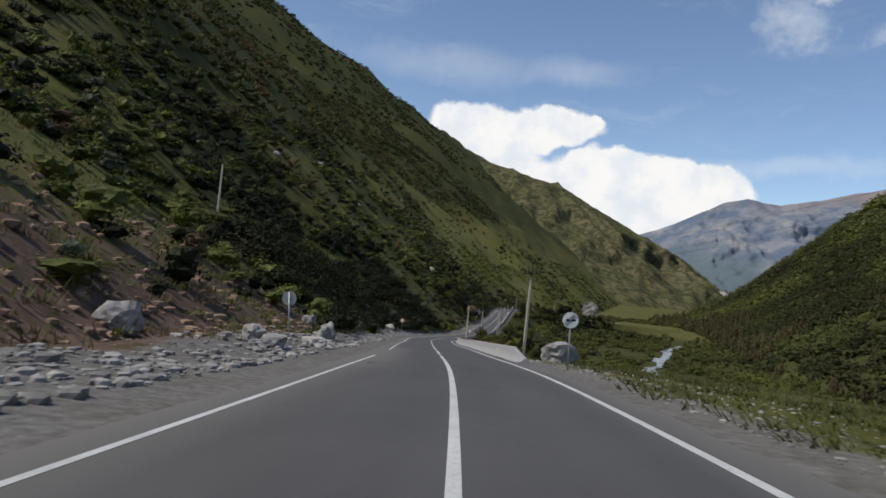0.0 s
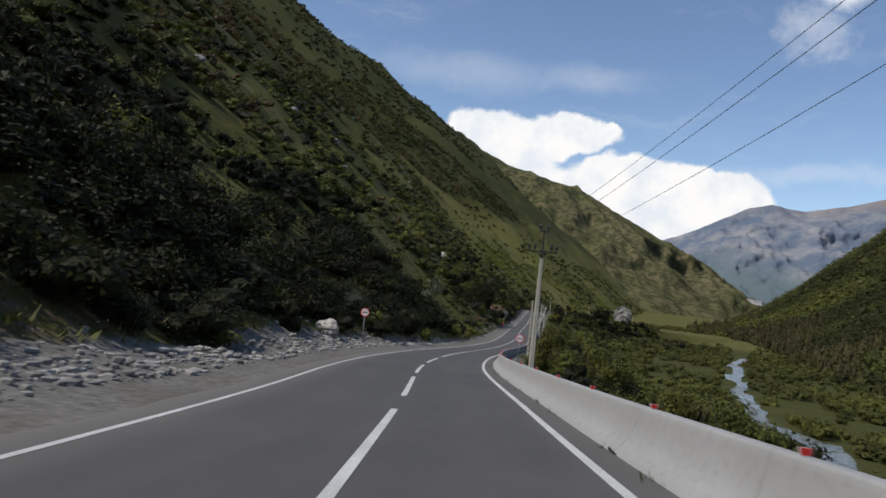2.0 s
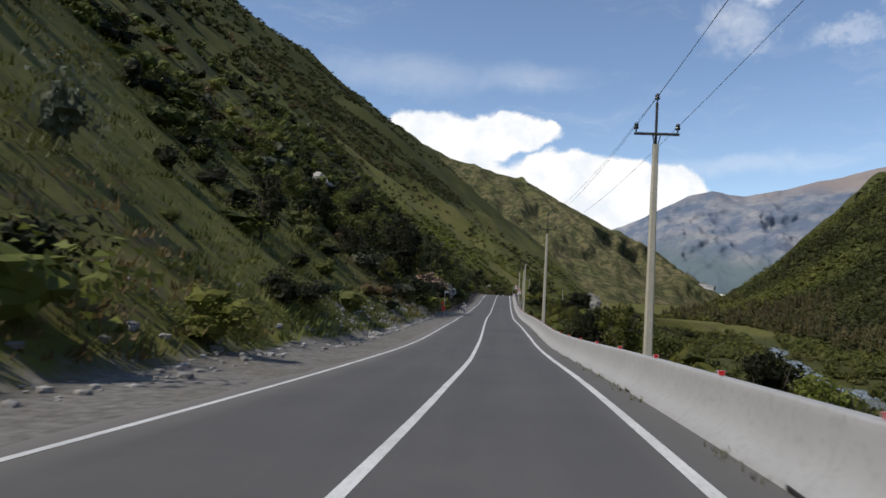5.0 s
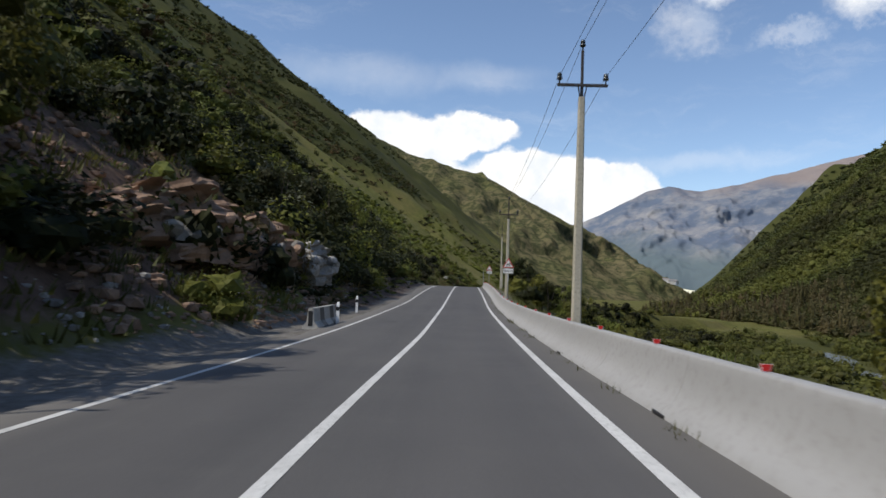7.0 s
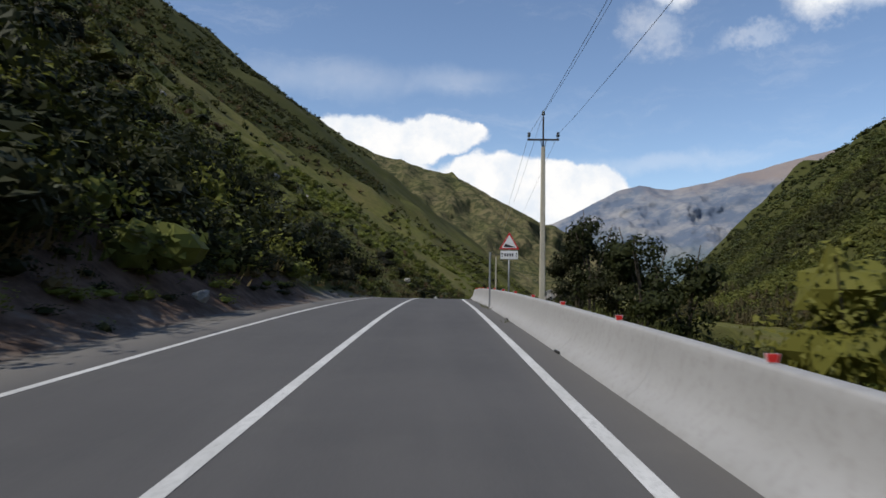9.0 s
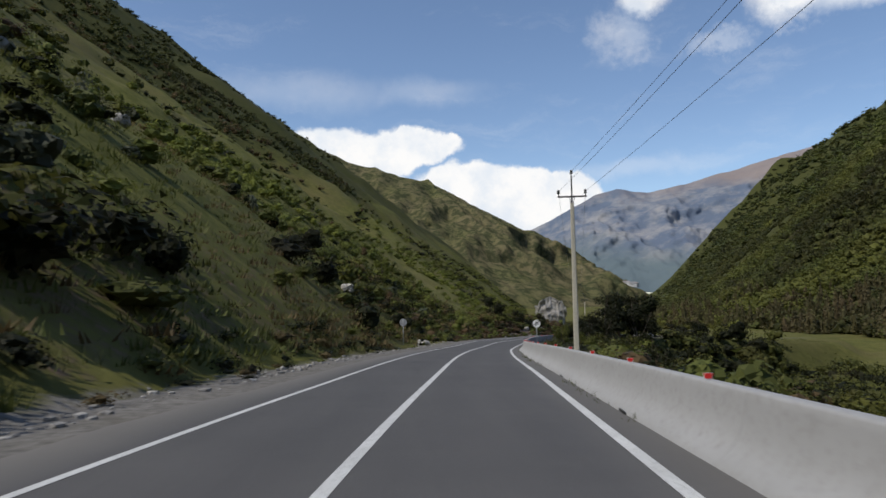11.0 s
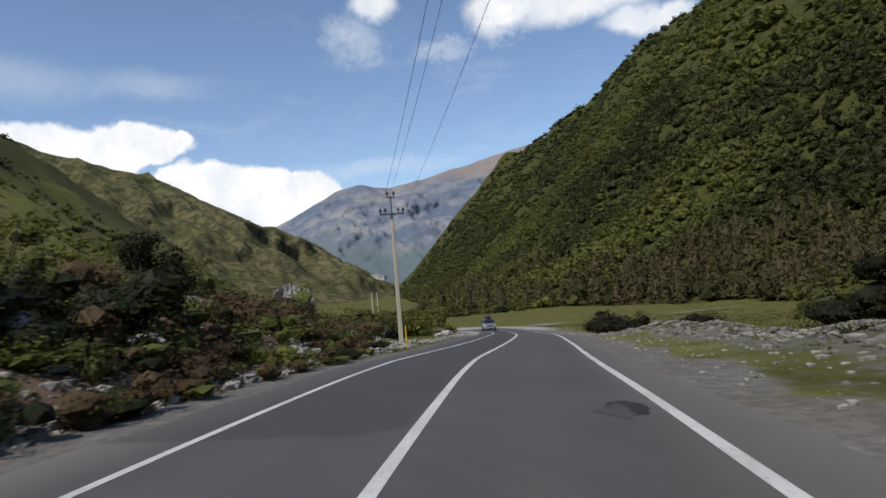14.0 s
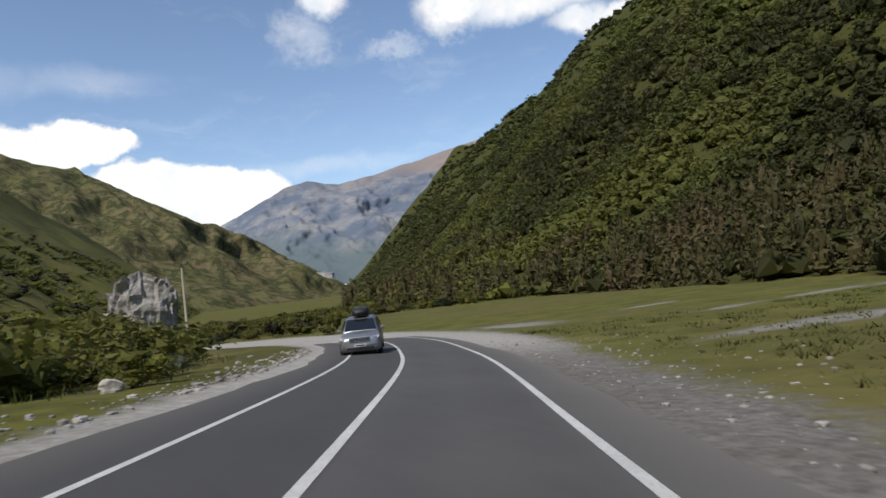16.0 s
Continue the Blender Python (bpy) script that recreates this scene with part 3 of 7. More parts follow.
def left_slope(y):
    return np.interp(y, [-100, 53, 116, 144, 313, 364, 431, 676, 1176], [0.62, 0.66, 0.79, 0.85, 0.85, 0.81, 0.77, 0.70, 0.76])


def right_foot(y):
    return np.interp(y, [-100, 182, 334, 431, 526, 566, 644, 733, 860, 976, 1776, 2576], [119, 115, 122, 137, 152, 156, 160, 150, 207, 262, 565, 868])


def valley_floor(y):
    return np.interp(y, [-100, 0, 39, 79, 135, 232, 334, 431, 497, 576, 676, 976, 2576], [3, -4.5, -7.9, -17.8, -25.3, -30.6, -33.1, -33.6, -31.3, -32, -34, -39, -47])


def ground_height(x, y):
    s, d, zr = road_place(x, y)
    far = step(y, 600, 760)
    # left hillside
    foot, m = left_foot(y), left_slope(y)
    run = foot - x
    rough = fbm(x, y, 46.0, 11, 4) * np.clip(run, 0, 40) * 0.085 + fbm(x, y, 9.0, 21, 3) * 0.35 * np.clip(run / 6, 0, 1)
    gully = shallow_noise(y + 0.35 * x, x * 0 + 7.0, 62.0, 5) * np.clip(run, 0, 120) * 0.07
    rise = m * np.clip(run, 0, None)
    rise = np.where(run > 700, m * 700 - 0.25 * (run - 700), rise) + 9.0 * fbm(x, y, 130.0, 15, 4) * np.clip(run / 250, 0, 1)
    base_l = zr * (1 - far) + far * valley_floor(y) - 0.06
    z_left = base_l + rise + rough + gully
    # right of the road: bank down to the valley floor, then the mountain
    vf = valley_floor(y) + fbm(x, y, 30.0, 31, 3) * 0.5
    edge = np.interp(y, [-100, 26, 42, 62, 282, 313, 334, 344, 422, 455, 497, 596], [14, 14, 6.5, 5.4, 5.4, 7, 9, 5.6, 5.4, 7, 40, 60])
    bank = np.clip(d - edge, 0, None)
    z_bank = zr - 0.06 - 0.62 * bank
    z_r = np.maximum(z_bank, vf) + 0.0
    z_r = np.where(d > edge, z_r + fbm(x, y, 7.0, 41, 3) * 0.3 * np.clip(bank / 3, 0, 1), zr - 0.06)
    over = np.clip(x - right_foot(y), 0, None)
    over = over - 34.0 * (1 - np.exp(-over / 45.0))
    mount = over * np.interp(y, [-100, 334, 478, 626, 900, 1300, 2576], [0.56, 0.62, 0.72, 0.84, 0.86, 0.80, 0.92])
    mount = np.where(mount > 470, 470 + 0.55 * (mount - 470), mount)
    mount = mount + np.clip(mount / 60, 0, 1) * shallow_noise(y - 0.25 * x, x * 0 + 3.0, 75.0, 65) * 9.0
    mount = mount * (1 + 0.10 * fbm(x, y, 160.0, 61, 3)) + np.clip(mount / 30, 0, 1) * fbm(x, y, 34.0, 71, 3) * 2.5
    z_right = z_r * (1 - far) + vf * far + mount
    z = np.where(d < 0, z_left, z_right)
    z = np.where((d < 0) & (run <= 0), base_l + fbm(x, y, 5.0, 81, 3) * 0.10 * np.clip((-d - 5) / 3, 0, 1), z)
    far_left = far * (x < right_foot(y) - 40)
    both = np.maximum(z_left, vf)
    z = z * (1 - far_left) + both * far_left
    # heap of broken stone at the foot of the slope
    heap = np.exp(-((d + 8.0) / 2.0) ** 2) * np.interp(s, [-40, 0, 53.2, 116.4, 135.1, 178.2, 197.5, 227, 243.9], [0.8, 0.8, 0.7, 0.9, 0.4, 0.3, 0.5, 0.5, 0.0])
    z = z + heap * (0.6 + 0.5 * fbm(x, y, 4.0, 91, 2)) * (1 - far)
    # stone bank beside the flat ground past the barrier
    bankh = np.exp(-((d - 8.9 - 1.2 * shallow_noise(s, s * 0, 14.0, 3)) / 1.3) ** 2) * np.interp(s, [468, 474, 512, 521.5], [0, 1.0, 1.0, 0])
    z = z + bankh * (0.42 + 0.3 * fbm(x, y, 3.0, 95, 2))
    # low bank on the inside of the bend
    knoll = step(-d, 4.6, 11) * (1 - step(-d, 22, 34)) * np.interp(s, [450, 466, 500, 514], [0, 1.0, 1.0, 0])
    z = z + knoll * (1.9 + 0.5 * fbm(x, y, 6.0, 97, 3))
    # stay under the carriageway
    under = (d > -5.0) & (d < 4.4) & (s > -41) & (s < 592)
    return np.where(under, np.minimum(z, zr - 0.07), z)


def graded(stops):
    out = [stops[0][0]]
    for (a, st), (b, _) in zip(stops, stops[1:]):
        n = max(1, int(round((b - a) / st)))
        out += list(np.linspace(a, b, n + 1)[1:])
    return np.array(out)


GX = graded([(-1000, 22), (-320, 9), (-130, 4), (-60, 2), (-30, 1.2), (30, 1.5), (90, 3), (140, 5), (330, 9), (700, 20), (1500, 20)])
GY = graded([(-120, 8), (-30, 2), (0, 1.7), (590, 3), (680, 7), (1000, 12), (1600, 25), (2700, 25)])


def left_woods(x, y, run):
    """Share of woodland high on the hillside."""
    edge = run + 40 * fbm(x, y, 75.0, 141, 3) + np.interp(y, [-100, 30, 80, 320, 350, 450, 700, 1000], [-75, -40, 58, 62, 42, 6, -25, -30])
    return 0.92 * step(edge, 95, 165)


def meadow_left(y, run):
    """Share of open sunlit grass on the hillside."""
    zone_y = np.interp(y, [-40, 20, 58, 66, 160, 174, 222, 234, 246, 252, 272, 280, 340, 362, 900], [0.7, 0.75, 0.7, 0.1, 0.1, 0.9, 0.9, 0.5, 0.35, 0.6, 0.6, 0.15, 0.2, 0.85, 0.85])
    zone_y = np.maximum(zone_y, 0.5 * step(run, 14, 30) * np.interp(y, [0, 92, 102], [1, 1, 0]))
    low = np.interp(run, [0, 3, 12, 28, 60, 110], [0.5, 0.7, 1.0, 0.9, 0.7, 0.3])
    return zone_y * np.where(y < 325, low, np.interp(run, [0, 3, 12, 90, 160], [0.5, 0.7, 1.0, 1.0, 0.4]))


def build_ground():
    X, Y = np.meshgrid(GX, GY)
    Z = ground_height(X, Y)
    ny, nx = X.shape
    v = np.stack([X, Y, Z], -1).reshape(-1, 3)
    idx = np.arange(nx * ny).reshape(ny, nx)
    f = np.stack([idx[:-1, :-1], idx[:-1, 1:], idx[1:, 1:], idx[1:, :-1]], -1).reshape(-1, 4)
    me = bpy.data.meshes.new("ground")
    me.vertices.add(len(v))
    me.vertices.foreach_set("co", v.astype(np.float32).ravel())
    me.loops.add(f.size)
    me.loops.foreach_set("vertex_index", f.ravel().astype(np.int32))
    me.polygons.add(len(f))
    me.polygons.foreach_set("loop_start", np.arange(0, f.size, 4, dtype=np.int32))
    me.polygons.foreach_set("use_smooth", np.ones(len(f), dtype=bool))
    me.materials.append(MAT["ground"])
    me.update(calc_edges=True)
    s, d, zr = road_place(X, Y)
    near = (s > -41) & (s < 631)
    left_w = np.interp(s, [-40, 53.2, 116.4, 173.3, 192.7, 241.9, 282.6, 373.8, 450.5, 484, 496, 508, 535.9], [8.6, 8.2, 8.0, 6.6, 6.4, 5.6, 5.4, 5.6, 4.7, 4.5, 3.9, 3.9, 4.4])
    gravel = np.where((d < 0) & near, 1 - step(-d, left_w - 1.0, left_w + 1.5), 0.0)
    gravel = gravel * (1 - step(left_foot(Y) - X, 0.2, 2.2))
    right_w = np.interp(s, [-40, 0, 26.6, 39.9, 422, 458.1, 478.8, 507.3, 535.9, 575.9], [4.6, 4.6, 4.8, 4.6, 4.6, 5.5, 8.0, 7.4, 6.2, 6.4])
    gravel = np.where((d >= 0) & near, 1 - step(d, right_w - 1.0, right_w + 2.5), gravel)
    gravel = np.maximum(gravel, np.where(near, np.exp(-((d - 8.9) / 1.5) ** 2) * np.interp(s, [468, 474, 512, 521.5], [0, 1, 1, 0]), 0))
    verge = np.where((d < -3.9) & (d > -9.5), np.interp(s, [268, 278, 330, 340], [0, 1, 1, 0]), 0.0)
    gravel = gravel * (1 - 0.6 * verge)
    bare = np.zeros_like(X)
    for px, py, rx, ry in ((87, 533, 8, 1.5), (98, 548, 4.5, 1.0), (106, 561, 6, 1.0), (91, 561, 2.5, 6.0), (112, 547, 9, 1.2)):
        bare = np.maximum(bare, 0.9 * np.exp(-(((X - px) / rx) ** 2 + ((Y - py + 0.15 * (X - px)) / ry) ** 2)))
    gravel = gravel * np.where((d > 5.2) & (d < 7.6) & (s > 470) & (s < 515), 0.26, np.where((d > 5.5) & (s > 468) & (s < 560), 0.62, 1.0))
    earth = np.where(d < np.where(s > 452, -4.8, -7.0), 0.55 * np.interp(s, [-40, 17.7, 62.1, 98.1, 227, 243.9, 267.1, 282.6, 450.5, 462, 492, 503], [1, 1, 0.9, 0.3, 0.2, 1.3, 1.5, 0.8, 0.4, 1.3, 1.3, 0.3]) * (1 - step(-d, 10, 26)), 0.0)
    earth = np.maximum(earth, 0.8 * verge)
    earth = earth + 0.25 * np.clip(fbm(X, Y, 40.0, 131, 3), 0, 1) * (d < -8)
    wood = np.where(X > right_foot(Y) - 6, 1.0, 0.0)
    wood = np.maximum(wood, step(d, 6, 11) * np.interp(Y, [40, 80, 462, 490], [0, 0.9, 1, 0.2]))
    run = left_foot(Y) - X
    wood = np.maximum(wood, left_woods(X, Y, run) * (run > 0))
    meadow = np.where(run > 0, meadow_left(Y, run), 0.65 * step(s, 475, 500) * (d > 0) + 0.5 * (s > 495) * (d < -9))
    meadow = meadow * (1 - wood)
    pale = 0.8 * np.where(d < 0, step(s, 520, 556) * (1 - step(-d, 4.4, 6.0)), step(s, 552, 572) * (1 - step(d, 6.5, 10.0))) * near
    pale = np.maximum(pale, 0.7 * bare)
    gravel = np.maximum(gravel, np.maximum(pale, bare))
    for name, arr in (("gravel", gravel), ("earth", earth), ("wood", wood), ("meadow", meadow), ("pale", pale)):
        a = me.attributes.new(name, "FLOAT", "POINT")
        a.data.foreach_set("value", arr.astype(np.float32).ravel())
    ob = new("ground", me)
    return tagged(ob, "grassy mountain valley ground with gravel verges and bare earth", "ground", kind="structure")


build_ground()


# ---- carriageway and its painted lines ----
def ribbon(name, s0, s1, across, mat, lift=0.0, every=1.0, profile=None):
    """A strip along the road; across: distances right of the middle, or a function of s that gives them."""
    n = max(1, int(round((s1 - s0) / every)))
    ss = np.linspace(s0, s1, n + 1)
    v, a = [], []
    for s in ss:
        row = across(s) if callable(across) else across
        for d in row:
            v.append(on_road(s, d, lift))
            a.append(d)
    w = len(row)
    f = [(i * w + j, i * w + j + 1, (i + 1) * w + j + 1, (i + 1) * w + j) for i in range(n) for j in range(w - 1)]
    ob = mesh_obj(name, v, f, mat)
    at = ob.data.attributes.new("across", "FLOAT", "POINT")
    at.data.foreach_set("value", np.array(a, dtype=np.float32))
    return ob, ss, w


def left_edge(s):
    return -np.interp(s, [-40, 0, 53.2, 79.9, 107.3, 144.5, 192.7, 535.9, 575.9], [3.95, 3.95, 3.85, 4.1, 4.0, 3.8, 3.65, 3.6, 3.8]) - 0.10 * shallow_noise(np.array(s * 1.0), np.array(0.0), 1.7, 7) - 0.12 * shallow_noise(np.array(s * 1.0), np.array(0.0), 9.0, 8)


def right_edge(s):
    return np.interp(s, [-40, 26.6, 39.9, 460, 478.8, 595.9], [3.7, 3.7, 4.35, 4.3, 3.9, 4.1]) + 0.10 * shallow_noise(np.array(s * 1.0), np.array(0.0), 1.9, 9)


road, road_s, road_w = ribbon("road", -40, 586, lambda s: [left_edge(s) - 0.25, left_edge(s), -2.6, -1.5, -0.5, 0.5, 1.5, 2.6, right_edge(s), right_edge(s) + 0.2], MAT["asphalt"], 0.0)
me = road.data
co = np.empty(len(me.vertices) * 3, dtype=np.float32)
me.vertices.foreach_get("co", co)
co = co.reshape(-1, road_w, 3)
co[:, 0, 2] -= 0.12
co[:, -1, 2] -= 0.12
me.vertices.foreach_set("co", co.ravel())
fresh = np.zeros((len(road_s), road_w), dtype=np.float32)
fresh[road_s > 476, :5] = 1.0
at = me.attributes.new("fresh", "FLOAT", "POINT")
at.data.foreach_set("value", fresh.ravel())
dust = np.zeros((len(road_s), road_w), dtype=np.float32)
dust[:, 0] = dust[:, -1] = 1.0
dust[:, 1] = 0.75
dust[:, 8] = 0.6
dust[:, 2] = np.interp(road_s, [-40, 17.7, 26.6, 42.6, 53.2], [0.1, 0.15, 0.5, 0.6, 0.05])
da = me.attributes.new("dust", "FLOAT", "POINT")
da.data.foreach_set("value", dust.ravel())
tagged(road, "grey worn asphalt two-lane mountain road", "road", kind="structure")


def left_line(s):
    return -np.interp(s, [-40, 0, 22, 44, 60, 74, 90, 107, 150, 190, 208, 226, 274, 288, 310, 378, 404, 444, 474, 489, 506, 540, 586],
                      [3.45, 3.45, 3.3, 3.05, 3.08, 3.24, 3.42, 3.15, 3.1, 3.25, 3.15, 2.95, 2.95, 2.66, 2.65, 2.40, 2.52, 2.62, 2.32, 2.74, 2.24, 2.22, 2.4])


def right_line(s):
    return np.interp(s, [-40, 0, 22, 42, 59, 73, 93, 105, 189, 207, 222, 256, 271, 286, 304, 377, 402, 420, 441, 457, 473, 490, 537, 586],
                     [2.95, 2.95, 2.95, 2.92, 2.8, 2.9, 2.95, 2.98, 2.95, 3.06, 2.97, 3.02, 3.06, 3.08, 3.04, 3.05, 3.05, 2.97, 3.06, 3.12, 3.11, 3.0, 2.90, 2.95])


def middle_line(s):
    return np.interp(s, [-40, 180, 189, 207, 222, 257, 270, 302, 360, 384, 421, 457, 474, 489, 506, 538], [0, 0, 0.09, 0.06, -0.02, 0.10, 0.03, 0.05, 0.1, 0.15, 0.13, 0.0, 0.20, -0.20, -0.06, -0.07])


def painted(name, label, spans, middle, half=0.075, every=1.0):
    for a, b in spans:
        ob, _, _ = ribbon(name, a, b, lambda s: [middle(s) - half, middle(s) + half], MAT["paint"], 0.005, every)
        tagged(ob, label, "road marking", group=label, kind="structure")


painted("edge_line", "white painted edge line on the asphalt", [(-40, 31.5), (42, 586)], left_line, 0.06)
painted("edge_line", "white painted edge line on the asphalt", [(-40, 586)], right_line, 0.075)
painted("centre_line", "worn white centre line on the asphalt", [(-40, 35.8), (112, 586)], middle_line, 0.072)
painted("centre_dash", "short white centre dash on the asphalt", [(37.9, 45.7), (48.2, 56.2), (59.6, 67.2), (71, 79.6), (82.6, 89.9), (92.1, 98.6), (101.4, 109.3)], lambda s: 0.0, 0.072)


# ---- far hills ----
def loft(name, ridge, foot, rows, mat, rough, scale, seed, bulge=0.0):
    """A hillside from a ridge line down to a foot line, with folds and crags."""
    r, f = np.array(ridge, float), np.array(foot, float)
    n = 220
    u = np.linspace(0, 1, n)
    ur = np.linspace(0, 1, len(r))
    uf = np.linspace(0, 1, len(f))
    R = np.stack([np.interp(u, ur, r[:, k]) for k in range(3)], 1)
    F = np.stack([np.interp(u, uf, f[:, k]) for k in range(3)], 1)
    v = []
    for w in np.linspace(-0.25, 1, rows):
        if w < 0:
            p = R + (R - F) * np.array([1, 1, 0]) * (-w) + np.array([0, 0, 1]) * (-abs(w) * 0.5 * (R[:, 2:] - F[:, 2:]))
        else:
            p = R * (1 - w) + F * w
            p[:, 2] += bulge * math.sin(math.pi * w) * (R[:, 2] - F[:, 2])
        h = fbm(p[:, 0] + 0.3 * p[:, 2], p[:, 1] + 0.6 * p[:, 2], scale, seed, 6, 0.6)
        h = 0.55 * h + 0.75 * (0.4 - np.abs(fbm(p[:, 0] - 0.2 * p[:, 2], p[:, 1] * 0.4 + 0.3 * p[:, 2], scale * 0.7, seed + 31, 5, 0.6)) * 1.6)
        fold = shallow_noise(u * 40, u * 0, 3.0, seed + 9) * 0.6
        amp = rough * (0.25 + 0.75 * math.sin(math.pi * min(1, max(0, w)))) if w > 0 else rough * 0.25
        p = p + np.stack([h * 0, -(h + fold) * amp, h * amp * 0.35], 1)
        v.append(p)
    v = np.concatenate(v)
    faces = [(i * n + j, i * n + j + 1, (i + 1) * n + j + 1, (i + 1) * n + j) for i in range(rows - 1) for j in range(n - 1)]
    return mesh_obj(name, v, faces, mat, smooth=True)


def at_bearing(az, el, dist, x0=-8.0, y0=220.0, z0=-16.5):
    a = radians(az)
    return (x0 + dist * math.sin(a), y0 + dist * math.cos(a), z0 + dist * math.tan(radians(el)))


FAR = [(6, 3.9), (9, 4.5), (11.3, 5.3), (13.0, 5.95), (15.2, 7.2), (16.9, 8.15), (18.7, 8.45), (21.1, 8.05), (23.1, 8.4), (25.0, 8.9),
       (28.1, 9.5), (31.0, 10.1), (34, 10.8), (40, 11.1), (48, 10.4)]
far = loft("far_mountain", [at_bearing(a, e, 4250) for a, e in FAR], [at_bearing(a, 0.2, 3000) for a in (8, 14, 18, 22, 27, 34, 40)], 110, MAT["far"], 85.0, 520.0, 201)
tagged(far, "distant grey limestone mountain with cliff bands", "mountain", kind="structure")
KNOB = [(-14, 14.3), (-10, 13.5), (-7.4, 12.5), (-5.5, 11.9), (-3.3, 10.85), (-0.4, 10.1), (2.6, 9.6), (3.1, 9.6), (3.6, 9.05), (6.3, 7.55), (9.9, 5.9), (12.3, 4.2),
        (15.6, 2.05), (17.7, 0.6), (19.8, -0.2)]
knob = loft("knob_hill", [at_bearing(a, e, 2150 + 20 * k) for k, (a, e) in enumerate(KNOB)],
            [(-500, 1500, -30), (-100, 1500, -40), (200, 1560, -50), (420, 1660, -52), (600, 1850, -55), (760, 2100, -56)], 60, MAT["knob"], 55.0, 300.0, 231, 0.04)
tagged(knob, "sunlit grassy and wooded hill with a rocky knob", "hill", kind="structure")


# ---- concrete barrier along the drop ----
def barrier_line(s):
    return np.interp(s, [27, 33, 56, 90, 106, 189, 225, 241, 272, 301, 377, 403, 420, 441, 457, 470], [3.67, 3.47, 3.38, 3.52, 3.52, 3.64, 3.71, 3.70, 3.65, 3.64, 3.58, 3.66, 3.58, 3.60, 3.64, 3.64])


BARRIER_PROFILE = [(0.0, 0.0), (0.02, 0.05), (0.075, 0.115), (0.15, 0.18), (0.215, 0.25), (0.262, 0.34), (0.295, 0.44), (0.32, 0.55), (0.337, 0.65), (0.347, 0.706),
                   (0.358, 0.726), (0.38, 0.736), (0.50, 0.736), (0.52, 0.728), (0.535, 0.706), (0.545, 0.58), (0.56, 0.3), (0.57, 0.0)]


def make_barrier(s0, s1, low0=1.0, low1=1.0):
    """One cast length, that follows the road; low0, low1: share of the full height at its ends."""
    base = on_road((s0 + s1) / 2, barrier_line((s0 + s1) / 2) + 0.35)
    bm = bmesh.new()
    rings = []
    for k in range(5):
        s = s0 + 0.004 + (s1 - s0 - 0.008) * k / 4
        low = low0 + (low1 - low0) * k / 4
        ring = []
        for d, h in BARRIER_PROFILE:
            ring.append(bm.verts.new(Vector(on_road(s, barrier_line(s) + d, -0.03 + h * low)) - Vector(base)))
        rings.append(ring)
    for a, b in zip(rings, rings[1:]):
        for i in range(len(a) - 1):
            bm.faces.new((a[i], a[i + 1], b[i + 1], b[i])).smooth = True
    bm.faces.new([bm.verts.new(v.co) for v in rings[0][::-1]])
    bm.faces.new([bm.verts.new(v.co) for v in rings[-1]])
    bmesh.ops.recalc_face_normals(bm, faces=bm.faces)
    body = part("barrier_segment", bm, MAT["concrete"])
    body.matrix_world = Matrix.Translation(base)
    return body, base


def add_reflector(body, s, base):
    """Red trapezoid of sheet steel in a pale frame, on the barrier's crest, facing traffic."""
    foot = Vector(on_road(s, barrier_line(s) + 0.43, 0.706)) - Vector(base)
    m = Matrix.Translation(foot) @ pose(0, 0, 0, 0, 0, heading(s))
    for name, w0, w1, h, y, mat in (("reflector", 0.040, 0.058, 0.074, 0.0, "white"), ("reflector_film", 0.034, 0.050, 0.061, -0.006, "red")):
        bm = bmesh.new()
        z0 = 0.0 if name == "reflector" else 0.01
        vs = [bm.verts.new((x, y + dy, z)) for dy in (0, 0.006) for x, z in ((-w0, z0), (w0, z0), (w1, z0 + h), (-w1, z0 + h))]
        for q in ((0, 1, 2, 3), (7, 6, 5, 4), (0, 4, 5, 1), (1, 5, 6, 2), (2, 6, 7, 3), (3, 7, 4, 0)):
            bm.faces.new([vs[i] for i in q])
        bmesh.ops.recalc_face_normals(bm, faces=bm.faces)
        bm.transform(m)
        part(name, bm, MAT[mat], body, "red reflective film" if mat == "red" else "")


BARRIER_START, BARRIER_END = 32.0, 468.0
count = int((BARRIER_END - BARRIER_START) / 4.0)
for k in range(count):
    a, b = BARRIER_START + 4.0 * k, BARRIER_START + 4.0 * (k + 1)
    first, last = k == 0, k == count - 1
    body, base = make_barrier(a, b, 0.3 if first else 1.0, 0.72 if last else 1.0)
    if not first:
        add_reflector(body, a + float(np.interp(a, [100, 233, 245, 260, 305, 409], [3.6, 3.4, 1.4, 1.2, 1.8, 1.0])), base)
    tagged(body, "whitewashed concrete road barrier length with a red reflector" if not first else "tapered whitewashed concrete end of the road barrier", "barrier", group="roadside barrier lengths")


# ---- power line ----
def insulator(bm_list, at, parent):
    bm = bmesh.new()
    lathe(bm, [(0.02, 0.0), (0.02, 0.10), (0.075, 0.12), (0.08, 0.17), (0.05, 0.19), (0.068, 0.22), (0.06, 0.27), (0.03, 0.30)], at, 10)
    part("insulator", bm, MAT["glass_brown"], parent, "dark glazed pin insulator", True)


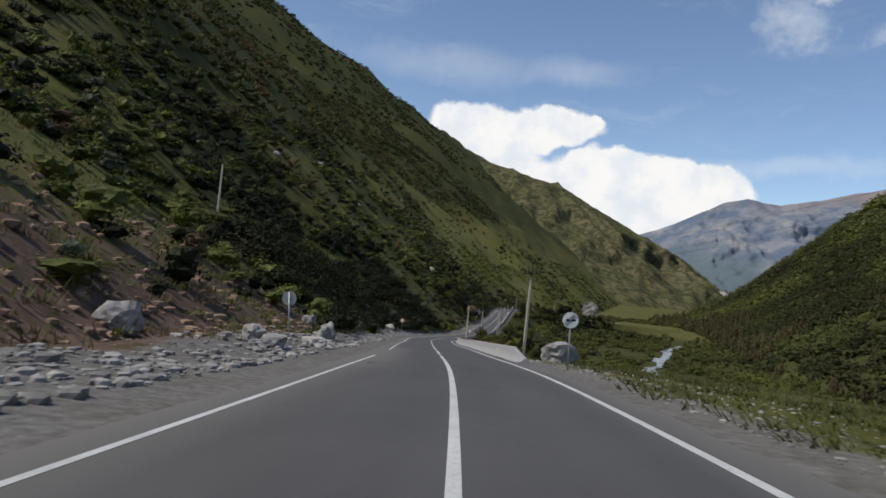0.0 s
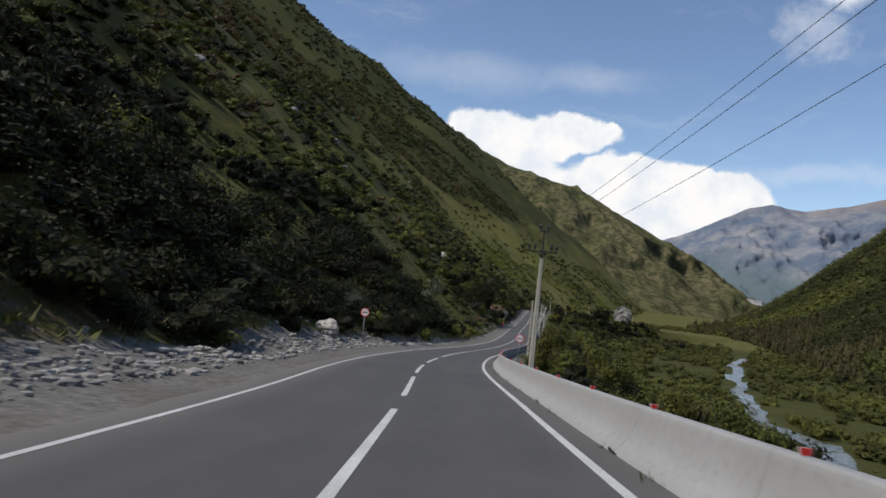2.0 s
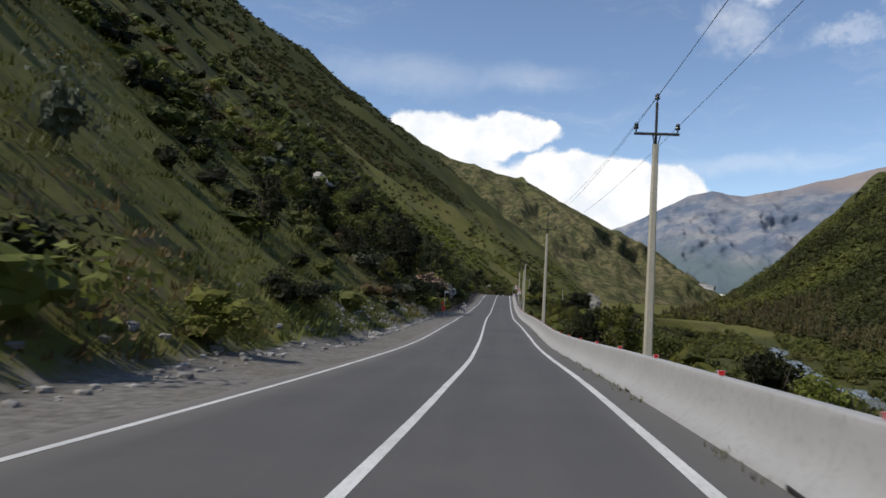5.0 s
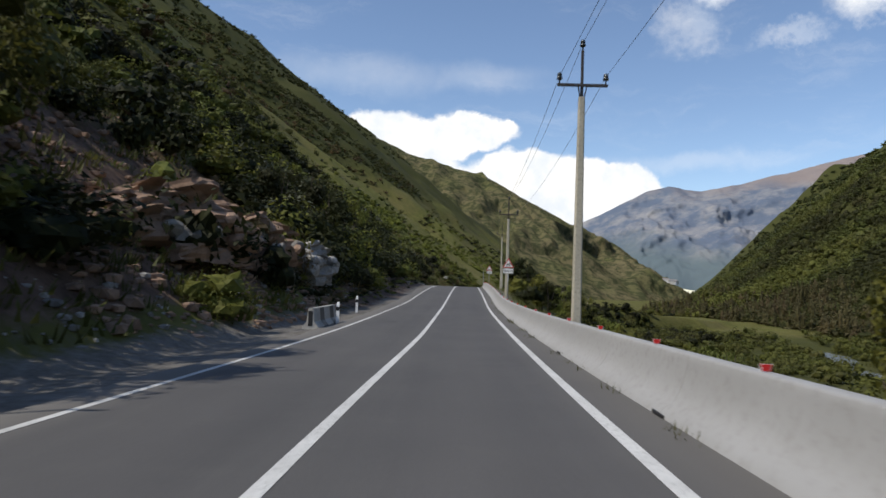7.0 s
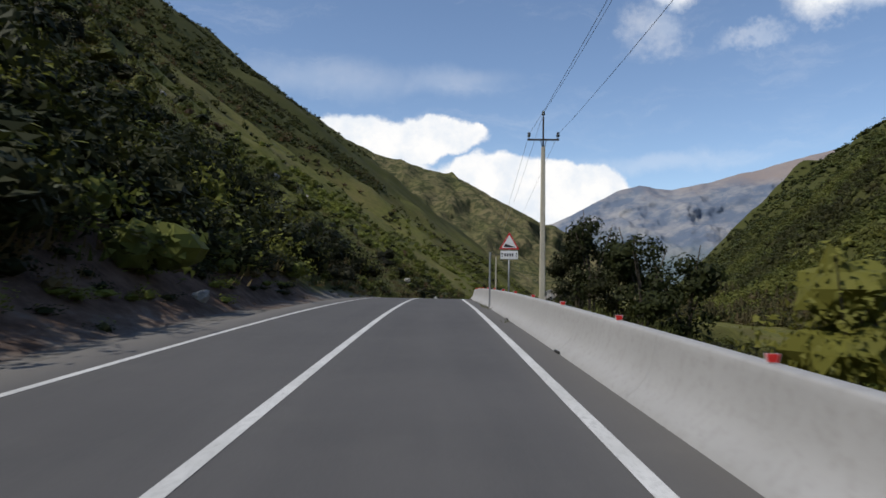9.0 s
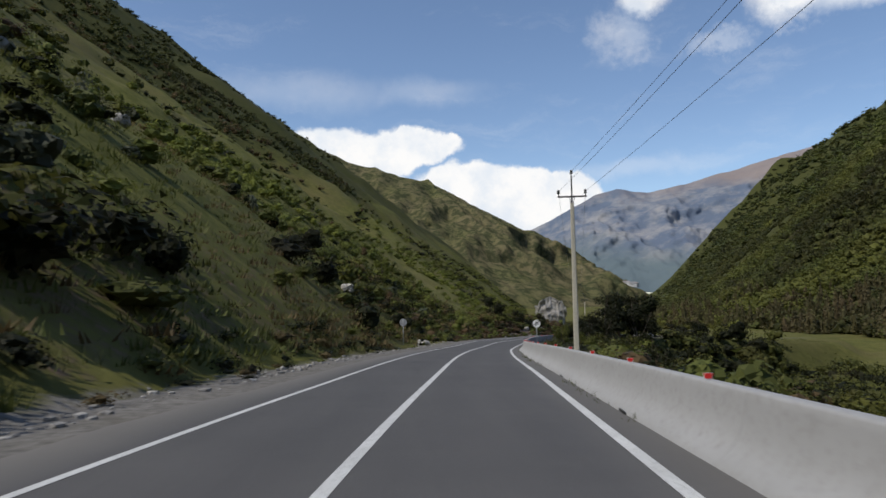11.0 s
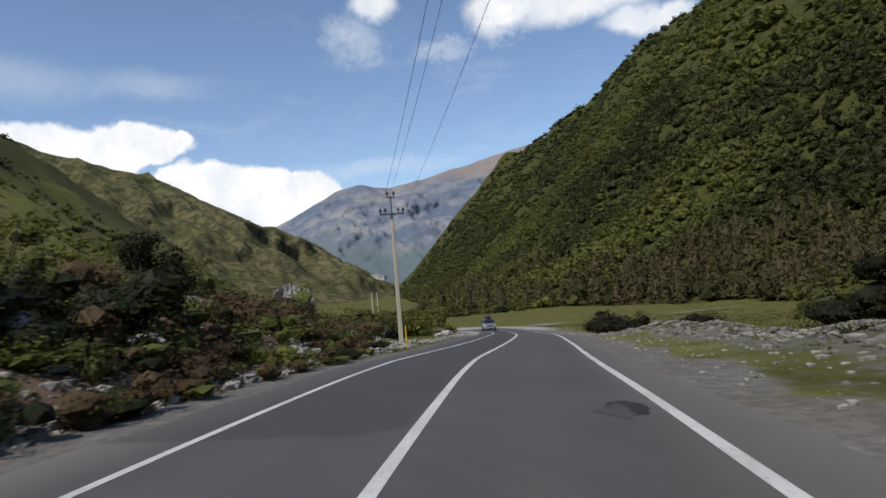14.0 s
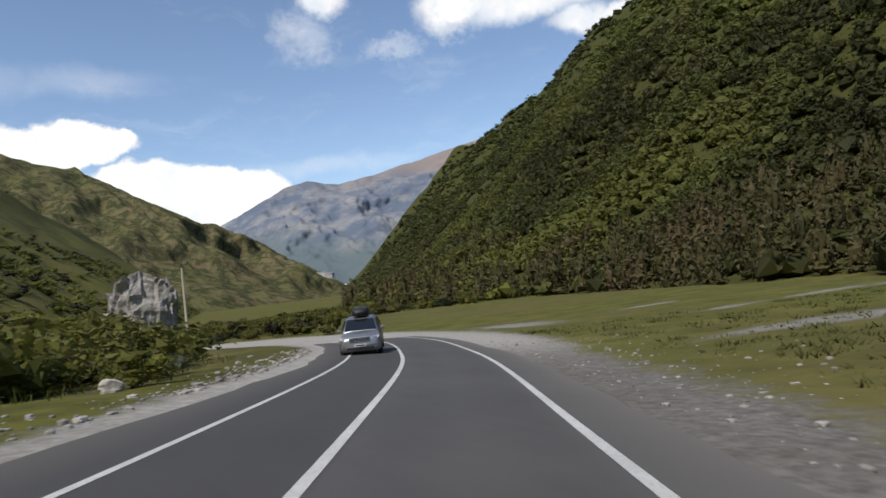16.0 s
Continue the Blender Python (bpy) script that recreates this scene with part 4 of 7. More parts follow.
def make_pole(at, turn, height, double=False, lean=(0.0, 0.0), arm_low=0.35):
    """Tapered concrete post with a steel head bracket and a crossarm."""
    ob = empty("power_pole", at, turn)
    ob.rotation_euler[0], ob.rotation_euler[1] = radians(lean[0]), radians(lean[1])
    bm = bmesh.new()
    shaft = height - 1.35
    rings = []
    for z, w, dpt in ((-0.6, 0.26, 0.24), (shaft * 0.5, 0.21, 0.20), (shaft, 0.165, 0.165)):
        c = 0.03
        ring = []
        for sx, sy in ((-1, -1), (1, -1), (1, 1), (-1, 1)):
            x, y = sx * w / 2, sy * dpt / 2
            for q in (((x, y - sy * c), (x - sx * c, y)) if sx * sy > 0 else ((x - sx * c, y), (x, y - sy * c))):
                ring.append(bm.verts.new((*q, z)))
        rings.append(ring)
    for lo, hi in zip(rings, rings[1:]):
        for i in range(8):
            bm.faces.new((lo[i], lo[(i + 1) % 8], hi[(i + 1) % 8], hi[i]))
    bm.faces.new(rings[-1])
    bmesh.ops.recalc_face_normals(bm, faces=bm.faces)
    part("post", bm, MAT["pole_concrete"], ob, "pale weathered concrete post")
    bm = bmesh.new()
    add_box(bm, (0.07, 0.07, 1.7), (0, 0, shaft + 0.45), None, 0.008)
    if double:
        add_box(bm, (0.44, 0.07, 0.06), (0, 0, height - 0.12), None, 0.006)
    part("head_bracket", bm, MAT["steel"], ob, "dark steel head bracket")
    bm = bmesh.new()
    arm_z = height - 1.05
    add_box(bm, (1.35, 0.075, 0.075), (0, -0.1, arm_z), None, 0.008)
    for sx in (-1, 1):
        add_rod(bm, (sx * 0.12, -0.1, arm_z), (sx * 0.05, -0.05, arm_z - 0.35), 0.018, None, 6)
    part("crossarm", bm, MAT["steel"], ob, "dark steel crossarm")
    pins = [(-0.62, -0.1, arm_z), (0.62, -0.1, arm_z)]
    if double:
        pins += [(-0.36, -0.1, arm_z), (0.36, -0.1, arm_z), (-0.18, 0, height - 0.12), (0.18, 0, height - 0.12)]
        ends = [pins[0], pins[1], (0.0, 0, height - 0.12)]
    else:
        pins += [(0, 0, height - 0.10)]
        ends = pins
    for p in pins:
        insulator(None, (p[0], p[1], p[2] + 0.03), ob)
    tagged(ob, "tall pale concrete power pole with steel crossarm and insulators", "power pole", group="power line poles")
    bpy.context.view_layer.update()
    return [ob.matrix_world @ Vector((p[0], p[1], p[2] + 0.24)) for p in ends]


def make_wires(a, b, sag):
    for p, q in zip(a, b):
        pts = [p.lerp(q, k / 14) - Vector((0, 0, sag * 4 * (k / 14) * (1 - k / 14))) for k in range(15)]
        cu = bpy.data.curves.new("wire", "CURVE")
        cu.dimensions, cu.bevel_depth, cu.bevel_resolution = "3D", 0.0065, 1
        sp = cu.splines.new("POLY")
        sp.points.add(14)
        for k, v in enumerate(pts):
            sp.points[k].co = (*v, 1)
        cu.materials.append(MAT["wire"])
        ob = new("power_wire", cu)
        tagged(ob, "thin grey power line wire between poles", "wire", group="power line wires")


def ground_at(x, y):
    return float(ground_height(np.array([float(x)]), np.array([float(y)]))[0])


#        along, across, total height over the ground, double insulators
POLES = [(8.0, 22.0, 9.0, True), (55.4, 7.45, None, True), (96.5, 4.95, None, True), (143.3, 5.34, None, False), (186.9, 5.5, None, False),
         (218.3, 4.55, None, False), (254.1, 4.42, None, False), (283.4, 4.38, None, False), (325.4, 6.06, None, False), (392.9, 5.8, None, False),
         (468.6, 4.36, None, True), (504.9, -5.85, None, True)]
POLE_TOPS = [9.0, 7.65, 6.75, 7.5, 8.2, 8.75, 8.05, 7.55, 8.25, 8.6, 9.05, 8.15]     # over the road's surface
spots = []
for (s, d, h, dbl), top in zip(POLES, POLE_TOPS):
    p = on_road(s, d)
    spots.append((p[0], p[1], p[2] + np.interp(s, LINE_S, LINE_B) * (d - float(np.clip(d, -7, 6))), top, dbl))
spots += [(55.2, 549.2, -27.4, 6.5, False), (70.0, 587.5, -29.7, 8.7, False)]
LEANS = {1: 0.6, 10: -1.6, 11: 0.5}      # degrees to the right, of the poles that do not stand upright
ends = None
for k, (x, y, zr, top, dbl) in enumerate(spots):
    j, i = min(k + 1, len(spots) - 1), max(k - 1, 0)
    turn = math.degrees(math.atan2(-(spots[j][0] - spots[i][0]), spots[j][1] - spots[i][1]))
    z = ground_at(x, y)
    now = make_pole((x, y, z), turn, zr + top - z, dbl, (0.0, LEANS.get(k, 0.0)))
    if ends:
        make_wires(ends, now, 0.5)
    ends = now
make_pole((-31.9, 66.95, ground_at(-31.9, 66.95)), 5, 7.6)


# ---- plants ----
RNG = np.random.RandomState(42)


def unit_rows(n, rng):
    v = rng.normal(size=(n, 3))
    return v / np.linalg.norm(v, axis=1)[:, None]


def ball_tris(rng, detail):
    bm = bmesh.new()
    bmesh.ops.create_icosphere(bm, subdivisions=detail, radius=1.0)
    move = {v.index: 1 + 0.22 * rng.normal() for v in bm.verts}
    out = np.array([[np.array(v.co) * move[v.index] for v in f.verts] for f in bm.faces])
    bm.free()
    return out


def crown_tris(rng, n, lobes, leaf, out=0.7, long=1.5, core=2, detail=1, fill=0.62):
    """Loose leaves round the shells of some egg shapes (x, y, z, rx, ry, rz), over a dense ragged inside."""
    L = np.array(lobes, float)
    w = (L[:, 3] * L[:, 4] * L[:, 5]) ** 0.66
    k = rng.choice(len(L), n, p=w / w.sum())
    d = unit_rows(n, rng)
    r = 1 - 0.45 * rng.rand(n) ** 2.4
    wob = 1 + 0.16 * np.sin(d[:, 0] * 7 + k) * np.cos(d[:, 1] * 6 + 2 * k) + 0.12 * rng.normal(size=n)
    p = L[k, :3] + d * L[k, 3:] * (r * wob)[:, None]
    nrm = d * out + unit_rows(n, rng) * (1.1 - out) + np.array([0, 0, 0.25])
    nrm /= np.linalg.norm(nrm, axis=1)[:, None]
    a = np.cross(nrm, unit_rows(n, rng))
    a /= np.linalg.norm(a, axis=1)[:, None]
    b = np.cross(nrm, a)
    s = leaf * (0.55 + 0.9 * rng.rand(n))[:, None]
    a, b = a * s * long, b * s
    leaves = np.stack([p - a * 0.8 - b * 0.2, p + a * 0.9 - b * 0.45 * rng.rand(n)[:, None], p + b * 1.1], 1)
    big = np.argsort(-w)[:core]
    inner = [ball_tris(rng, detail) * L[q, 3:] * fill + L[q, :3] for q in big]
    return np.concatenate([leaves] + inner)


def shrub_lobes(rng, spread=1.0, count=7):
    out = []
    for k in range(count):
        a, r = rng.rand() * 6.28, spread * 0.42 * math.sqrt(rng.rand())
        h = 0.25 + 0.5 * rng.rand() * (1 - r / (spread * 0.6))
        s = 0.20 + 0.16 * rng.rand()
        out.append((r * math.cos(a), r * math.sin(a), h, s * spread ** 0.5, s * spread ** 0.5, s * 0.85))
    out.append((0, 0, 0.3, 0.36 * spread, 0.36 * spread, 0.3))
    return out


def tree_lobes(rng, count=13, low=0.28):
    out = []
    for k in range(count):
        h = low + (0.92 - low) * (k + rng.rand()) / count
        wide = 0.30 * math.sin(math.pi * min(1, (h - low * 0.6) / (1.12 - low * 0.6))) + 0.03
        a = rng.rand() * 6.28
        r = wide * (0.3 + 0.7 * rng.rand())
        s = 0.10 + 0.07 * rng.rand()
        out.append((r * math.cos(a), r * math.sin(a), h, s, s, s * 0.75))
    return out


def stems(rng, count, height, spread, thick):
    """Bare stems and limbs, each bent once."""
    bm = bmesh.new()
    for k in range(count):
        a = rng.rand() * 6.28
        mid = Vector((math.cos(a) * spread * 0.35 * rng.rand(), math.sin(a) * spread * 0.35 * rng.rand(), height * (0.35 + 0.2 * rng.rand())))
        top = mid + Vector((math.cos(a) * spread * (0.3 + 0.5 * rng.rand()), math.sin(a) * spread * (0.3 + 0.5 * rng.rand()), height * (0.3 + 0.3 * rng.rand())))
        add_rod(bm, (0.05 * spread * math.cos(a), 0.05 * spread * math.sin(a), -0.08), mid, thick, thick * 0.65, 5)
        add_rod(bm, mid, top, thick * 0.65, thick * 0.2, 5)
    return bm


def make_plant(kind, name, lobes, leaves, leaf, mat, limb, label, category):
    rng = np.random.RandomState(kind)
    ob = empty(name, (0, 0, -500))
    crown = new("crown", tri_mesh("crown", crown_tris(rng, leaves, lobes(rng), leaf, core=3, detail=2), MAT[mat]))
    crown.parent = ob
    part("trunk", stems(rng, *limb), MAT["bark"], ob, "thin brown stems")
    tagged(ob, label, category)
    return ob


SHRUBS = [make_plant(300 + k, "shrub", lambda r: shrub_lobes(r, 1.0 + 0.25 * (k % 3), 7), 1600, 0.0195, m, (5, 0.75, 0.45, 0.016), lab, "shrub")
          for k, (m, lab) in enumerate((("leaf_mid", "bushy green deciduous shrub on the roadside slope"), ("leaf", "bushy green deciduous shrub on the roadside slope"),
                                        ("leaf_dark_shaded", "dense dark green shrub on the hillside"), ("leaf_dark_shaded", "dense dark green shrub on the hillside"),
                                        ("leaf_grey", "silvery grey-green shrub on the hillside"), ("leaf_dry", "low brownish dry shrub beside the road")))]
TREES = [make_plant(330 + k, "tree", lambda r: tree_lobes(r, 14 + k, 0.18 + 0.05 * (k % 2)), 2500, 0.0165, m, (4, 0.95, 0.30, 0.016), lab, "tree")
         for k, (m, lab) in enumerate((("leaf", "small leafy deciduous tree with bright green crown"), ("leaf_dark_shaded", "leafy dark green deciduous tree by the road"), ("leaf_mid", "leafy deep green deciduous tree on the slope")))]


SIGN_SPOTS = [on_road(s, d)[:2] for s, d in ((31.6, -7.3), (28.5, -7.0), (116.2, -6.6), (113.6, -6.6), (111.0, -6.4), (421.6, -7.0), (419.0, -7.0), (416.5, -6.8), (242.7, -5.0), (240.0, -5.2))]
# open gravel and grass round the red cloth and the post
CLEARING = [on_road(s, -6.6) for s in (226.0, 229.0, 232.0, 235.0, 238.0, 241.0, 243.0)]


def plant(proto, x, y, height, wide=1.0, group="", sink=0.05):
    z = ground_at(x, y)
    turn = float(RNG.rand() * 360)
    if min(math.hypot(x - q[0], y - q[1]) for q in CLEARING) < 2.2 or min(math.hypot(x - q[0], y - q[1]) for q in SIGN_SPOTS) < 0.7 + 0.5 * height * wide:
        return None
    ob = copy_thing(proto, pose(x, y, z - sink * height, 0, 0, turn))
    w = height * wide
    ob.scale = (w, w, height)
    if group:
        ob["group"] = group
    return ob


def zone(y, stops, vals):
    return float(np.interp(y, stops, vals))


# shrubs in the first rows up the slope, and behind the barrier
rows_left = 0
for k in range(1500):
    s = float(RNG.rand() * 600 - 15)
    run = float(RNG.rand() ** 1.4 * 11 + 0.2)
    thick = zone(s, [-15, 20, 45, 60, 150, 172, 184, 206, 214, 232, 238, 255, 262, 300, 306, 330, 338, 385, 400, 412, 455, 470, 505, 520, 560, 585],
                 [0.10, 0.08, 0.12, 0.75, 0.80, 0.5, 0.12, 0.10, 0.12, 0.3, 0.10, 0.10, 0.75, 0.85, 0.5, 0.14, 0.06, 0.06, 0.08, 0.12, 0.22, 0.25, 0.30, 0.65, 0.7, 0.6])
    if rows_left >= 110 or RNG.rand() > thick * 0.42:
        continue
    p = on_road(s, 0)
    n = [np.interp(s, LINE_S, LINE_N[:, q]) for q in range(2)]
    x0 = float(left_foot(p[1]))
    x = min(x0, p[0] - 6.0) - run
    y = p[1] + float(RNG.normal() * 1.5)
    if 470 < s:
        x = p[0] + n[0] * (-8.5 - run * 1.3)
        y = p[1] + n[1] * (-8.5 - run * 1.3)
    h = 1.0 + 2.0 * float(RNG.rand()) * (0.55 + 0.6 * thick)
    # Near-black shrubs come more often where the bank lies in shade.
    kind = int(RNG.choice(6, p=[0.06, 0.02, 0.48, 0.36, 0.08, 0.0] if 60 < s < 168 else [0.22, 0.18, 0.26, 0.16, 0.12, 0.06] if s < 300 else [0.34, 0.26, 0.14, 0.08, 0.10, 0.08]))
    plant(SHRUBS[kind], x, y, h, 0.95 + 0.4 * float(RNG.rand()), "shrubs on the left slope")
    rows_left += 1

rows_right = 0
for k in range(900):
    s = float(RNG.rand() * 440 + 30)
    dens = zone(s, [30, 42, 95, 104, 112, 150, 190, 196, 214, 225, 234, 246, 258, 290, 298, 312, 330, 372, 380, 388, 396, 452, 460, 470],
                [0.10, 0.42, 0.5, 0.75, 0.75, 0.55, 0.5, 0.8, 0.85, 0.5, 0.75, 0.65, 0.25, 0.2, 0.3, 0.12, 0.08, 0.10, 0.3, 0.75, 0.95, 0.95, 0.4, 0.15])
    if rows_right >= 150 or RNG.rand() > dens * 0.42:
        continue
    rows_right += 1
    tall = zone(s, [30, 60, 95, 105, 113, 118, 135, 150, 190, 198, 216, 226, 234, 246, 256, 290, 300, 312, 330, 372, 390, 400, 452, 465],
                [0.9, 1.3, 1.9, 2.8, 3.4, 3.0, 2.0, 1.6, 1.7, 3.2, 3.2, 1.6, 2.9, 2.5, 1.2, 0.8, 2.2, 2.3, 1.0, 0.7, 1.5, 1.6, 3.2, 1.8])
    d = 6.0 + 9.0 * float(RNG.rand()) ** 1.3
    lean = 0.75 + 0.25 * float(RNG.rand())
    drop = 0.62 * max(0.0, d - 5.4)
    h = min(5.2, tall * (0.65 + 0.5 * float(RNG.rand())) + drop * 0.7)
    proto = TREES[int(RNG.choice(3))] if h > 3.3 else SHRUBS[int(RNG.choice(5, p=[0.4, 0.3, 0.18, 0.1, 0.02]))]
    p = on_road(s, max(d, 4.9 + 0.55 * h * lean))
    plant(proto, float(p[0]), float(p[1]), h, lean, "shrubs behind the barrier")

# single trees that stand out
for s, d, h, k, w in ((414.0, -14.8, 3.0, 5, 1.2), (426.8, -19.2, 3.2, 5, 1.2), (436.5, -19.8, 3.6, 3, 1.1), (417.6, -13.0, 2.0, 3, 1.2), (458.0, -23.8, 4.5, 0, 1.0), (430.5, -12.8, 1.1, 6, 1.2), (431.0, -9.8, 2.2, 5, 1.1),
                      (205.1, -13.4, 4.6, 1, 0.8), (206.5, -11.5, 1.6, 6, 1.2), (196.1, -8.8, 2.2, 6, 1.3), (198.5, -8.6, 1.6, 5, 1.3), (231.0, -17.3, 3.8, 1, 1.0), (224.9, -12.8, 3.2, 1, 0.9), (217.6, -9.0, 1.8, 8, 1.2), (230.6, -9.8, 3.2, 0, 1.0),
                      (471.5, -9.7, 3.6, 1, 1.1), (479.9, -8.4, 2.4, 5, 1.2), (484.8, -7.8, 3.0, 1, 0.9), (483.5, -8.2, 2.2, 5, 1.3), (518.3, -9.8, 2.2, 6, 1.0), (532.4, -13.5, 3.8, 3, 1.4), (544.2, -13.5, 4.2, 3, 1.3), (574.0, -16.0, 4.3, 4, 1.2),
                      (552.9, -7.6, 1.4, 4, 1.2), (537.2, 7.9, 1.6, 4, 1.2), (532.1, 7.6, 1.4, 4, 1.3), (529.2, 8.6, 2.8, 5, 1.1), (243.5, -10.2, 7.2, 1, 1.0), (247.0, -11.6, 7.4, 1, 1.0), (240.5, -14.5, 5.6, 2, 1.05), (251.0, -10.6, 6.4, 2, 0.95), (247.5, -16.0, 7.0, 1, 0.95), (254.5, -17.5, 4.4, 1, 1.0), (268.5, -17.5, 3.4, 2, 1.1), (252.5, -19.0, 6.0, 2, 1.0), (494.0, 14.0, 3.0, 1, 1.2), (497.0, 16.5, 3.6, 1, 1.2), (500.5, 14.5, 2.6, 5, 1.3), (502.5, 17.5, 3.4, 1, 1.2), (491.0, 15.5, 3.2, 5, 1.2), (240.0, -20.5, 4.4, 1, 1.1), (233.0, -21.0, 3.4, 2, 1.2),
                      (286.0, -10.6, 5.0, 1, 1.1), (292.0, -10.2, 5.5, 1, 1.1), (298.0, -10.5, 5.2, 0, 1.1), (305.0, -10.4, 4.6, 2, 1.1), (280.0, -11.0, 4.8, 1, 1.1),
                      (330.5, 9.3, 5.4, 1, 0.85), (331.5, 8.8, 3.8, 1, 1.05), (323.5, 9.8, 4.6, 1, 1.0), (320.0, 10.2, 4.0, 1, 1.1), (325.5, 9.2, 3.2, 1, 1.1), (437.0, 8.4, 3.2, 1, 1.1), (443.0, 8.8, 4.6, 1, 1.1), (531.0, -13.0, 4.2, 3, 1.15), (534.5, -15.5, 4.4, 4, 1.15), (538.5, -12.5, 3.7, 3, 1.15), (545.0, -13.5, 3.4, 4, 1.2), (527.0, -14.5, 4.0, 5, 1.15), (541.5, -17.5, 4.5, 3, 1.2), (523.0, -12.0, 3.2, 5, 1.2), (449.0, 9.0, 5.6, 1, 1.0),
                      (455.0, 10.0, 5.6, 1, 1.1), (477.0, 10.5, 7.0, 1, 1.15), (473.0, 9.5, 7.6, 1, 1.1), (468.5, 9.0, 7.4, 1, 1.1), (474.5, 13.0, 8.2, 1, 1.1), (469.5, 13.0, 8.0, 1, 1.1), (464.0, 9.5, 6.8, 1, 1.1), (474.0, -12.5, 4.6, 1, 1.15), (487.0, -14.0, 3.2, 0, 1.3), (478.0, -9.5, 2.4, 1, 1.4), (493.0, -11.5, 2.6, 2, 1.4), (431.0, 8.4, 2.6, 2, 1.1), (424.0, 8.2, 2.2, 1, 1.2), (117.0, 7.2, 4.2, 0, 0.8), (114.0, 8.4, 3.8, 2, 0.85),
                      (207.0, 8.4, 4.4, 0, 0.9), (210.0, 9.6, 4.8, 2, 0.9), (519.0, 7.6, 1.7, 5, 1.2), (521.5, 7.8, 1.8, 6, 1.2), (524.0, 7.9, 1.8, 5, 1.2), (541.5, 10.2, 2.2, 4, 1.2), (530.5, 11.0, 2.2, 6, 1.05), (545.0, 11.6, 1.6, 3, 1.4), (536.0, 7.5, 1.7, 5, 1.2), (538.0, 8.3, 1.5, 3, 1.2), (517.0, 11.4, 1.6, 5, 1.3), (513.5, 12.4, 1.5, 6, 1.3)):
    p = on_road(s, d)
    plant((TREES + SHRUBS)[k], float(p[0]), float(p[1]), h, w, "roadside trees")


def strew(name, label, spots, sizes, protos, mat):
    """Many plants as one object: each spot takes one of the small crowns, turned and sized."""
    free = np.min([np.hypot(spots[:, 0] - q[0], spots[:, 1] - q[1]) for q in SIGN_SPOTS], axis=0) > 0.8 + 0.5 * sizes[:, 0]
    spots, sizes = spots[free], sizes[free]
    out, tones = [], []
    which = RNG.randint(0, len(protos), len(spots))
    own = (RNG.rand(len(spots)) - 0.5) * 0.5
    turn = RNG.rand(len(spots)) * 6.283
    for k, base in enumerate(protos):
        sel = which == k
        if not sel.any():
            continue
        P, H, A = spots[sel], sizes[sel], turn[sel]
        c, s = np.cos(A)[:, None, None], np.sin(A)[:, None, None]
        q = base[None] * 1.0
        x = (q[..., 0] * c - q[..., 1] * s) * H[:, 0, None, None] + P[:, 0, None, None]
        y = (q[..., 0] * s + q[..., 1] * c) * H[:, 0, None, None] + P[:, 1, None, None]
        z = q[..., 2] * H[:, 1, None, None] + P[:, 2, None, None]
        out.append(np.stack([x, y, z], -1).reshape(-1, 3, 3))
        tones.append(np.repeat(own[sel], base.shape[0]))
    me = tri_mesh(name, np.concatenate(out), MAT[mat])
    at = me.attributes.new("tone", "FLOAT", "FACE")
    at.data.foreach_set("value", np.concatenate(tones).astype(np.float32))
    ob = new(name, me)
    return tagged(ob, label, name.replace("_", " "), kind="stuff")


def small_shrubs(n, leaf, seed, core=2, detail=1, fill=0.62):
    return [crown_tris(np.random.RandomState(seed + k), n, shrub_lobes(np.random.RandomState(seed + k), 1.0, 5), leaf, 0.8, core=core, detail=detail, fill=fill) for k in range(6)]


def clump_shrubs(lobes, leaves, leaf, seed, core=2, detail=1):
    """Bushes for the slopes: fine leaves over a few dense lobes."""
    out = []
    for k in range(7):
        rng = np.random.RandomState(seed + k)
        out.append(crown_tris(rng, leaves, shrub_lobes(rng, 1.0, lobes), leaf, 0.85, 1.3, core=core, detail=detail, fill=0.66))
    return out


def clump_trees(lobes, leaves, leaf, seed, core=3):
    """Crowns of a closed wood, seen from afar."""
    out = []
    for k in range(7):
        rng = np.random.RandomState(seed + k)
        L = []
        for q in range(lobes):
            a, r, h = rng.rand() * 6.28, 0.28 * math.sqrt(rng.rand()), 0.35 + 0.48 * rng.rand()
            w = 0.16 + 0.10 * rng.rand()
            L.append((r * math.cos(a), r * math.sin(a), h, w, w, w * 0.9))
        out.append(crown_tris(rng, leaves, L + [(0, 0, 0.3, 0.30, 0.30, 0.34)], leaf, 0.85, 1.2, core=core, fill=0.8))
    return out


def clump_conifers(leaves, leaf, seed):
    out = []
    for k in range(6):
        rng = np.random.RandomState(seed + k)
        L = [(0.03 * rng.normal(), 0.03 * rng.normal(), h, 0.27 * (1.06 - h), 0.27 * (1.06 - h), 0.10) for h in np.linspace(0.16, 0.95, 7)]
        out.append(crown_tris(rng, leaves, L + [(0, 0, 0.4, 0.13, 0.13, 0.4)], leaf, 0.6, 1.6, core=2, fill=0.8))
    return out


def scatter_left(n, run_lo, run_hi, y_lo, y_hi, dens):
    y = RNG.rand(n) * (y_hi - y_lo) + y_lo
    run = run_lo + (run_hi - run_lo) * RNG.rand(n)
    x = left_foot(y) - run
    keep = RNG.rand(n) < dens(x, y, run)
    x, y, run = x[keep], y[keep], run[keep]
    return np.stack([x, y, ground_height(x, y) - 0.1], 1), run


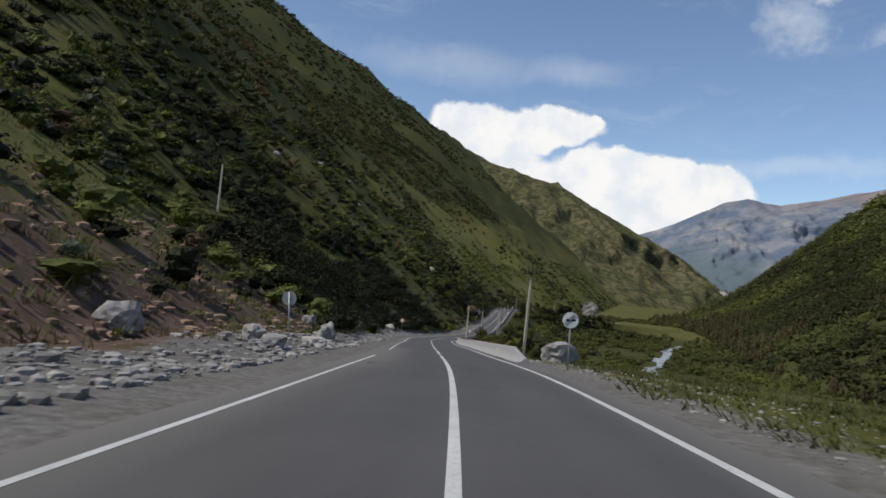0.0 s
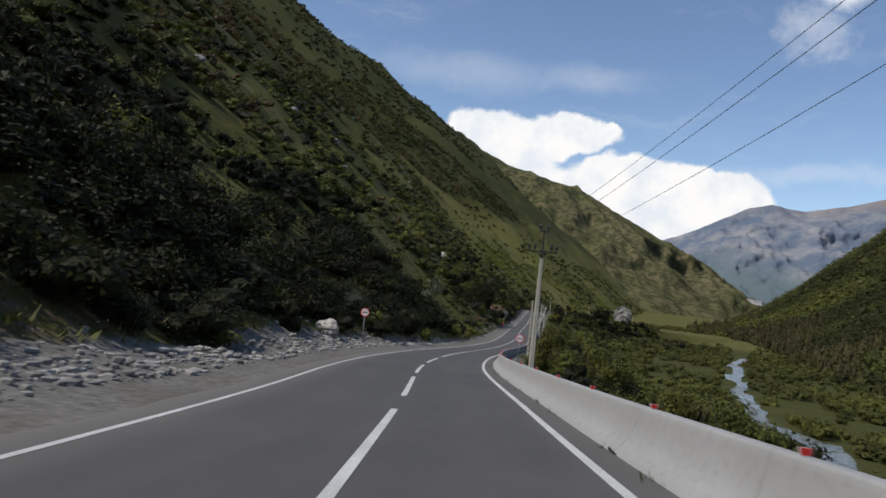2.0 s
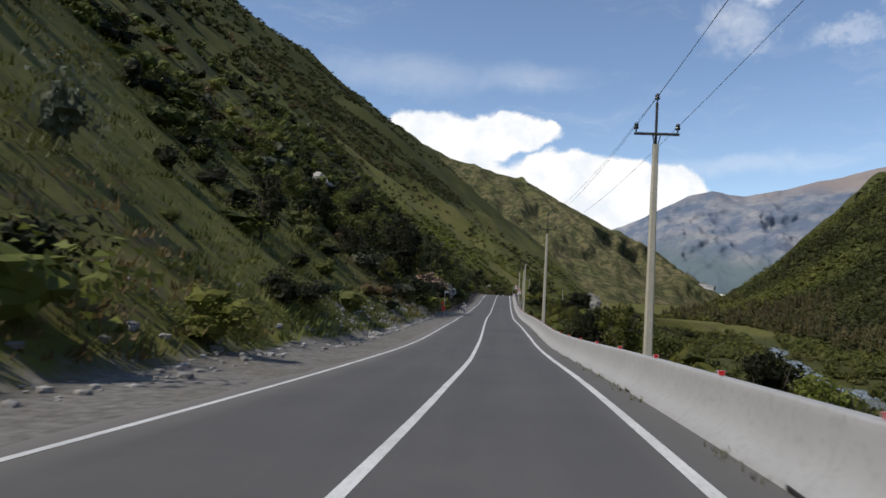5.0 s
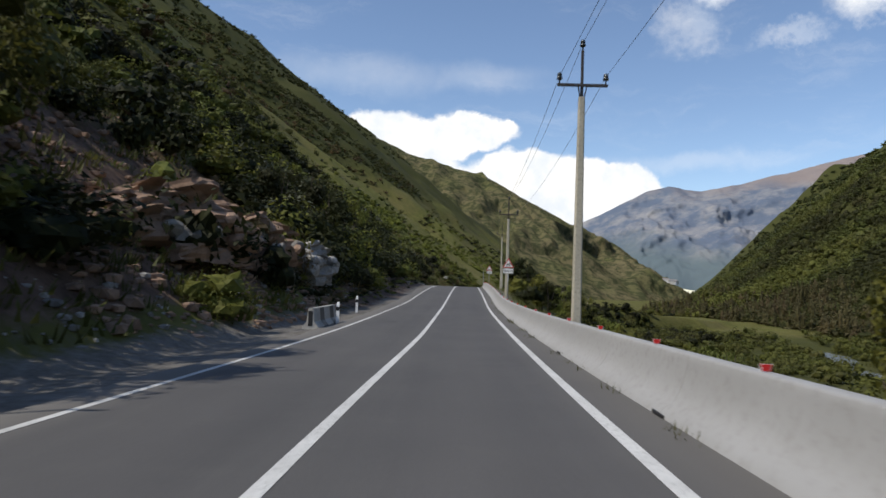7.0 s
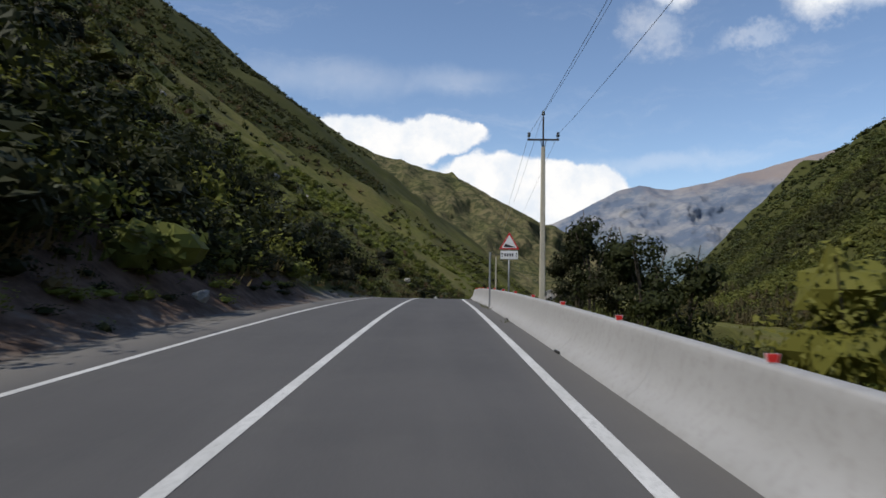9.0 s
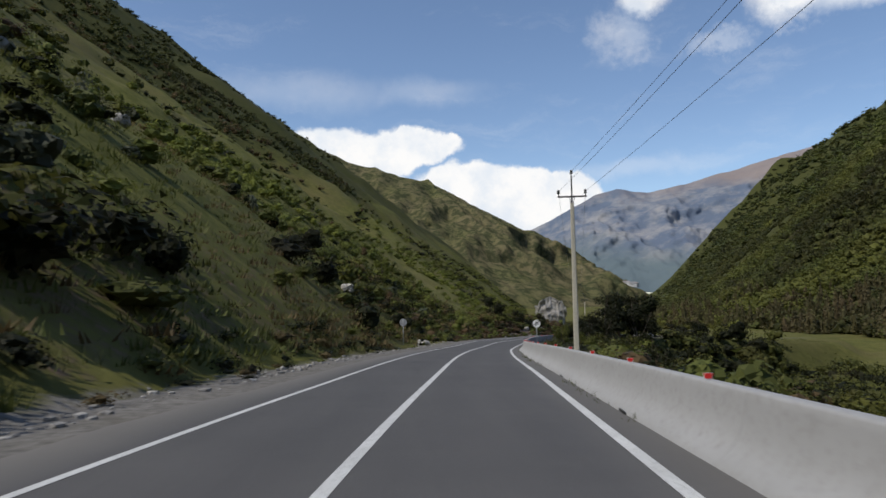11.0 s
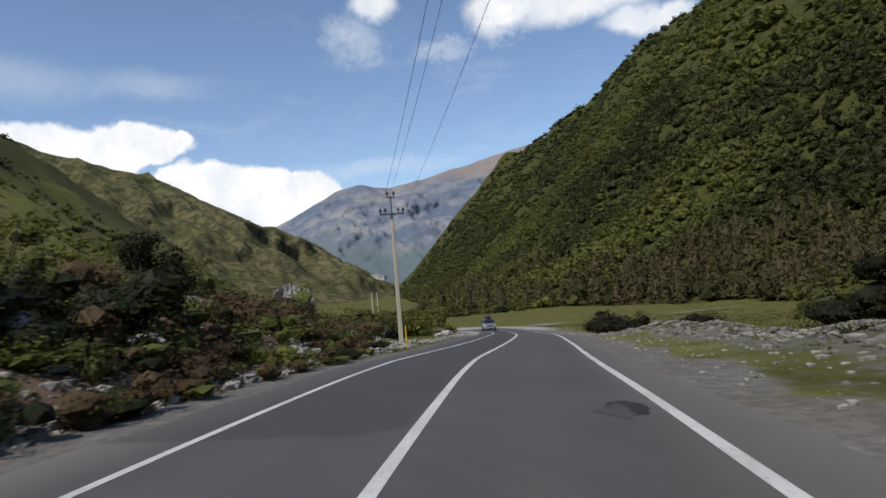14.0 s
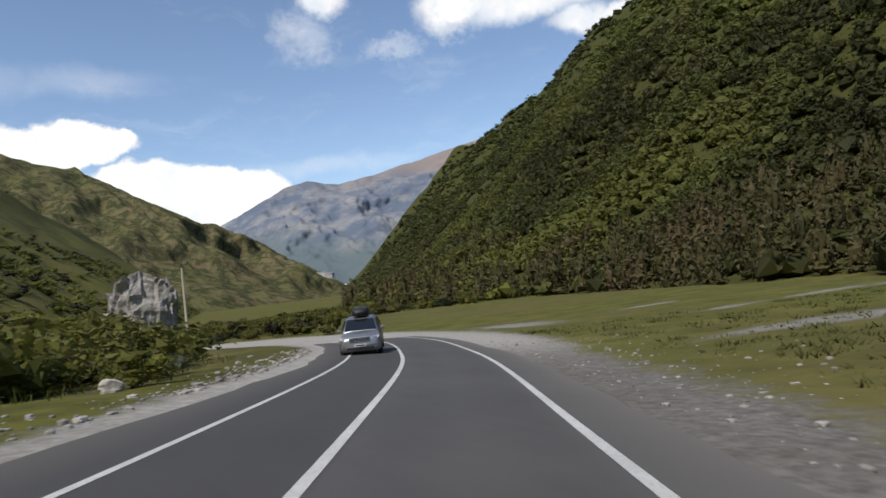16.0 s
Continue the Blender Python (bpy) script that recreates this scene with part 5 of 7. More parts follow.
def thick_left(x, y, run):
    base = np.interp(y, [-20, 30, 50, 62, 160, 174, 186, 216, 226, 245, 254, 268, 276, 338, 352, 372, 470, 520, 700], [0.20, 0.20, 0.36, 1.25, 1.25, 0.8, 0.15, 0.15, 0.4, 1.0, 0.45, 0.6, 1.25, 1.25, 0.6, 0.22, 0.17, 0.15, 0.2])
    base = base * np.where((y < 48) & (run < 18), 0.7, 1.0)
    base = base * np.where(base > 0.8, np.interp(run, [28, 55, 90], [1.0, 0.8, 0.7]), 1.0)
    base = base * (1 - 0.38 * step(run, 14, 30) * np.interp(y, [50, 56, 92, 102], [0, 1, 1, 0]))
    base = np.maximum(base, 1.15 * left_woods(x, y, run))
    clump = np.where(base < 0.5, np.clip(0.30 + 1.5 * fbm(x, y, 15.0, 401, 3), 0, 1.6), np.clip(0.62 + 0.7 * fbm(x, y, 17.0, 401, 3), 0, 1))
    return np.clip(base * clump * 1.2, 0, 1)


for count_, lo_, hi_, protos_, big, tag_ in ((3400, 0.2, 26, clump_shrubs(6, 220, 0.039, 410, 2, 2), 1.0, 0), (6400, 22, 84, clump_shrubs(6, 110, 0.055, 430), 1.1, 1)):
    spots, run = scatter_left(count_, lo_, hi_, -10, 560, thick_left)
    clear = road_place(spots[:, 0], spots[:, 1])[1] < -6.6
    spots, run = spots[clear], run[clear]
    size = np.stack([1.5 + 2.4 * RNG.rand(len(spots)), 1.2 + 1.9 * RNG.rand(len(spots))], 1) * big
    # Shade on the bank, given as a larger share of near-black leaves.
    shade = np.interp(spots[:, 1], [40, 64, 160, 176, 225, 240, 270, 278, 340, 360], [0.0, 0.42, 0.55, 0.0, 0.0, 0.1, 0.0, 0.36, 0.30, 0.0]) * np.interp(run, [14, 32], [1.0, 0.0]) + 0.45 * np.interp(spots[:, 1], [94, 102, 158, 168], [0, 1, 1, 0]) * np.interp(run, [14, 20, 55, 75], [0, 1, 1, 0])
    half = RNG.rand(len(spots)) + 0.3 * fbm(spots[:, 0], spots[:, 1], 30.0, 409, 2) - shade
    for a_, b_, mat, nm in ((-9, 0.30, "leaf_dark_shaded", "dark"), (0.30, 0.70, "leaf_mid", "deep green"), (0.70, 0.86, "leaf", "green"), (0.86, 0.96, "leaf_grey", "grey-green"), (0.96, 9, "leaf_dry", "brownish")):
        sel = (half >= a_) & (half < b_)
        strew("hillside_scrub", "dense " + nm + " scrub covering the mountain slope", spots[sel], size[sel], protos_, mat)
spots, run = scatter_left(11500, 78, 330, -40, 1000, thick_left)
size = np.stack([2.4 + 3.4 * RNG.rand(len(spots)), 1.8 + 2.8 * RNG.rand(len(spots))], 1) * (1 + 0.4 * left_woods(spots[:, 0], spots[:, 1], run))[:, None]
half = RNG.rand(len(spots)) + 0.3 * fbm(spots[:, 0], spots[:, 1], 60.0, 411, 2)
for lo, hi, mat, nm in ((-9, 0.40, "forest_dark", "dark"), (0.40, 0.85, "forest", "olive green"), (0.85, 9, "leaf_dry", "brown")):
    sel = (half >= lo) & (half < hi)
    strew("upper_scrub", "patchy " + nm + " scrub high on the mountain slope", spots[sel], size[sel], clump_shrubs(3, 32, 0.095, 450, 1), mat)
spots, run = scatter_left(6000, 300, 720, 100, 2000, lambda x, y, r: np.clip(0.6 + 0.8 * fbm(x, y, 90.0, 405, 3), 0.1, 1))
size = np.stack([6.0 + 6.0 * RNG.rand(len(spots)), 4.0 + 4.0 * RNG.rand(len(spots))], 1)
strew("ridge_woods", "olive brown woods along the high ridge", spots, size, clump_shrubs(2, 20, 0.13, 460, 1), "forest_dark")
# scrub on the slope beyond the bend
spots, run = scatter_left(1700, 0, 95, 690, 1500, lambda x, y, r: np.clip(0.6 + 0.9 * fbm(x, y, 40.0, 413, 3), 0.05, 1))
size = np.stack([3.0 + 4.5 * RNG.rand(len(spots)), 2.0 + 3.0 * RNG.rand(len(spots))], 1)
half = RNG.rand(len(spots))
for lo, hi, mat, nm in ((0.0, 0.4, "leaf_dark_shaded", "dark"), (0.4, 1.0, "leaf", "olive green")):
    sel = (half >= lo) & (half < hi)
    strew("hillside_scrub", nm + " scrub on the slope beyond the bend", spots[sel], size[sel], clump_shrubs(4, 60, 0.07, 436, 1), mat)
# thickets that stand close along the foot of the slope, the bank's deep shade in their leaf colour
n = 1150
y = RNG.rand(n) * 560 - 10
run = RNG.rand(n) ** 1.2 * 13 + np.where((y > 270) & (y < 325), 1.0, 2.2)
x = left_foot(y) - run
want = np.interp(y, [-10, 52, 62, 160, 172, 190, 222, 236, 246, 254, 274, 282, 336, 350, 360, 400, 412, 455, 465], [0, 0, 1, 1, 0.6, 0.0, 0.0, 0.7, 0.7, 0.05, 0.2, 1, 1, 0.6, 0.05, 0.05, 0.12, 0.15, 0.0])
keep = (RNG.rand(n) < want) & (road_place(x, y)[1] < -7.2)
x, y = x[keep], y[keep]
spots = np.stack([x, y, ground_height(x, y) - 0.2], 1)
size = np.stack([3.0 + 2.4 * RNG.rand(len(spots)), 2.4 + 2.8 * RNG.rand(len(spots))], 1) * np.where((left_foot(y) - x < 5) & (y < 200), 0.68, 1.0)[:, None]
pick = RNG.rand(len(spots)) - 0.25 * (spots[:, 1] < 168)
for lo, hi, mat, nm in ((-1.0, 0.72, "leaf_dark_shaded", "dark green"), (0.72, 0.92, "leaf", "olive green"), (0.92, 1.1, "leaf_grey", "grey-green")):
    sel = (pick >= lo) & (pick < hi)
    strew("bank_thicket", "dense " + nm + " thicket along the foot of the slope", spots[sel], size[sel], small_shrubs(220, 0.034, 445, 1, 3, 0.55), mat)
# close undergrowth at the very foot, where no earth shows
n = 560
y = RNG.rand(n) * 400 - 10
zones = np.interp(y, [58, 64, 158, 164, 236, 240, 252, 254, 272, 277, 328, 334], [0, 1, 1, 0, 0, 0.8, 0.8, 0, 0, 1.6, 1.6, 0])
x = left_foot(y) - 1.4 - RNG.rand(n) * 4.2
keep = (RNG.rand(n) < zones) & (road_place(x, y)[1] < -7.0)
x, y = x[keep], y[keep]
spots = np.stack([x, y, ground_height(x, y) - 0.15], 1)
size = np.stack([2.2 + 1.4 * RNG.rand(len(x)), 1.5 + 1.3 * RNG.rand(len(x))], 1)
# Shade under the trees, put into the near-black leaf colour.
strew("bank_thicket", "dense undergrowth at the foot of the slope, shade in its leaf colour", spots, size, small_shrubs(200, 0.036, 448, 1, 2), "leaf_dark_shaded")
# tall green bushes inside the bend
n = 520
s_ = 511 + RNG.rand(n) * 66
d_ = -(11.0 + 27 * RNG.rand(n))
x = np.interp(s_, LINE_S, LINE_P[:, 0]) + np.interp(s_, LINE_S, LINE_N[:, 0]) * d_
y = np.interp(s_, LINE_S, LINE_P[:, 1]) + np.interp(s_, LINE_S, LINE_N[:, 1]) * d_
keep = (np.abs(road_place(x, y)[1]) > 10.5) & (RNG.rand(n) < np.clip(0.75 + 0.9 * fbm(x, y, 11.0, 547, 2), 0.05, 1))
x, y = x[keep], y[keep]
spots = np.stack([x, y, ground_height(x, y) - 0.15], 1)
size = np.stack([2.8 + 2.4 * RNG.rand(len(x)), 2.0 + 2.4 * RNG.rand(len(x))], 1)
strew("bank_thicket", "lush bright green bushes inside the bend", spots, size, small_shrubs(220, 0.038, 549, 1, 2), "leaf")
# slope beside the bend at the end
n = 2300
y = RNG.rand(n) * 330 + 455
x = left_foot(y) - 70 * RNG.rand(n) + 6
keep = (np.abs(road_place(x, y)[1]) > 9.5) & (RNG.rand(n) < np.clip(0.35 + 1.2 * fbm(x, y, 15.0, 407, 3), 0.02, 1))
x, y = x[keep], y[keep]
spots = np.stack([x, y, ground_height(x, y) - 0.1], 1)
size = np.stack([1.8 + 2.4 * RNG.rand(len(spots)), 1.3 + 2.3 * RNG.rand(len(spots))], 1)
strew("hillside_scrub", "bright green scrub on the sunlit lower slope", spots, size, clump_shrubs(5, 130, 0.05, 470), "leaf")

# the wooded mountain across the river
def scatter_right(n, lo, hi, y_lo, y_hi):
    y = RNG.rand(n) * (y_hi - y_lo) + y_lo
    x = right_foot(y) + lo + (hi - lo) * RNG.rand(n)
    return np.stack([x, y, ground_height(x, y) - 0.3], 1)


spots = np.concatenate([scatter_right(1700, -8, 175, 60, 430), scatter_right(7600, -8, 190, 430, 1000)])
over_foot = spots[:, 0] - right_foot(spots[:, 1])
size = np.stack([5.0 + 4.0 * RNG.rand(len(spots)), 4.5 + 4.0 * RNG.rand(len(spots))], 1)
# Darker crowns on the flank turned from the sun: its shade is coloured in.
pick = 0.5 * RNG.rand(len(spots)) + 0.8 * fbm(spots[:, 0], spots[:, 1], 55.0, 501, 4) + np.interp(spots[:, 1], [400, 580, 650, 740], [0.5, 0.45, 0.05, -0.2])
pine = over_foot + 22 * fbm(spots[:, 0], spots[:, 1], 40.0, 507, 3) < np.interp(spots[:, 1], [300, 480, 560, 700, 800], [6, 14, 34, 32, 16])
pine &= RNG.rand(len(spots)) < 0.72
for sel, mat, pr, lab, wide in ((pine, "conifer", clump_conifers(80, 0.046, 460), "dark reddish pine wood at the foot of the mountain", 1.15),
                                (~pine & (pick > 0.48), "forest_dark", clump_trees(5, 38, 0.066, 470, 1), "dark green deciduous wood on the mountain, partly darkened as shade", 1.45),
                                (~pine & (pick > 0.0) & (pick <= 0.48), "forest", clump_trees(5, 38, 0.066, 480, 1), "green deciduous wood on the mountain", 1.45),
                                (~pine & (pick <= 0.0), "forest_bright", clump_trees(5, 38, 0.066, 490, 1), "bright green deciduous wood on the mountain", 1.45)):
    sz = size[sel].copy()
    sz[:, 0] *= wide
    if mat == "conifer":
        sz[:, 1] *= 0.95 + 0.75 * RNG.rand(len(sz))
    strew("mountain_wood", lab, spots[sel], sz, pr, mat)
spots = np.concatenate([scatter_right(1300, 150, 640, 120, 480), scatter_right(4600, 170, 640, 480, 1700)])
size = np.stack([13.0 + 9.0 * RNG.rand(len(spots)), 6.5 + 5.0 * RNG.rand(len(spots))], 1)
# Same shaded flank higher up, painted by a larger share of dark crowns.
pick = 0.5 * RNG.rand(len(spots)) + 0.8 * fbm(spots[:, 0], spots[:, 1], 120.0, 503, 4) + np.interp(spots[:, 1], [400, 600, 740], [0.42, 0.36, 0.0])
for sel, mat, lab in ((pick > 0.55, "forest_dark", "dark green wood high on the mountain, partly darkened as shade"), ((pick > 0.0) & (pick <= 0.55), "forest", "green wood high on the mountain"), (pick <= 0.0, "forest_bright", "bright green wood high on the mountain")):
    strew("mountain_wood", lab, spots[sel], size[sel], clump_trees(4, 34, 0.08, 510, 1), mat)

def river_x(y):
    return np.interp(y, [-60, 60, 150, 220, 280, 317, 385, 460, 560, 700, 1000], [44, 40, 36, 45, 58, 68, 88, 112, 150, 190, 300])


# scrub on the far flank of the mountain
spots = scatter_right(3800, -10, 260, 950, 2150)
size = np.stack([8.0 + 6.0 * RNG.rand(len(spots)), 5.0 + 5.0 * RNG.rand(len(spots))], 1)
pick = RNG.rand(len(spots))
for sel, mat, lab in ((pick > 0.5, "forest_dark", "dark scrub on the far flank of the mountain"), (pick <= 0.5, "forest", "olive scrub on the far flank of the mountain")):
    strew("mountain_wood", lab, spots[sel], size[sel], clump_trees(3, 24, 0.085, 520, 1), mat)

# woods on the distant flank, down the valley
spots = scatter_right(2600, -10, 620, 1500, 2680)
size = np.stack([20.0 + 18.0 * RNG.rand(len(spots)), 8.0 + 7.0 * RNG.rand(len(spots))], 1)
pick = RNG.rand(len(spots)) + 0.5 * fbm(spots[:, 0], spots[:, 1], 200.0, 521, 3)
for sel, mat, lab in ((pick > 0.45, "forest_dark", "dark woods on the distant mountain flank"), (pick <= 0.45, "forest", "olive woods on the distant mountain flank")):
    strew("mountain_wood", lab, spots[sel], size[sel], clump_trees(2, 16, 0.11, 525, 1), mat)

# bushes on the flat inside of the bend
n = 130
s_ = 446 + RNG.rand(n) * 36
d_ = -(9.5 + 16 * RNG.rand(n))
px = np.interp(s_, LINE_S, LINE_P[:, 0]) + np.interp(s_, LINE_S, LINE_N[:, 0]) * d_
py = np.interp(s_, LINE_S, LINE_P[:, 1]) + np.interp(s_, LINE_S, LINE_N[:, 1]) * d_
spots = np.stack([px, py, ground_height(px, py) - 0.1], 1)
size = np.stack([2.2 + 1.8 * RNG.rand(n), 1.6 + 1.9 * RNG.rand(n)], 1)
pick = RNG.rand(n)
for lo, hi, mat, nm in ((0.0, 0.22, "leaf_dark_shaded", "dark green"), (0.22, 0.80, "leaf_mid", "olive green"), (0.80, 1.1, "leaf_dry", "brown")):
    sel = (pick >= lo) & (pick < hi)
    strew("bank_thicket", "rounded " + nm + " bushes beside the bend", spots[sel], size[sel], small_shrubs(230, 0.034, 552, 1, 2), mat)

# low bank of heath and bramble before the bend, and the bushes along the meadow
s_ = 436 + RNG.rand(640) * 64
d_ = -(4.7 + 12 * RNG.rand(640) ** 1.3)
px = np.interp(s_, LINE_S, LINE_P[:, 0]) + np.interp(s_, LINE_S, LINE_N[:, 0]) * d_
py = np.interp(s_, LINE_S, LINE_P[:, 1]) + np.interp(s_, LINE_S, LINE_N[:, 1]) * d_
spots = np.stack([px, py, ground_height(px, py) - 0.05], 1)
size = np.stack([0.9 + 1.1 * RNG.rand(640), 0.5 + 0.9 * RNG.rand(640)], 1) * np.interp(-d_, [5, 8, 17], [0.75, 1.3, 2.0])[:, None]
pick = RNG.rand(640)
for lo, hi, mat, nm in ((0.0, 0.22, "leaf_dark_shaded", "dark"), (0.22, 0.62, "leaf_mid", "olive green"), (0.62, 1.1, "leaf_dry", "brown")):
    sel = (pick >= lo) & (pick < hi)
    strew("bank_heath", "low " + nm + " heath and bramble on the roadside bank", spots[sel], size[sel], small_shrubs(300, 0.027, 530, 2), mat)

# bushes past the bend
n = 900
y = 590 + RNG.rand(n) * 190
x = 60 + RNG.rand(n) * 130
s_, d_, _ = road_place(x, y)
keep = (np.abs(d_) > 7.5) & (x < right_foot(y)) & (RNG.rand(n) < np.clip(0.7 + 0.8 * fbm(x, y, 25.0, 541, 3), 0.1, 1)) & ~((x > 92) & (y < 640))
x, y = x[keep], y[keep]
spots = np.stack([x, y, ground_height(x, y) - 0.1], 1)
size = np.stack([2.6 + 3.0 * RNG.rand(len(x)), 1.8 + 2.6 * RNG.rand(len(x))], 1)
pick = RNG.rand(len(x))
for sel, mat, nm in ((pick < 0.7, "leaf", "bright green"), (pick >= 0.7, "leaf_dark_shaded", "dark green")):
    strew("valley_thicket", nm + " bushes across the bend of the road", spots[sel], size[sel], clump_shrubs(6, 130, 0.05, 545), mat)

# valley floor thickets between road and river
n = 3900
y = RNG.rand(n) * 560 + 30
x = on_road(0, 0)[0] * 0 + np.interp(y, LINE_P[:, 1], LINE_P[:, 0]) + 17 + RNG.rand(n) * (right_foot(y) - np.interp(y, LINE_P[:, 1], LINE_P[:, 0]) - 17)
clear = np.interp(y, [30, 45, 80, 430, 455, 470, 490], [0.10, 0.4, 0.9, 0.9, 0.6, 0.25, 0.0])
keep = (np.abs(x - river_x(y)) > 4.2) & (RNG.rand(n) < clear * np.clip(0.75 + 0.9 * fbm(x, y, 32.0, 509, 3), 0.03, 1))
x, y = x[keep], y[keep]
spots = np.stack([x, y, ground_height(x, y) - 0.2], 1)
size = np.stack([3.0 + 3.0 * RNG.rand(len(spots)), 2.2 + 3.2 * RNG.rand(len(spots))], 1)
strew("valley_thicket", "green willow thicket on the valley floor", spots, size, clump_shrubs(6, 130, 0.05, 495), "leaf_mid")


def blades(n, lo_hi, tall, mat, name, label):
    """Grass as narrow leaning blades over stretches of the verge."""
    s = RNG.rand(n) * (lo_hi[1] - lo_hi[0]) + lo_hi[0]
    side = RNG.rand(n)
    d = np.where(side < 0.6, -(7.0 + 11 * RNG.rand(n) ** 1.4), 5.0 + 6.0 * RNG.rand(n) ** 1.4)
    px = np.interp(s, LINE_S, LINE_P[:, 0]) + np.interp(s, LINE_S, LINE_N[:, 0]) * d
    py = np.interp(s, LINE_S, LINE_P[:, 1]) + np.interp(s, LINE_S, LINE_N[:, 1]) * d
    keep = (shallow_noise(px, py, 2.4, 601) + 0.5 * shallow_noise(px, py, 0.9, 602) > 0.05)
    keep &= ~((d < 0) & (px > left_foot(py) - 0.6) & (d > -8.4))
    keep &= ~((d > 0) & (d < np.interp(s, [-40, 27, 40, 455, 480, 500, 535, 570], [8.5, 6.5, 5.0, 5.0, 9.5, 12.5, 14.5, 11])))
    px, py = px[keep], py[keep]
    m = len(px)
    pz = ground_height(px, py)
    a = RNG.rand(m) * 6.283
    h = tall * (0.4 + RNG.rand(m))
    w = 0.010 + 0.010 * RNG.rand(m)
    lean = h * (0.15 + 0.5 * RNG.rand(m))
    base = np.stack([px, py, pz - 0.03], 1)
    side_v = np.stack([np.cos(a) * w, np.sin(a) * w, 0 * a], 1)
    tip = base + np.stack([-np.sin(a) * lean, np.cos(a) * lean, h], 1)
    q = np.stack([base - side_v, base + side_v, tip + side_v * 0.2, tip - side_v * 0.2], 1)
    ob = new(name, quad_mesh(name, q, MAT[mat]))
    return tagged(ob, label, "grass", kind="stuff")


blades(90000, (-12, 570), 0.34, "grass", "verge_grass", "tufty green and straw grass along the verges")


# tussocks and low herbs over the near slopes
def tussock(rng, n, tall, spread):
    """A clump of leaning blades."""
    a = rng.rand(n) * 6.283
    r = spread * np.sqrt(rng.rand(n))
    base = np.stack([r * np.cos(a), r * np.sin(a), 0 * a - 0.06], 1)
    b = a + rng.normal(size=n) * 0.8
    h = tall * (0.45 + 0.6 * rng.rand(n))
    tip = base + np.stack([np.cos(b) * h * 0.6, np.sin(b) * h * 0.6, h], 1)
    w = np.stack([-np.sin(b), np.cos(b), 0 * b], 1) * (0.022 + 0.025 * rng.rand(n))[:, None]
    return np.stack([base - w, base + w, tip], 1)


n = 9500
y = RNG.rand(n) * 530 - 15
run = 34 * RNG.rand(n) ** 1.5
x = left_foot(y) - run - 0.3
keep = (RNG.rand(n) < np.interp(y, [-15, 60, 66, 160, 176, 270, 280, 318, 335, 515], [0.7, 0.6, 0.25, 0.25, 1, 1, 0.3, 0.3, 1, 1])) & (road_place(x, y)[1] < -6.2)
x, y = x[keep], y[keep]
spots = np.stack([x, y, ground_height(x, y)], 1)
size = np.stack([0.7 + 1.2 * RNG.rand(len(x)), 0.6 + 1.1 * RNG.rand(len(x))], 1)
pick = RNG.rand(len(x)) * 0.6 + 0.5 + 0.5 * fbm(x, y, 22.0, 611, 3)
for lo, hi, mat, nm in ((-9, 0.92, "grass", "olive green"), (0.92, 9, "leaf_dry", "straw brown")):
    sel = (pick >= lo) & (pick < hi)
    strew("slope_tussocks", nm + " grass tussocks on the mountain slope", spots[sel], size[sel], [tussock(np.random.RandomState(620 + k), 22, 0.34, 0.6) for k in range(6)], mat)
n = 2200
s_ = np.concatenate([RNG.rand(n // 2) * 60 - 15, RNG.rand(n - n // 2) * 110 + 466])
d_ = np.concatenate([5.0 + 16 * RNG.rand(n // 2), 8.5 + 30 * RNG.rand(n - n // 2)])
x = np.interp(s_, LINE_S, LINE_P[:, 0]) + np.interp(s_, LINE_S, LINE_N[:, 0]) * d_
y = np.interp(s_, LINE_S, LINE_P[:, 1]) + np.interp(s_, LINE_S, LINE_N[:, 1]) * d_
keep = ~((s_ > 24) & (d_ < 6.5) & (s_ < 60)) & (np.abs(road_place(x, y)[1]) > 4.9)
x, y = x[keep], y[keep]
spots = np.stack([x, y, ground_height(x, y)], 1)
size = np.stack([0.6 + 0.9 * RNG.rand(len(x)), 0.25 + 0.45 * RNG.rand(len(x))], 1)
strew("meadow_tussocks", "short olive grass tussocks on the flat ground", spots, size, [tussock(np.random.RandomState(640 + k), 22, 0.40, 0.6) for k in range(6)], "grass")


# thicket on the bank below the barrier
n = 620
s_ = np.concatenate([372 + RNG.rand(420) * 86, 384 + RNG.rand(200) * 76])
d_ = np.concatenate([7.2 + 30 * RNG.rand(420) ** 1.2, 6.8 + 3.6 * RNG.rand(200)])
x = np.interp(s_, LINE_S, LINE_P[:, 0]) + np.interp(s_, LINE_S, LINE_N[:, 0]) * d_
y = np.interp(s_, LINE_S, LINE_P[:, 1]) + np.interp(s_, LINE_S, LINE_N[:, 1]) * d_
spots = np.stack([x, y, ground_height(x, y) - 0.1], 1)
size = np.stack([2.2 + 1.8 * RNG.rand(n), 1.7 + 1.6 * RNG.rand(n)], 1) * np.interp(d_, [7, 9, 20], [0.72, 1.1, 1.4])[:, None]
pick = RNG.rand(n)
for lo, hi, mat, nm in ((0.0, 0.45, "leaf_dark_shaded", "dark green"), (0.45, 0.9, "leaf_mid", "green"), (0.9, 1.1, "leaf_dry", "brown")):
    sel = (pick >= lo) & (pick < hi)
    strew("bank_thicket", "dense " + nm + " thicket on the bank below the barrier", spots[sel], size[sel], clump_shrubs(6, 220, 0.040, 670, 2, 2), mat)


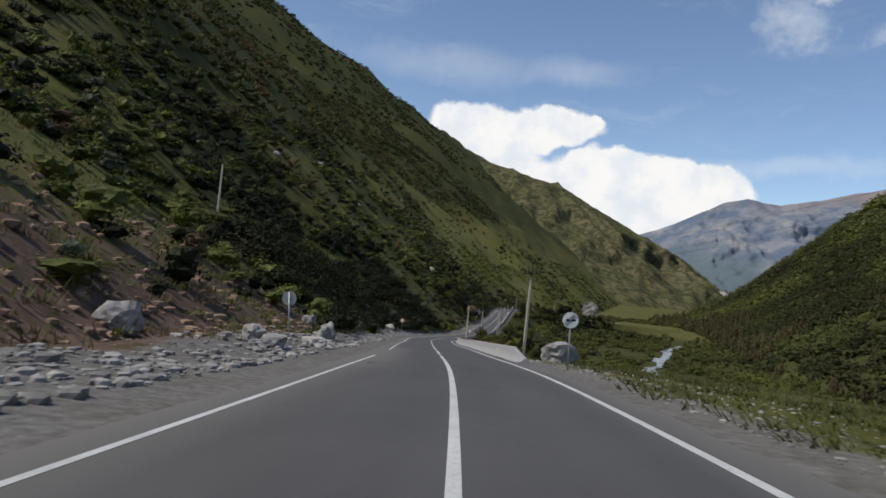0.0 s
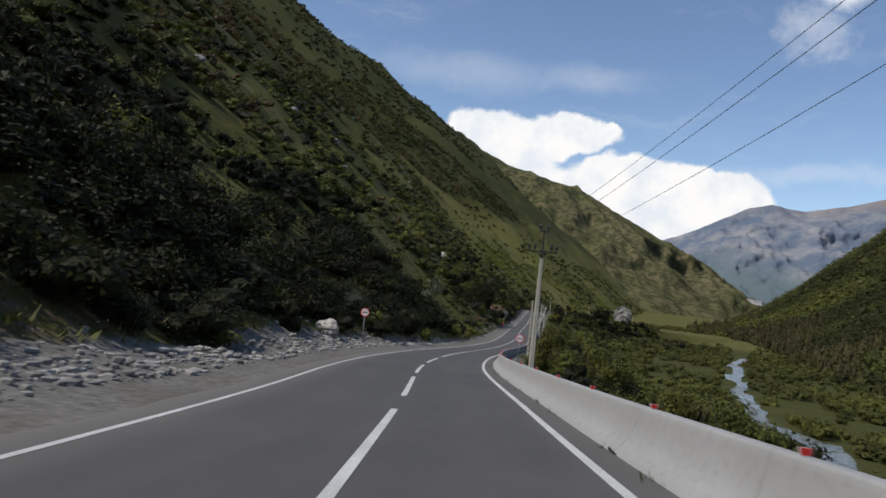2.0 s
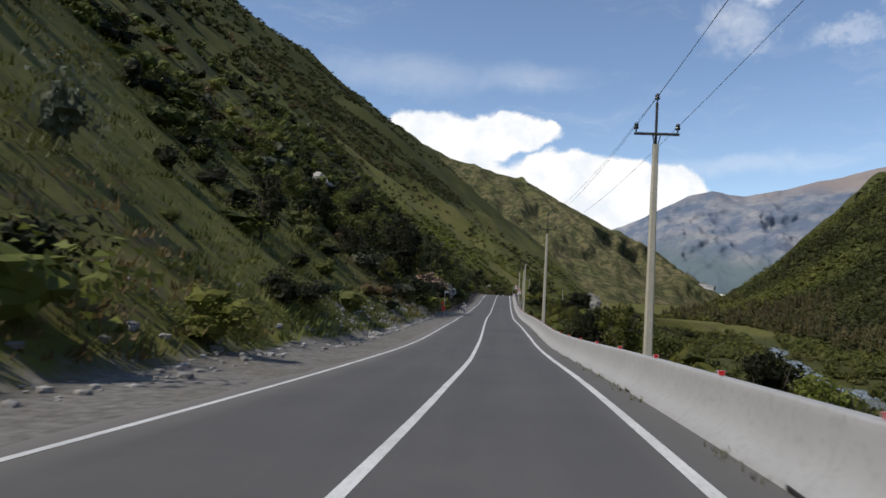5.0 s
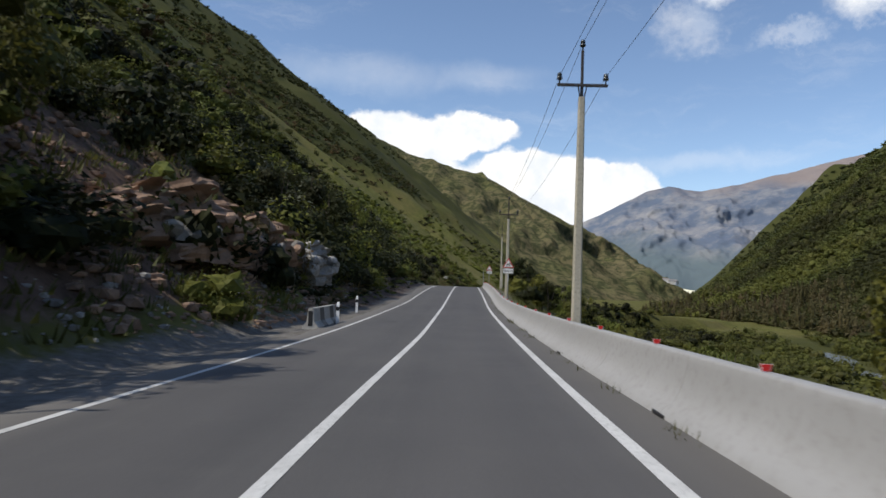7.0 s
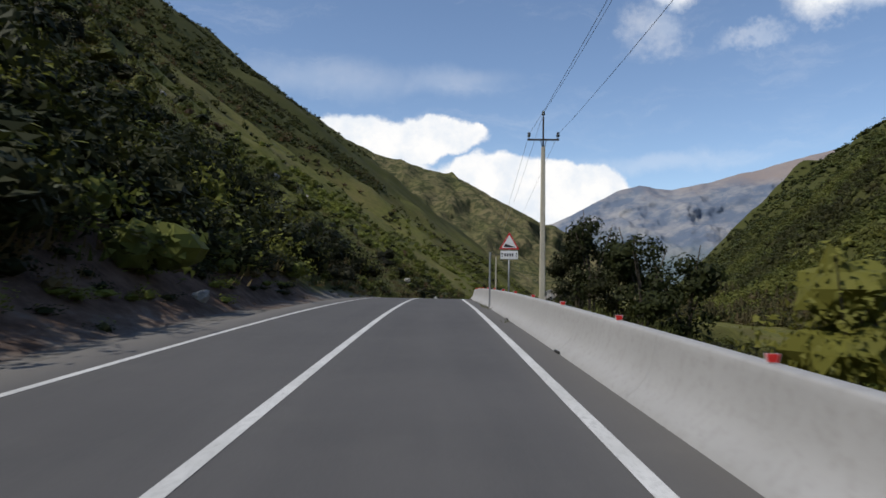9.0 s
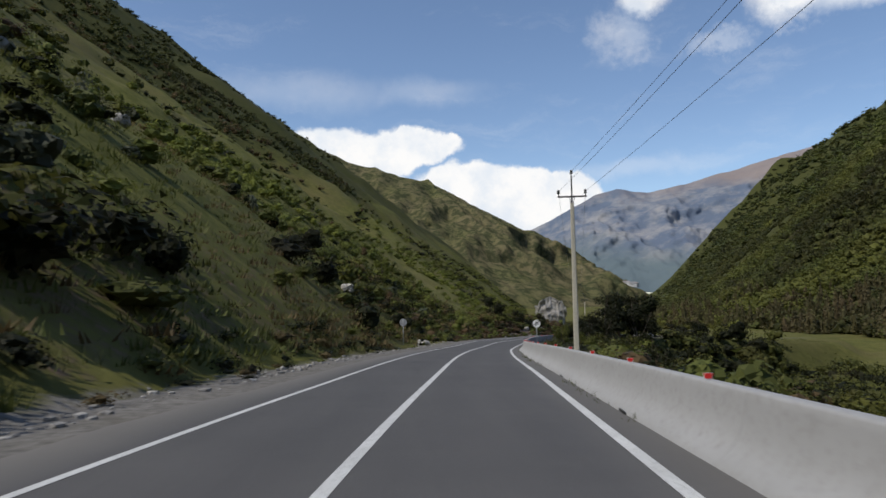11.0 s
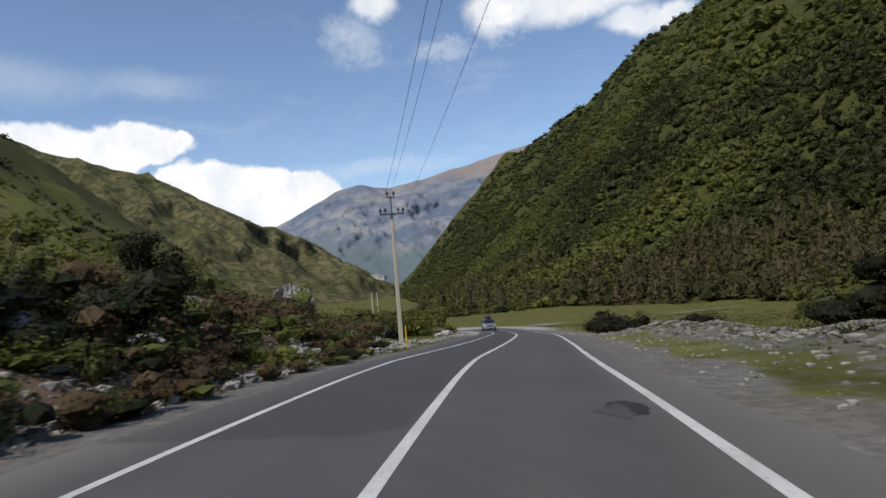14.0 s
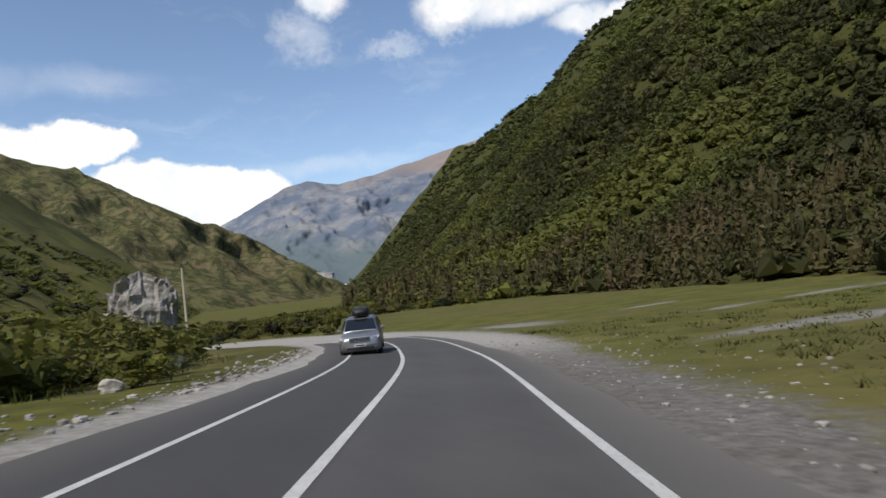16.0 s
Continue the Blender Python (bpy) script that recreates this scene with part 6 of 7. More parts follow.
# wooded belt behind the rubble bank
n = 300
s_ = 452 + RNG.rand(n) * 54
d_ = np.interp(s_, [452, 480, 506], [14, 15.5, 26]) + 40 * RNG.rand(n) ** 1.2
x = np.interp(s_, LINE_S, LINE_P[:, 0]) + np.interp(s_, LINE_S, LINE_N[:, 0]) * d_
y = np.interp(s_, LINE_S, LINE_P[:, 1]) + np.interp(s_, LINE_S, LINE_N[:, 1]) * d_
spots = np.stack([x, y, ground_height(x, y) - 0.1], 1)
size = np.stack([3.0 + 2.4 * RNG.rand(n), 2.2 + 3.0 * RNG.rand(n)], 1)
pick = RNG.rand(n)
for lo, hi, mat, nm in ((0.0, 0.5, "leaf_dark_shaded", "dark green"), (0.5, 1.1, "leaf_mid", "green")):
    sel = (pick >= lo) & (pick < hi)
    strew("bank_thicket", nm + " bushes and low trees behind the rubble bank", spots[sel], size[sel], clump_shrubs(7, 220, 0.040, 690, 2, 2), mat)


# herbs and brambles that creep down to the verge
n = 420
s_ = np.concatenate([268 + RNG.rand(300) * 64, 340 + RNG.rand(120) * 110])
d_ = -(4.9 + 3.2 * RNG.rand(n) ** 0.7)
x = np.interp(s_, LINE_S, LINE_P[:, 0]) + np.interp(s_, LINE_S, LINE_N[:, 0]) * d_
y = np.interp(s_, LINE_S, LINE_P[:, 1]) + np.interp(s_, LINE_S, LINE_N[:, 1]) * d_
spots = np.stack([x, y, ground_height(x, y) - 0.03], 1)
size = np.stack([0.7 + 0.8 * RNG.rand(n), 0.35 + 0.6 * RNG.rand(n)], 1) * np.interp(-d_, [4.9, 6.2, 8.1], [0.5, 0.9, 1.5])[:, None]
pick = RNG.rand(n)
for lo, hi, mat, nm in ((0.0, 0.6, "leaf_dark_shaded", "dark green"), (0.6, 0.85, "leaf", "olive green"), (0.85, 1.1, "leaf_dry", "brown")):
    sel = (pick >= lo) & (pick < hi)
    strew("verge_herbs", nm + " herbs and brambles creeping over the verge", spots[sel], size[sel], small_shrubs(120, 0.045, 660, 1), mat)


# dark mended spot in the asphalt
def asphalt_patch(s, d, long, wide):
    bm = bmesh.new()
    rng = np.random.RandomState(91)
    ring = []
    for k in range(22):
        a = 6.2832 * k / 22
        r = 0.85 + 0.3 * rng.rand()
        ring.append(bm.verts.new(Vector(on_road(s + long * r * math.sin(a), d + wide * r * math.cos(a), 0.004))))
    bm.faces.new(ring)
    bmesh.ops.recalc_face_normals(bm, faces=bm.faces)
    return tagged(part("asphalt_patch", bm, MAT["tar"]), "small dark tar patch on the grey asphalt", "road patch", kind="structure")


asphalt_patch(477.8, 2.62, 0.62, 0.26)


# ---- stones ----
def rock_mesh(seed, detail=2, squash=(1.0, 0.85, 0.75)):
    bm = bmesh.new()
    bmesh.ops.create_icosphere(bm, subdivisions=detail, radius=1.0)
    off = Vector((seed * 3.7, seed * 1.3, 0))
    for v in bm.verts:
        n = v.co.normalized()
        k = 1 + 0.42 * noise.noise(n * 1.1 + off) + 0.20 * noise.noise(n * 2.6 + off) + (0.07 * noise.noise(n * 6 + off) if detail > 2 else 0)
        cut = max(abs(n.x), abs(n.y), abs(n.z))
        k *= 0.75 + 0.30 / cut * 0.8
        v.co = Vector((n.x * squash[0], n.y * squash[1], n.z * squash[2])) * k
    return bm


def make_boulder(seed, x, y, size, mat, label, squash=(1.0, 0.85, 0.75), sink=0.25):
    ob = part("boulder", rock_mesh(seed, 3, squash), MAT[mat])
    ob.matrix_world = pose(x, y, ground_at(x, y) + size * (squash[2] - sink), 0, 0, seed * 77 % 360) @ Matrix.Scale(size, 4)
    return tagged(ob, label, "boulder", group="boulders")


for k, (s, d, size, mat, sq) in enumerate(((21.8, -10.8, 0.7, "rock", (1, 0.8, 0.8)), (26.1, -7.6, 0.5, "rock", (1.1, 0.8, 0.7)), (25.5, -6.6, 0.45, "rock", (1.1, 0.9, 0.75)),
                                          (49.3, -8.6, 0.55, "rock", (1, 0.9, 0.8)), (50.1, -8.0, 0.66, "rock", (0.85, 0.8, 1.15)), (53.0, -10.0, 0.55, "rock", (0.9, 0.8, 0.9)),
                                          (110.7, -7.9, 0.72, "pale_rock", (1.25, 0.8, 0.75)), (38.5, 6.9, 0.80, "rock", (1.3, 0.9, 0.85)), (41.5, 9.2, 0.62, "rock", (1.6, 0.6, 0.4)), (44.0, 10.5, 0.8, "rock", (1.3, 0.8, 0.55)),
                                          (317.4, -5.6, 0.30, "pale_rock", (1.1, 0.8, 0.7)), (551.0, -7.4, 0.26, "pale_rock", (1.2, 0.8, 0.8)), (527.7, -6.2, 0.42, "pale_rock", (1.2, 0.8, 0.8)),
                                          (531.0, -7.2, 0.3, "pale_rock", (1.2, 0.8, 0.6)), (490.0, -9.8, 0.5, "rock", (1.4, 0.8, 0.6)), (480.5, -7.8, 0.45, "rock", (1.1, 0.8, 0.8)),
                                          (476.5, -7.2, 0.4, "pale_rock", (1.2, 0.8, 0.8)), (483.2, -7.0, 0.42, "pale_rock", (1.3, 0.9, 0.8)), (486.0, -6.6, 0.34, "pale_rock", (1.1, 0.8, 0.7)), (489.5, -6.0, 0.36, "pale_rock", (1.2, 0.9, 0.7)), (260.8, -26.2, 1.3, "pale_rock", (1.3, 0.8, 0.8)), (263.0, -25.6, 1.0, "pale_rock", (1.4, 0.8, 0.6)), (482.0, 8.6, 0.4, "rock", (1.4, 0.9, 0.7)), (425.0, -5.6, 0.35, "pale_rock", (1.2, 0.8, 0.8)), (423.5, -5.9, 0.28, "pale_rock", (0.7, 0.7, 1.1)), (33.0, -6.3, 0.42, "pale_rock", (1.5, 0.9, 0.6)))):
    p = on_road(s, d)
    make_boulder(k + 3, float(p[0]), float(p[1]), size, mat, "pale weathered limestone boulder beside the road" if mat == "pale_rock" else "grey rough boulder beside the road", sq)

# rocks that stick out of the slope
for k in range(46):
    y = float(RNG.rand() * 440 + 5)
    run = float(4 + 75 * RNG.rand() ** 1.3)
    x = float(left_foot(y)) - run
    if run < 45 and (58 < y < 168 or 222 < y < 338):
        continue
    size = 0.35 + 1.0 * float(RNG.rand() ** 2) + run * 0.008
    make_boulder(40 + k, x, y, size * 0.8, "pale_rock" if RNG.rand() < 0.15 else "rock", "grey rock jutting out of the grassy slope", (1.1, 0.8, 0.75), 0.35)


def pebbles(name, label, count, place, sizes, mat):
    """Broken stones as one object: small hard-edged lumps."""
    protos = []
    for k in range(6):
        bm = bmesh.new()
        bmesh.ops.create_icosphere(bm, subdivisions=1, radius=1.0)
        for v in bm.verts:
            n = v.co.normalized()
            v.co = n * (0.75 + 0.5 * abs(noise.noise(n * 1.7 + Vector((k * 5.1, 0, 0))))) * (0.8 if abs(n.z) > 0.6 else 1.0)
        bm.verts.ensure_lookup_table()
        protos.append((np.array([v.co[:] for v in bm.verts]), np.array([[v.index for v in f.verts] for f in bm.faces])))
        bm.free()
    P = place(count)
    n = len(P)
    kind = RNG.randint(0, 6, n)
    allv, allf, base = [], [], 0
    for k, (v, f) in enumerate(protos):
        sel = np.where(kind == k)[0]
        if not len(sel):
            continue
        a = RNG.rand(len(sel)) * 6.283
        sz = sizes[0] + (sizes[1] - sizes[0]) * RNG.rand(len(sel)) ** 3
        sx, sy, szz = sz * (0.8 + 0.6 * RNG.rand(len(sel))), sz * (0.7 + 0.4 * RNG.rand(len(sel))), sz * (0.45 + 0.4 * RNG.rand(len(sel)))
        c, s = np.cos(a)[:, None], np.sin(a)[:, None]
        X = (v[None, :, 0] * sx[:, None])
        Y = (v[None, :, 1] * sy[:, None])
        W = np.stack([X * c - Y * s + P[sel, 0, None], X * s + Y * c + P[sel, 1, None], v[None, :, 2] * szz[:, None] + P[sel, 2, None] + szz[:, None] * 0.25], -1)
        allv.append(W.reshape(-1, 3))
        allf.append((f[None] + (np.arange(len(sel)) * len(v))[:, None, None] + base).reshape(-1, 3))
        base += len(sel) * len(v)
    ob = mesh_obj(name, np.concatenate(allv), np.concatenate(allf), MAT[mat])
    return tagged(ob, label, "stones", kind="stuff")


def along(s, d):
    x = np.interp(s, LINE_S, LINE_P[:, 0]) + np.interp(s, LINE_S, LINE_N[:, 0]) * d
    y = np.interp(s, LINE_S, LINE_P[:, 1]) + np.interp(s, LINE_S, LINE_N[:, 1]) * d
    return np.stack([x, y, ground_height(x, y)], 1)


def left_heap(n):
    s = RNG.rand(n) * 300 - 12
    w = np.interp(s, [-12, 60, 120, 160, 175, 198, 206, 232, 240, 300], [1, 0.8, 1, 0.3, 0.2, 0.25, 1, 1, 0.3, 0.25])
    keep = RNG.rand(n) < w
    s = s[keep]
    return along(s, -5.5 - np.abs(RNG.normal(size=len(s))) * 1.6)


def left_late(n):
    s = np.concatenate([RNG.rand(n // 2) * 150 + 360, RNG.rand(n - n // 2) * 75 + 500])
    return along(s, -4.7 - np.abs(RNG.normal(size=len(s))) * np.interp(s, [360, 500, 520], [0.9, 0.9, 0.8]))


def right_bank(n):
    s = RNG.rand(n) * 50 + 470
    return along(s, 8.9 + 1.2 * shallow_noise(s, s * 0, 14.0, 3) + RNG.normal(size=n) * 0.95)


def loose_strip(n):
    s = 212 + RNG.rand(n) * 29
    return along(s, -6.3 - 0.8 * RNG.rand(n) - 0.35 * RNG.normal(size=n))


def right_verge(n):
    s = np.concatenate([RNG.rand(n // 2) * 48 - 8, RNG.rand(n - n // 2) * 110 + 460])
    return along(s, 4.6 + np.abs(RNG.normal(size=n)) * 3.2)


pebbles("scree_stones", "heap of broken grey stone at the foot of the slope", 13000, left_heap, (0.045, 0.24), "rock")
pebbles("loose_stones", "strip of pale broken stone beside the road", 1500, loose_strip, (0.05, 0.17), "pale_rock")
pebbles("verge_stones", "grey stones along the gravel edge of the road", 2200, left_late, (0.03, 0.17), "rock")
pebbles("bank_stones", "low bank of pale grey rubble beside the gravel apron", 2600, right_bank, (0.04, 0.25), "scree")
pebbles("apron_stones", "loose stones on the gravel beside the road", 3600, right_verge, (0.018, 0.10), "rock")


def slope_rubble(n):
    y = np.concatenate([RNG.rand(n // 2) * 70 - 15, RNG.rand(n - n // 2) * 26 + 250])
    x = left_foot(y) - RNG.rand(n) ** 1.5 * 15
    return np.stack([x, y, ground_height(x, y)], 1)


def bank_rubble(n):
    s = 458 + RNG.rand(n) * 46
    return along(s, -4.9 - 5.5 * RNG.rand(n) ** 2.2)


pebbles("bank_rubble", "pale stones and earth on the bank before the bend", 1500, bank_rubble, (0.05, 0.26), "rock")
pebbles("slope_rubble", "reddish rubble on the bare earth slope", 3600, slope_rubble, (0.05, 0.42), "red_rock")


# ---- rock face cut beside the road, and the crag over the bend ----
def make_crag(name, label, at, size, turn, mat, seed, rows=26, cols=40):
    """A craggy face: a bent sheet of blocks that closes into the slope behind."""
    v, f = [], []
    for i in range(rows):
        for j in range(cols):
            u, w = j / (cols - 1), i / (rows - 1)
            a = (u - 0.5) * math.pi * 0.95
            p = Vector((math.sin(a) * 0.5, -math.cos(a) * 0.42 * (1 - 0.55 * w * w), w))
            q = Vector((p.x * 4 + seed, p.y * 4, p.z * 3.2))
            c = noise.cell(q * 1.4) * 0.10 + noise.noise(q * 1.2) * 0.12 + noise.noise(q * 3.7) * 0.05
            top = 1 - 0.45 * abs(u - 0.5) * 2 * (0.6 + 0.8 * abs(noise.noise(Vector((u * 5, seed, 0)))))
            v.append(((p.x * (1 + c)) * size[0], (p.y - c) * size[1], (p.z * top + c * 0.3) * size[2]))
    for i in range(rows - 1):
        for j in range(cols - 1):
            f.append((i * cols + j, i * cols + j + 1, (i + 1) * cols + j + 1, (i + 1) * cols + j))
    n = len(v)
    v.append((0, size[1] * 0.4, size[2] * 0.7))
    f += [((rows - 1) * cols + j, (rows - 1) * cols + j + 1, n) for j in range(cols - 1)]
    ob = mesh_obj(name, v, f, mat)
    ob.matrix_world = pose(*at, 0, 0, turn)
    return tagged(ob, label, "rock face")


for s, d, size, turn, mat, seed in ((261.0, -10.0, (9.0, 5.0, 3.2), 78, "red_rock", 1.7), (268.0, -9.2, (7.0, 4.5, 2.9), 80, "red_rock", 4.1), (274.5, -8.2, (6.0, 4.0, 2.6), 82, "rock", 7.3)):
    p = on_road(s, d)
    face = make_crag("rock_face", "reddish brown broken rock cut beside the road" if mat == "red_rock" else "grey broken rock face beside the road",
              (float(p[0]), float(p[1]), ground_at(p[0], p[1]) - 0.9), size, turn + heading(s), MAT[mat], seed)
    rng = np.random.RandomState(int(seed * 10))
    for k in range(9):
        a = (rng.rand() - 0.5) * 2.4
        r = 0.22 + 0.34 * rng.rand()
        bm = rock_mesh(int(seed * 10) + k, 2, (1.2, 0.9, 0.75))
        bm.transform(Matrix.Translation((math.sin(a) * 0.52 * size[0], -math.cos(a) * 0.46 * size[1], (0.30 + 0.32 * rng.rand()) * size[2])) @ Matrix.Scale(r, 4))
        part("rock_block", bm, MAT[mat if k % 3 else "scree"], face, "loose block in the broken rock")
make_crag("crag", "pale limestone crag above the green slope", (75.5, 686.0, -34.6), (15.0, 9.0, 17.5), -10, MAT["rock"], 11.3)


# ---- road signs ----
def disc(bm, r, y, thick, sides=40, z=0.0):
    m = Matrix.Translation((0, y, z)) @ Matrix.Rotation(radians(90), 4, "X")
    bmesh.ops.create_cone(bm, cap_ends=True, segments=sides, radius1=r, radius2=r, depth=thick, matrix=m)


def flat_poly(pts, y, thick=0.002):
    bm = bmesh.new()
    lo = [bm.verts.new((x, y, z)) for x, z in pts]
    hi = [bm.verts.new((x, y + thick, z)) for x, z in pts]
    bm.faces.new(lo)
    bm.faces.new(hi[::-1])
    for i in range(len(pts)):
        j = (i + 1) % len(pts)
        bm.faces.new((lo[i], hi[i], hi[j], lo[j]))
    bmesh.ops.recalc_face_normals(bm, faces=bm.faces)
    return bm


def letters(text, size, at, mat, parent, name="lettering", stretch=1.0):
    cu = bpy.data.curves.new(name, "FONT")
    cu.body, cu.size, cu.align_x, cu.align_y, cu.extrude = text, size, "CENTER", "CENTER", 0.0015
    tmp = new(name, cu)
    bpy.context.view_layer.update()
    me = bpy.data.meshes.new_from_object(tmp.evaluated_get(bpy.context.evaluated_depsgraph_get()))
    bpy.data.objects.remove(tmp)
    me.transform(Matrix.Translation(at) @ Matrix.Rotation(radians(90), 4, "X") @ Matrix.Diagonal((stretch, 1, 1, 1)))
    me.materials.clear()
    me.materials.append(MAT[mat])
    ob = new(name, me)
    ob.parent = parent
    return ob


def car_shape(cx, cz, w):
    """Outline of a car from behind, as on the sign."""
    pts = [(-0.5, -0.22), (-0.5, 0.05), (-0.40, 0.08), (-0.30, 0.28), (0.30, 0.28), (0.40, 0.08), (0.5, 0.05), (0.5, -0.22), (0.36, -0.22), (0.36, -0.34), (0.22, -0.34), (0.22, -0.22),
           (-0.22, -0.22), (-0.22, -0.34), (-0.36, -0.34), (-0.36, -0.22)]
    return [(cx + x * w, cz + z * w) for x, z in pts]


def sign_base(s, d, post_h, label, centre_h, turn=0.0, lean=0.0):
    p = on_road(s, d)
    z = ground_at(p[0], p[1])
    ob = empty("road_sign", (p[0], p[1], z), heading(s) + turn)
    ob.rotation_euler[1] = radians(lean)
    bm = bmesh.new()
    add_rod(bm, (0, 0.035, -0.4), (0, 0.035, post_h), 0.033, None, 14)
    part("post", bm, MAT["galvanised"], ob, "grey galvanised steel post", True)
    bm = bmesh.new()
    for dz in (-0.15, 0.15):
        add_box(bm, (0.12, 0.05, 0.035), (0, 0.03, centre_h + dz), None, 0.004)
    part("clamp", bm, MAT["galvanised"], ob)
    return tagged(ob, label, "road sign", group="road signs")


def round_sign(s, d, centre_h, kind, label, turn=0.0, r=0.36, lean=0.0):
    ob = sign_base(s, d, centre_h + 0.3, label, centre_h, turn, lean)
    bm = bmesh.new()
    disc(bm, r, 0.0, 0.012, 40, centre_h)
    part("plate", bm, MAT["galvanised"], ob, "grey sheet steel plate")
    if kind == "no_overtaking":
        layers = (("rim", r * 0.985, "red", -0.009), ("face", r * 0.80, "white", -0.012))
    elif kind == "back":
        layers = ()
    else:
        layers = (("rim", r * 0.985, "white", -0.009), ("ring", r * 0.955, "black", -0.0105), ("face", r * 0.925, "white", -0.012))
    for name, rad, mat, y in layers:
        bm = bmesh.new()
        disc(bm, rad, y, 0.002, 40, centre_h)
        part(name, bm, MAT[mat], ob)
    if kind in ("no_overtaking", "end_overtaking"):
        for cx, mat in ((-0.33, "red" if kind == "no_overtaking" else "black"), (0.33, "black")):
            part("car_symbol", flat_poly(car_shape(cx * r, centre_h, r * 0.52), -0.016), MAT[mat], ob)
    if kind == "end_70":
        letters("70", r * 1.02, (0, -0.014, centre_h), "black", ob, "number", 1.0)
    if kind in ("end_70", "end_overtaking"):
        for k in range(5):
            o = (k - 2) * 0.125 * r
            a = Vector((o * 0.707 - 0.60 * r, 0, -o * 0.707 - 0.60 * r))
            b = Vector((o * 0.707 + 0.60 * r, 0, -o * 0.707 + 0.60 * r))
            w = 0.015 * r
            pts = [(a.x + w, a.z - w + centre_h), (b.x + w, b.z - w + centre_h), (b.x - w, b.z + w + centre_h), (a.x - w, a.z + w + centre_h)]
            part("stripe", flat_poly(pts, -0.0185), MAT["black"], ob)
    return ob


def warning_sign(s, d, centre_h, kind, plate, label, side=0.80, second_post=None):
    ob = sign_base(s, d, centre_h + 0.3, label, centre_h)
    hgt = side * 0.866

    def tri(k):
        return [(-side / 2 * k, centre_h - hgt / 3 * k), (side / 2 * k, centre_h - hgt / 3 * k), (0, centre_h + hgt * 2 / 3 * k)]
    part("plate", flat_poly(tri(1.0), -0.006, 0.012), MAT["galvanised"], ob)
    part("rim", flat_poly(tri(0.985), -0.009), MAT["red"], ob)
    part("face", flat_poly(tri(0.76), -0.012), MAT["white"], ob)
    z0 = centre_h - hgt / 3 * 0.76
    if kind == "bends":
        path = [(-0.115, 0.03), (-0.115, 0.14), (-0.03, 0.20), (0.05, 0.10), (0.10, 0.14), (0.10, 0.25)]
        for a, b in zip(path, path[1:]):
            v = Vector((b[0] - a[0], b[1] - a[1])).normalized() * 0.026
            n = Vector((-v.y, v.x))
            part("symbol", flat_poly([(a[0] - v.x + n.x, z0 + a[1] - v.y + n.y), (b[0] + v.x + n.x, z0 + b[1] + v.y + n.y), (b[0] + v.x - n.x, z0 + b[1] + v.y - n.y), (a[0] - v.x - n.x, z0 + a[1] - v.y - n.y)], -0.016), MAT["black"], ob)
        part("symbol", flat_poly([(0.04, z0 + 0.25), (0.16, z0 + 0.25), (0.10, z0 + 0.33)], -0.018), MAT["black"], ob)
    else:
        part("symbol", flat_poly([(-0.22, z0 + 0.03), (0.24, z0 + 0.03), (-0.16, z0 + 0.17)], -0.016), MAT["black"], ob)
    z1 = centre_h - hgt / 3 - 0.22
    bm = bmesh.new()
    add_box(bm, (0.70, 0.012, 0.34), (0, 0, z1), None, 0.004)
    part("distance_plate", bm, MAT["galvanised"], ob)
    bm = bmesh.new()
    add_box(bm, (0.68, 0.002, 0.32), (0, -0.009, z1))
    part("plate_face", bm, MAT["white"], ob)
    if plate:
        letters(plate, 0.20, (0, -0.012, z1), "black", ob)
    else:
        for k in range(4):
            part("bar", flat_poly([(-0.19 + 0.1 * k, z1 - 0.06), (-0.13 + 0.1 * k, z1 - 0.06), (-0.13 + 0.1 * k, z1 + 0.06), (-0.19 + 0.1 * k, z1 + 0.06)], -0.013), MAT["black"], ob)
    for sx in (-0.28, 0.28):
        part("arrow", flat_poly([(sx - 0.012, z1 - 0.09), (sx + 0.012, z1 - 0.09), (sx + 0.012, z1 + 0.03), (sx + 0.04, z1 + 0.03), (sx, z1 + 0.10), (sx - 0.04, z1 + 0.03), (sx - 0.012, z1 + 0.03)], -0.013), MAT["black"], ob)
    if second_post:
        bm = bmesh.new()
        add_rod(bm, (second_post, 0.1, -0.3), (second_post, 0.1, centre_h - 0.35), 0.04, None, 12)
        part("spare_post", bm, MAT["galvanised"], ob, "bare pale steel post")
    return ob


def over_ground(s, d, h):
    """Height over the ground of something h above the road's surface."""
    p = on_road(s, d)
    q = on_road(s, float(np.clip(d, -7, 6)))
    return float(q[2] + h - ground_at(p[0], p[1]))


round_sign(27.2, 4.95, over_ground(27.2, 4.95, 1.98), "end_overtaking", "white round sign ending the overtaking ban, on a steel post", 0, 0.34, -2)
round_sign(31.6, -7.3, over_ground(31.6, -7.3, 2.42), "back", "grey back of a round road sign on a leaning post", 180, 0.34, 5)
round_sign(118.5, 5.22, over_ground(118.5, 5.22, 1.82), "no_overtaking", "red-rimmed round no-overtaking sign with two cars", 0, 0.35)
round_sign(116.2, -6.6, over_ground(116.2, -6.6, 2.56), "no_overtaking", "red-rimmed round no-overtaking sign with two cars", 0, 0.35)
warning_sign(282.6, 4.42, over_ground(282.6, 4.42, 2.97), "bends", "800 м", "red triangular winding-road warning sign with distance plate", 0.80)
warning_sign(323.3, 4.42, over_ground(323.3, 4.42, 2.57), "slope", "", "red triangular steep-slope warning sign with distance plate", 0.80, -0.75)
round_sign(423.3, 5.0, over_ground(423.3, 5.0, 2.20), "end_70", "white round sign ending the seventy speed limit", 0, 0.36)
